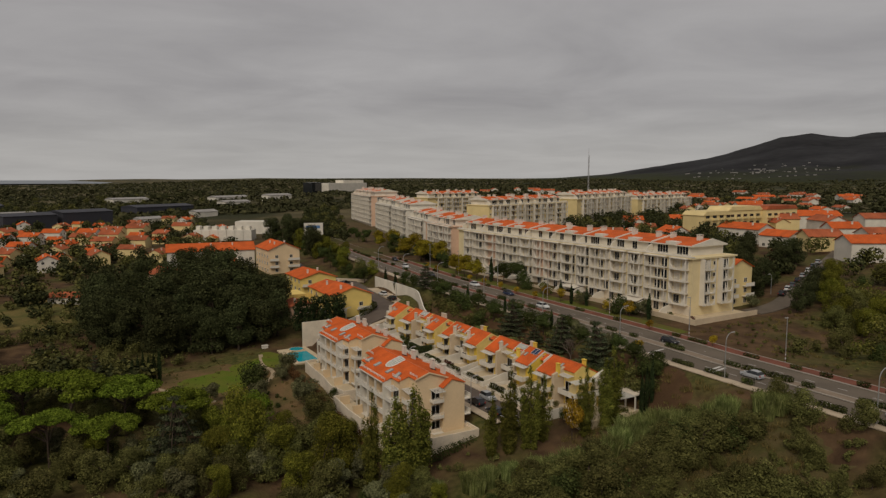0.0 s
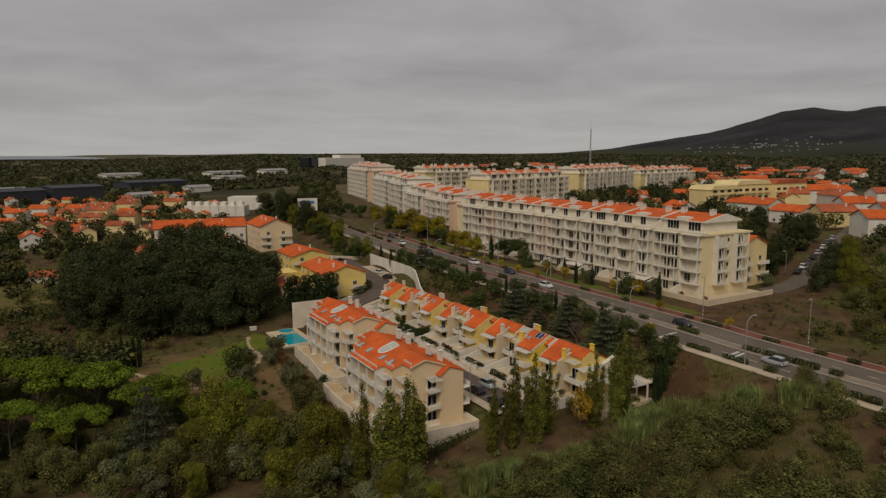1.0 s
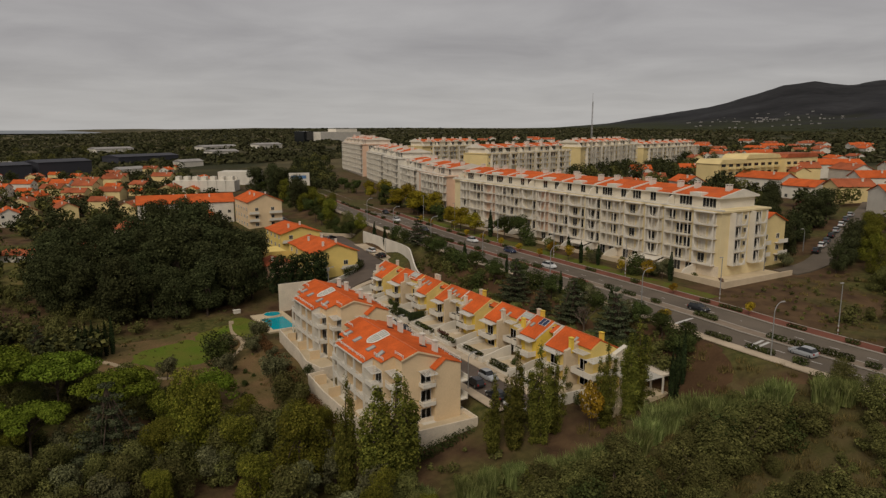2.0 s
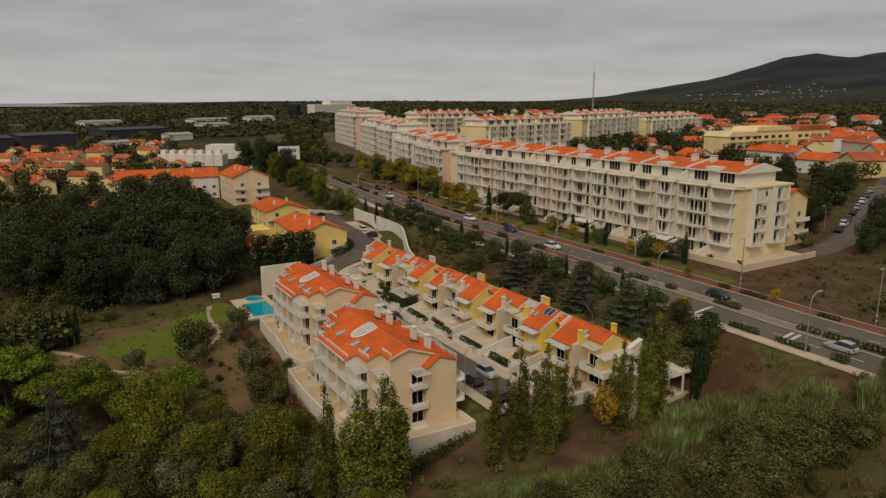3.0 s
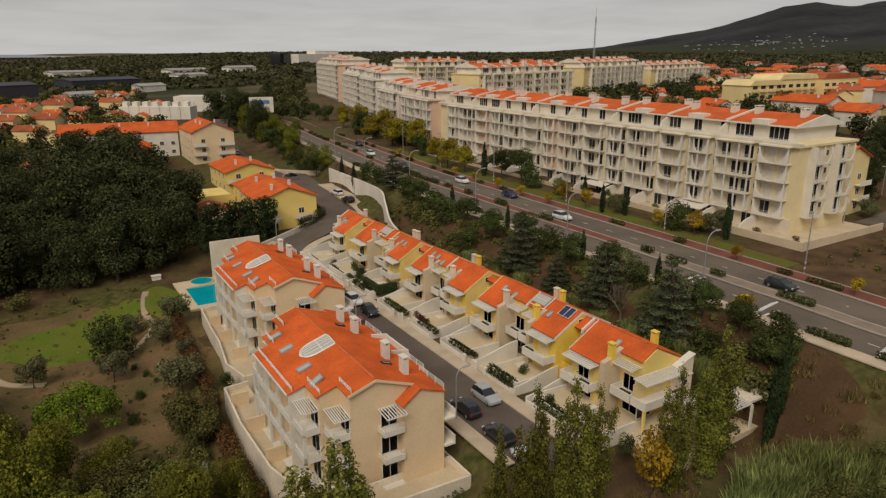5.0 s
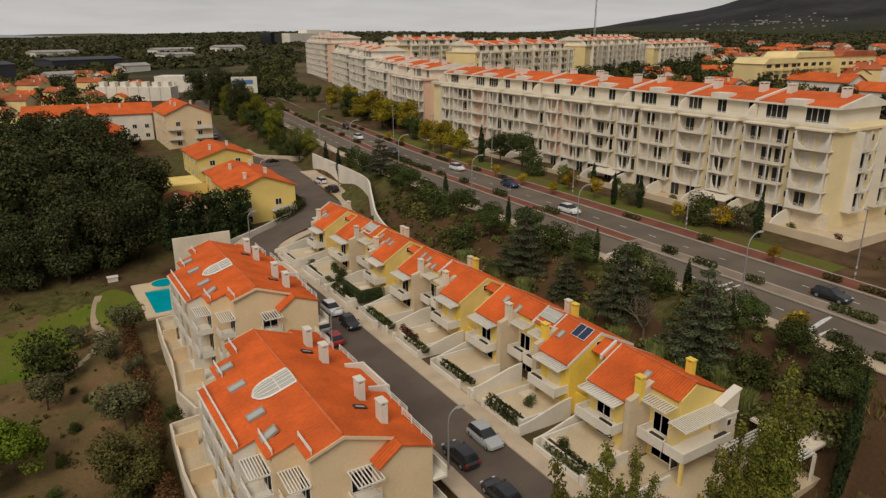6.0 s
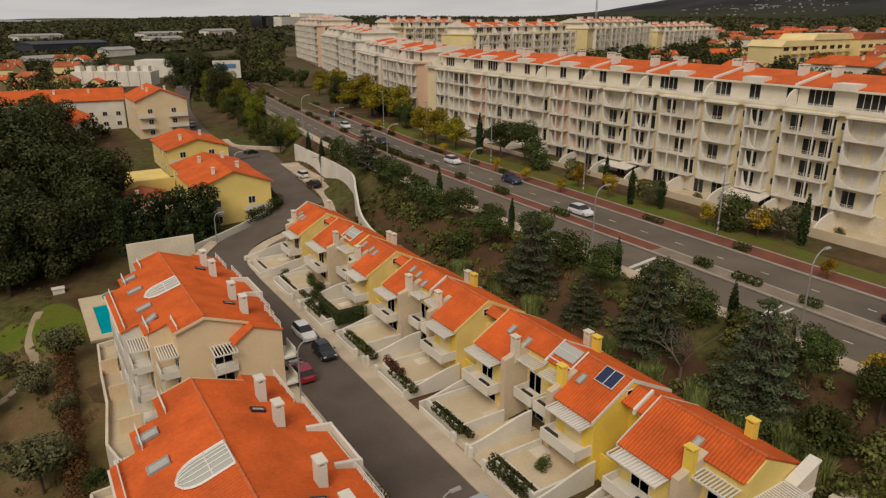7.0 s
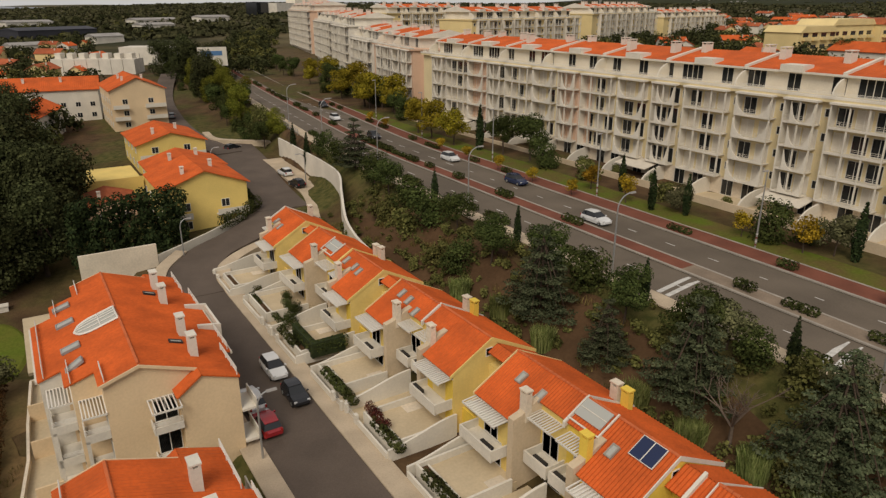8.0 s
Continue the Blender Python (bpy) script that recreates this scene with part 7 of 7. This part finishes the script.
for k in range(640):
    r, a = rn.uniform(240, 760), rn.uniform(30, 64)
    x, y = r * math.sin(radians(a)), 60 + r * math.cos(radians(a))
    if x < 225 + 0.5 * max(0, y - 240):
        continue
    FAR.append((x, y, rn.uniform(4, 8)))
for k in range(640):
    r, a = rn.uniform(200, 760), rn.uniform(-14, 15)
    x, y = 10 + r * math.sin(radians(a)), 60 + r * math.cos(radians(a))
    if x > 70 + 0.12 * (y - 250) or (4 < x < 66 and y < 250):
        continue
    FAR.append((x, y, rn.uniform(3, 8)))

for k in range(160):
    r, a = rn.uniform(600, 1000), rn.uniform(-10, 17)
    x, y = 10 + r * math.sin(radians(a)), 60 + r * math.cos(radians(a))
    if x < 95 + 0.22 * (y - 300):
        FAR.append((x, y, rn.uniform(4, 9)))
for k in range(34):
    FAR.append((rn.uniform(270, 350), rn.uniform(262, 318), rn.uniform(6, 10)))

for k in range(130):
    y = rn.uniform(350, 620)
    FAR.append((104 + 0.30 * (y - 300) + rn.uniform(-4, 26) + (y - 350) * 0.06, y, rn.uniform(3.5, 7.5)))


def far_woods():
    """Distant woodland as one mass of leaf clumps."""
    P, F = [], []
    r2 = np.random.default_rng(9)
    for k in range(9500):
        r = 620 + 1500 * r2.random() ** 1.4
        a = radians(r2.uniform(-16, 70))
        x, y = r * math.sin(a), 40 + r * math.cos(a)
        z = land(x, y)
        w, h = r2.uniform(5, 12), r2.uniform(2.5, 6)
        if a < 0.19 and r > 1900:
            continue
        for q in range(13):
            b = r2.uniform(0, 6.283)
            c = np.array((x + math.cos(b) * w * 0.6, y + math.sin(b) * w * 0.6, z + h * r2.uniform(0.25, 0.85)))
            u = np.array((math.cos(b + 1.57), math.sin(b + 1.57), 0)) * w * r2.uniform(0.12, 0.28)
            v = np.array((math.cos(b) * -0.5, math.sin(b) * -0.5, 0.8)) * h * r2.uniform(0.16, 0.34)
            i = len(P)
            P += [tuple(c - u - v), tuple(c + u - v * 0.8), tuple(c + u * 0.8 + v), tuple(c - u * 0.6 + v * 0.8)]
            F.append((i, i + 1, i + 2, i + 3))
    me = bpy.data.meshes.new("distant_woods")
    me.from_pydata(P, [], F)
    me.materials.append(leaf_mat("distant_leaves", (0.03, 0.034, 0.015), (0.10, 0.098, 0.045)))
    tagged(new("distant_woods", me), "dark distant woodland", "woods", kind="stuff")


far_woods()


def strewn(name, spots, per, size, material, label, category):
    """Plants too far off to pick apart, as one mass of leaf clumps over (x, y, height)."""
    bl = []
    for x, y, h in spots:
        z = land(x, y)
        for k in range(4):
            bl.append((x + rn.uniform(-.3, .3) * h, y + rn.uniform(-.3, .3) * h, z + h * rn.uniform(0.35, 0.75), h * 0.36, h * 0.36, h * 0.34))
    me = leaf_cloud(name, bl, per * len(spots), size, material)
    tagged(new(name, me), label, category, kind="stuff")


strewn("town_trees", [p for i, p in enumerate(FAR) if i % 3], 150, 0.95, L_DARK, "dark trees between the houses of the town", "trees")
strewn("town_shrubs", [p for i, p in enumerate(FAR) if not i % 3], 150, 0.9, L_SCRUB, "dull green trees and shrubs between the houses", "trees")


for k in range(150):
    TUFTS.append((rn.uniform(130, 176), rn.uniform(60, 108), 0, rn.uniform(0.4, 1.0)))
TUFTS = [(x, y, land(x, y), q) for x, y, _, q in TUFTS]
BANK = []
for k in range(120):
    x, y = rn.uniform(140, 240), rn.uniform(52, 108)
    if y < 100 + (x - 185) * 0.3 and math.hypot(x - 152, y - 96) > 12 and y > 60 - (x - 140) * 0.1:
        BANK.append((x, y, rn.uniform(3.5, 7.5)))
strewn("bank_thicket", BANK, 420, 0.42, leaf_mat("thicket_leaves", (0.05, 0.056, 0.012), (0.16, 0.145, 0.035)), "dense olive green thicket beyond the avenue", "thicket")
UNDER = []
for k in range(330):
    UNDER.append((rn.uniform(95.0, 105.2), rn.uniform(96, 184), rn.uniform(0.4, 1.5)))
for k in range(420):
    x, y = rn.uniform(62, 105), rn.uniform(48, 92)
    if noise.noise(Vector((x * 0.09, y * 0.09, 1.7))) > 0.16:
        UNDER.append((x, y, rn.uniform(0.5, 1.6)))
for k in range(120):
    UNDER.append((rn.uniform(64, 88), rn.uniform(50, 61), rn.uniform(2.0, 4.5)))
for k in range(380):
    x, y = rn.uniform(-30, 62), rn.uniform(70, 128)
    if not (x > 50 and y > 96):
        UNDER.append((x, y, rn.uniform(0.5, 2.0)))
for k in range(150):
    UNDER.append((rn.uniform(129, 178), rn.uniform(56, 108), rn.uniform(0.3, 1.1)))
for k in range(260):
    UNDER.append((rn.uniform(18, 50), rn.uniform(116, 192), rn.uniform(0.2, 0.6)))
THICK = []
while len(THICK) < 430:
    x, y = rn.uniform(-62, 40), rn.uniform(160, 232)
    if (x > 16 and y < 186) or (x > 22 and y > 190) or math.hypot(x + 10, y - 208) < 9:
        continue
    THICK.append((x, y, rn.uniform(1.6, 4.2)))
strewn("garden_scrub", THICK, 190, 0.36, L_SCRUB, "dense dull green scrub beside the dark grove", "scrub")
strewn("undergrowth", UNDER, 130, 0.26, L_SCRUB, "low dull green undergrowth on rough ground", "undergrowth")


def tuft_field():
    P, F = [], []
    r2 = np.random.default_rng(12)
    for x, y, z, s in TUFTS:
        for k in range(70):
            a, q, t = r2.uniform(0, 6.283), 0.9 * s * math.sqrt(r2.random()), r2.uniform(0, 6.283)
            px_, py_ = x + q * math.cos(a), y + q * math.sin(a)
            w, h = 0.05 * s, s * r2.uniform(0.3, 0.8)
            i = len(P)
            P += [(px_ - w * math.cos(t), py_ - w * math.sin(t), z - 0.1), (px_ + w * math.cos(t), py_ + w * math.sin(t), z - 0.1), (px_ + r2.normal() * 0.2 * s, py_ + r2.normal() * 0.2 * s, z + h)]
            F.append((i, i + 1, i + 2))
    me = bpy.data.meshes.new("dry_grass")
    me.from_pydata(P, [], F)
    me.materials.append(leaf_mat("dry_grass_blades", (0.10, 0.085, 0.025), (0.26, 0.20, 0.075)))
    tagged(new("dry_grass", me), "tufts of dry yellow grass on the rough ground", "grass", kind="stuff")


tuft_field()

# ---------------------------------------------------------------- hedges, lamps, markings, cars
def hedge_mesh(l, w, h, material=L_HEDGE):
    bl = []
    n = max(2, int(l / 0.7))
    for k in range(n):
        bl.append((0, -l / 2 + l * (k + 0.5) / n, h * 0.5, w * 0.5, l / n * 0.62, h * 0.55))
    return leaf_cloud("leaves", bl, int(140 * l), 0.24, material, shell=(0.8, 1.08))


HEDGE_TALL = hedge_mesh(5.4, 1.5, 2.2)
HEDGES = [hedge_mesh(3.4, 1.3, 1.0), hedge_mesh(2.2, 1.4, 1.1), hedge_mesh(5.0, 1.3, 1.0)]


def hedge(x, y, n, turn=0.0, z=None, s=1.0):
    ob = new("hedge", HEDGES[n])
    ob.matrix_basis = pose(x, y, (road_z(y) + 0.1) if z is None else z, 0, 0, turn) @ Matrix.Diagonal((s, 1, s, 1))
    return tagged(ob, "low clipped dark green hedge along the avenue", "hedge", "hedges along the avenue")


r3 = random.Random(31)
y = 40.0
while y < 330:
    if r3.random() < 0.62:
        hedge(116.2 + bend(y), y, r3.randrange(3), s=r3.uniform(0.8, 1.1))
    y += r3.uniform(4.5, 9)
y = 42.0
while y < 300:
    if r3.random() < 0.6:
        hedge(125.2 + bend(y), y, r3.randrange(3), s=r3.uniform(0.7, 1.0))
    y += r3.uniform(5, 10)
y = 44.0
while y < 230:
    if r3.random() < 0.5:
        hedge(108.4 + bend(y), y, r3.randrange(3), s=r3.uniform(0.8, 1.1))
    y += r3.uniform(5, 9)
for y in range(60, 240, 9):
    if r3.random() < 0.5:
        plant("autumn", 124.9 + bend(y), y, 0.55, z=road_z(y))

for name, x, a in (("lane_marking_south", 111.6, 0), ("lane_marking_north", 120.8, 2.5)):
    bm = bmesh.new()
    y = 20.0 + a
    while y < 330:
        b = bend(y)
        z = road_z(y)
        box(bm, x + b - 0.07, x + b + 0.07, y, y + 2.4, z - 0.05, z + 0.012)
        y += 6.0
    solid(name, bm, M_LINE, "white dashed lane marking", "road marking", kind="structure")
for yb in (83.5, 98.0, 110.5, 127.0):
    bm = bmesh.new()
    for k in range(2):
        y = yb + k * 1.1
        z = road_z(y)
        prism(bm, [(108.6, y), (114.4, y + 0.9), (114.4, y + 1.45), (108.6, y + 0.55)], "z", z - 0.05, z + 0.014)
    solid("crossing_marking", bm, M_LINE, "white painted bars across the carriageway", "road marking", kind="structure")


def street_lamp(m, h, arm, label, group, banded=False):
    root = thing("street_lamp", m, label, "street lamp", group)
    bm = bmesh.new()
    tube(bm, (0, 0, -0.5), (0, 0, h * 0.82), 0.11, 0.075, 8)
    pts = [Vector((arm * (1 - math.cos(q * 0.26)), 0, h * 0.82 + h * 0.18 * math.sin(q * 0.26))) for q in range(7)]
    if arm:
        for a, b in zip(pts, pts[1:]):
            tube(bm, a, b, 0.07, 0.06, 6)
    else:
        tube(bm, (0, 0, h * 0.82), (0, 0, h), 0.075, 0.06, 8)
    part("pole", bm, M_STEEL, root)
    e = pts[-1] if arm else Vector((0, 0, h))
    bm = bmesh.new()
    prism(bm, [(-0.16, -0.06), (0.16, -0.06), (0.1, 0.08), (-0.1, 0.08)], "x", e.x - 0.1, e.x + 0.75)
    for v in bm.verts:
        v.co.z += e.z
    part("lamp_head", bm, M_GREY, root)
    if banded:
        for k in range(4):
            bm = bmesh.new()
            tube(bm, (0, 0, 0.3 + k * 0.42), (0, 0, 0.51 + k * 0.42), 0.125, 0.122, 8)
            part("band", bm, M_LINE if k % 2 else M_REDPATH, root)
    return root


lamp = None
for y in (26, 53, 80, 107, 134, 161, 188, 215, 242):
    m = pose(107.9 + bend(y), y, road_z(y) + 0.1)
    lamp = copy_thing(lamp, m) if lamp else street_lamp(m, 8.6, 1.6, "grey street lamp with a curved arm beside the avenue", "lamps of the avenue")
lamp = None
for y in (29, 55, 81, 105, 131, 157, 183, 209, 235):
    m = pose(128.1 + bend(y), y, road_z(y) + 0.1, 0, 0, 180)
    lamp = copy_thing(lamp, m) if lamp else street_lamp(m, 9.2, 0, "tall grey lamp post with red and white bands", "posts of the cycle path", True)
lamp = None
for x, y, turn in ((69.5, 134.0, 0), (69.5, 108.0, 0), (74.4, 183.6, 0), (101.0, 204, 180), (88.0, 219, 0), (160, 117, 90), (187, 124, 180)):
    m = pose(x, y, land(x, y), 0, 0, turn)
    lamp = copy_thing(lamp, m) if lamp else street_lamp(m, 6.2, 0.9, "slim grey street lamp in the side street", "lamps of the side streets")


def wheel_mesh():
    bm = bmesh.new()
    tube(bm, (-0.1, 0, 0), (0.1, 0, 0), 0.32, 0.32, 14)
    return as_mesh(bm, "wheel", mat("tyre_rubber", (0.02, 0.02, 0.02), 0.85))


def rim_mesh():
    bm = bmesh.new()
    tube(bm, (-0.115, 0, 0), (0.115, 0, 0), 0.19, 0.19, 10)
    return as_mesh(bm, "rim", M_STEEL)


WHEEL, RIM = wheel_mesh(), rim_mesh()
M_REDLAMP = mat("red_lamp_glass", (0.35, 0.02, 0.015), 0.3)
M_CLEARLAMP = mat("headlight_glass", (0.55, 0.55, 0.55), 0.15)
PAINT = {"white": (0.66, 0.66, 0.65), "silver": (0.36, 0.37, 0.38), "black": (0.018, 0.019, 0.022), "dark blue": (0.02, 0.03, 0.07), "red": (0.30, 0.02, 0.025), "grey": (0.10, 0.11, 0.12)}
PAINTS = {k: mat(f"{k}_car_paint", v, 0.25, 0.95, 0.5, 5, 0.0, spec=0.6) for k, v in PAINT.items()}
CARS = {}


def loft(bm, rows):
    """A skin through rows of equal numbers of points, closed at both ends."""
    R = [[bm.verts.new(p) for p in row] for row in rows]
    n = len(R[0])
    for a, b in zip(R, R[1:]):
        for i in range(n):
            bm.faces.new((a[i], a[(i + 1) % n], b[(i + 1) % n], b[i]))
    bm.faces.new(R[0])
    bm.faces.new(R[-1][::-1])
    return bm


def car(colour, x, y, z, turn, l=4.2, tall=1.48, where="parked along the street"):
    m = pose(x, y, z, 0, 0, turn)
    key = (colour, l, where)
    if key in CARS:
        return copy_thing(CARS[key], m)
    root = thing("car", m, f"{colour} hatchback car {where}", "car", "cars")
    CARS[key] = root
    h = l / 2
    sect = lambda yy, w, z0, z1: [(-w, yy, z0), (-w * 1.03, yy, (z0 + z1) / 2), (-w * 0.92, yy, z1), (w * 0.92, yy, z1), (w * 1.03, yy, (z0 + z1) / 2), (w, yy, z0)]
    bm = loft(bmesh.new(), [sect(-h, 0.70, 0.35, 0.72), sect(-h + 0.15, 0.82, 0.25, 0.90), sect(-h * 0.35, 0.86, 0.22, 0.96), sect(h * 0.4, 0.86, 0.22, 0.94), sect(h * 0.8, 0.83, 0.24, 0.80), sect(h, 0.66, 0.34, 0.62)])
    body = part("body", bm, PAINTS[colour], root)
    cab = lambda yy, w, z0, z1, yt: [(-w, yy, z0), (-w * 0.80, yt, z1), (w * 0.80, yt, z1), (w, yy, z0)]
    bm = loft(bmesh.new(), [cab(-h * 0.90, 0.79, 0.88, tall - 0.12, -h * 0.78), cab(-h * 0.5, 0.82, 0.92, tall - 0.01, -h * 0.5), cab(0.0, 0.82, 0.92, tall, -h * 0.02), cab(h * 0.46, 0.79, 0.88, tall - 0.10, h * 0.10)])
    part("glazing", bm, M_GLASS, root)
    bm = loft(bmesh.new(), [[(-0.60, -h * 0.74, tall - 0.10), (-0.60, -h * 0.74, tall - 0.04), (0.60, -h * 0.74, tall - 0.04), (0.60, -h * 0.74, tall - 0.10)], [(-0.65, -h * 0.3, tall - 0.03), (-0.65, -h * 0.3, tall + 0.03), (0.65, -h * 0.3, tall + 0.03), (0.65, -h * 0.3, tall - 0.03)], [(-0.62, h * 0.06, tall - 0.06), (-0.62, h * 0.06, tall), (0.62, h * 0.06, tall), (0.62, h * 0.06, tall - 0.06)]])
    part("roof", bm, PAINTS[colour], root)
    for sx in (-1, 1):
        part("headlight", boxes((sx * 0.62 - 0.14, sx * 0.62 + 0.14, h - 0.22, h - 0.06, 0.58, 0.72)), M_CLEARLAMP, body)
        part("tail_light", boxes((sx * 0.68 - 0.1, sx * 0.68 + 0.1, -h - 0.02, -h + 0.14, 0.62, 0.88)), M_REDLAMP, body)
        part("mirror", boxes((sx * 0.95 - 0.09, sx * 0.95 + 0.09, h * 0.33, h * 0.41, 0.92, 1.06)), PAINTS[colour], body)
        for sy in (-0.62, 0.62):
            w = share("wheel", WHEEL, root, pose(sx * 0.76, sy * h, 0.32))
            share("rim", RIM, w, Matrix.Identity(4))
    return root


SZ = 0.30
for colour, x, y, turn, l in (("white", 74.9, 147.0, 180, 4.4), ("black", 75.0, 141.2, 180, 3.8), ("red", 71.2, 138.0, 0, 3.9), ("white", 71.2, 142.4, 0, 4.3), ("silver", 74.9, 110.0, 180, 4.2), ("black", 71.3, 108.8, 0, 4.3), ("black", 71.2, 102.4, 0, 4.2), ("white", 71.2, 97.4, 0, 4.2)):
    car(colour, x, y, SZ, turn, l)
for colour, x, y, turn in (("white", 100.4, 213.5, 4), ("black", 99.2, 204.0, 8), ("black", 98.6, 243.0, -60)):
    car(colour, x, y, 3.6, turn, 4.2)
car("silver", 94.6, 287, max(5.25, land(94.6, 287) + 0.15) + 0.14, -10, 4.3)
for colour, x, y, turn in (("white", 119.2, 148, 180), ("black", 119.4, 103, 180), ("silver", 113.2, 78.0, 0), ("white", 122.4, 188, 180), ("black", 119.0, 214, 180), ("silver", 113.4, 52, 0), ("dark blue", 122.5, 169, 180), ("white", 119.0, 240, 180), ("black", 122.6, 262, 180)):
    car(colour, x + bend(y), y, road_z(y), turn - math.degrees(math.atan((bend(y + 1) - bend(y)))), 4.3, where="on the avenue")
for k, (x, y) in enumerate(((194, 123.0), (200, 125.2), (206, 127.4), (212, 129.5), (219, 132.0), (226, 134.6), (187, 120.3), (234, 137.7))):
    car(("white", "grey", "black", "silver")[k % 4], x, y, land(x, y) + 0.3, -70, 4.2, where="parked beside the side road")

# planting in the front gardens of the row
for x, y, n, z, s in ((78.9, 130.2, 2, 1.0, 0.8), (79.4, 121.0, 2, 1.0, 0.6), (78.4, 112.2, 2, 0.9, 0.5), (78.6, 103.0, 2, 0.9, 0.6), (78.7, 138.5, 2, 1.0, .8), (78.8, 156.4, 0, 1.0, .6), (78.4, 163.6, 0, 1.0, .6)):
    hedge(x, y, n, z=z, s=s)["label"] = "small clipped hedge in a front garden"
box_hedge = thing("box_hedge", pose(80.6, 149.2, 0.9), "square clipped green hedge round a front terrace", "hedge")
part("leaves", prism(bmesh.new(), [(-1.8, -2.8), (1.9, -2.8), (1.9, -2.1), (-1.1, -2.1), (-1.1, 2.8), (-1.8, 2.8)], "z", 0, 1.65), M_HEDGE, box_hedge)
share("leaf_skin", leaf_cloud("leaf_skin", [(-1.45, -2.4 + k * 0.6, 1.0, 0.52, 0.4, 0.78) for k in range(9)] + [(-1.0 + k * 0.6, -2.45, 1.0, 0.4, 0.52, 0.78) for k in range(6)], 2600, 0.15, L_PINE, shell=(0.9, 1.06)), box_hedge, Matrix.Identity(4))
for key, x, y, s, z in (("darkbush", 79.8, 155.0, .55, 0.9), ("darkbush", 81.0, 157.4, .5, 0.9), ("bush", 79.4, 165.6, .4, 0.9), ("plum", 79.6, 133.6, .32, 1.0), ("plum", 79.4, 131.4, .32, 1.0), ("darkbush", 68.3, 117.6, .55, 0.3), ("darkbush", 68.3, 115.0, .6, 0.3), ("darkbush", 50.6, 133.0, .6, -1.6), ("bush", 82.8, 98.4, .4, 1.0), ("darkbush", 80.2, 93.2, .5, 0.9)):
    plant(key, x, y, s, z=z)

for k, (x, y, z, turn) in enumerate(((83.4, 190.2, 2.6, -58), (87.6, 193.4, 3.2, -40), (88.6, 198.4, 3.3, -8))):
    bend_hedge = thing("clipped_hedge", pose(x, y, z, 0, 0, turn), "tall clipped green hedge round the yellow house", "hedge", "hedges of the yellow house")
    share("leaves", HEDGE_TALL, bend_hedge, Matrix.Identity(4))
for x, y, s in ((79.0, 112.6, .75), (79.0, 121.8, .75), (79.1, 101.2, .7), (78.6, 140.4, .8), (78.1, 151.6, .75)):
    hedge(x, y, 2, z=1.1, s=s)["label"] = "clipped green hedge on a front terrace wall"
for x, y, z in ((79.2, 131.8, 1.1), (79.2, 134.0, 1.1), (79.6, 104.2, 1.0), (81.4, 100.4, 1.0), (82.0, 112.0, 1.0), (80.8, 159.4, 1.0), (81.6, 161.6, 1.0)):
    plant("plum" if 130 < y < 136 else "darkbush", x, y, .36, z=z)
foot_hedge = thing("clipped_hedge", pose(59.4, 98.6, -3.9, 0, 0, -78), "dense clipped dark green hedge below the cream house", "hedge")
share("leaves", hedge_mesh(12.0, 1.8, 2.0), foot_hedge, Matrix.Identity(4))
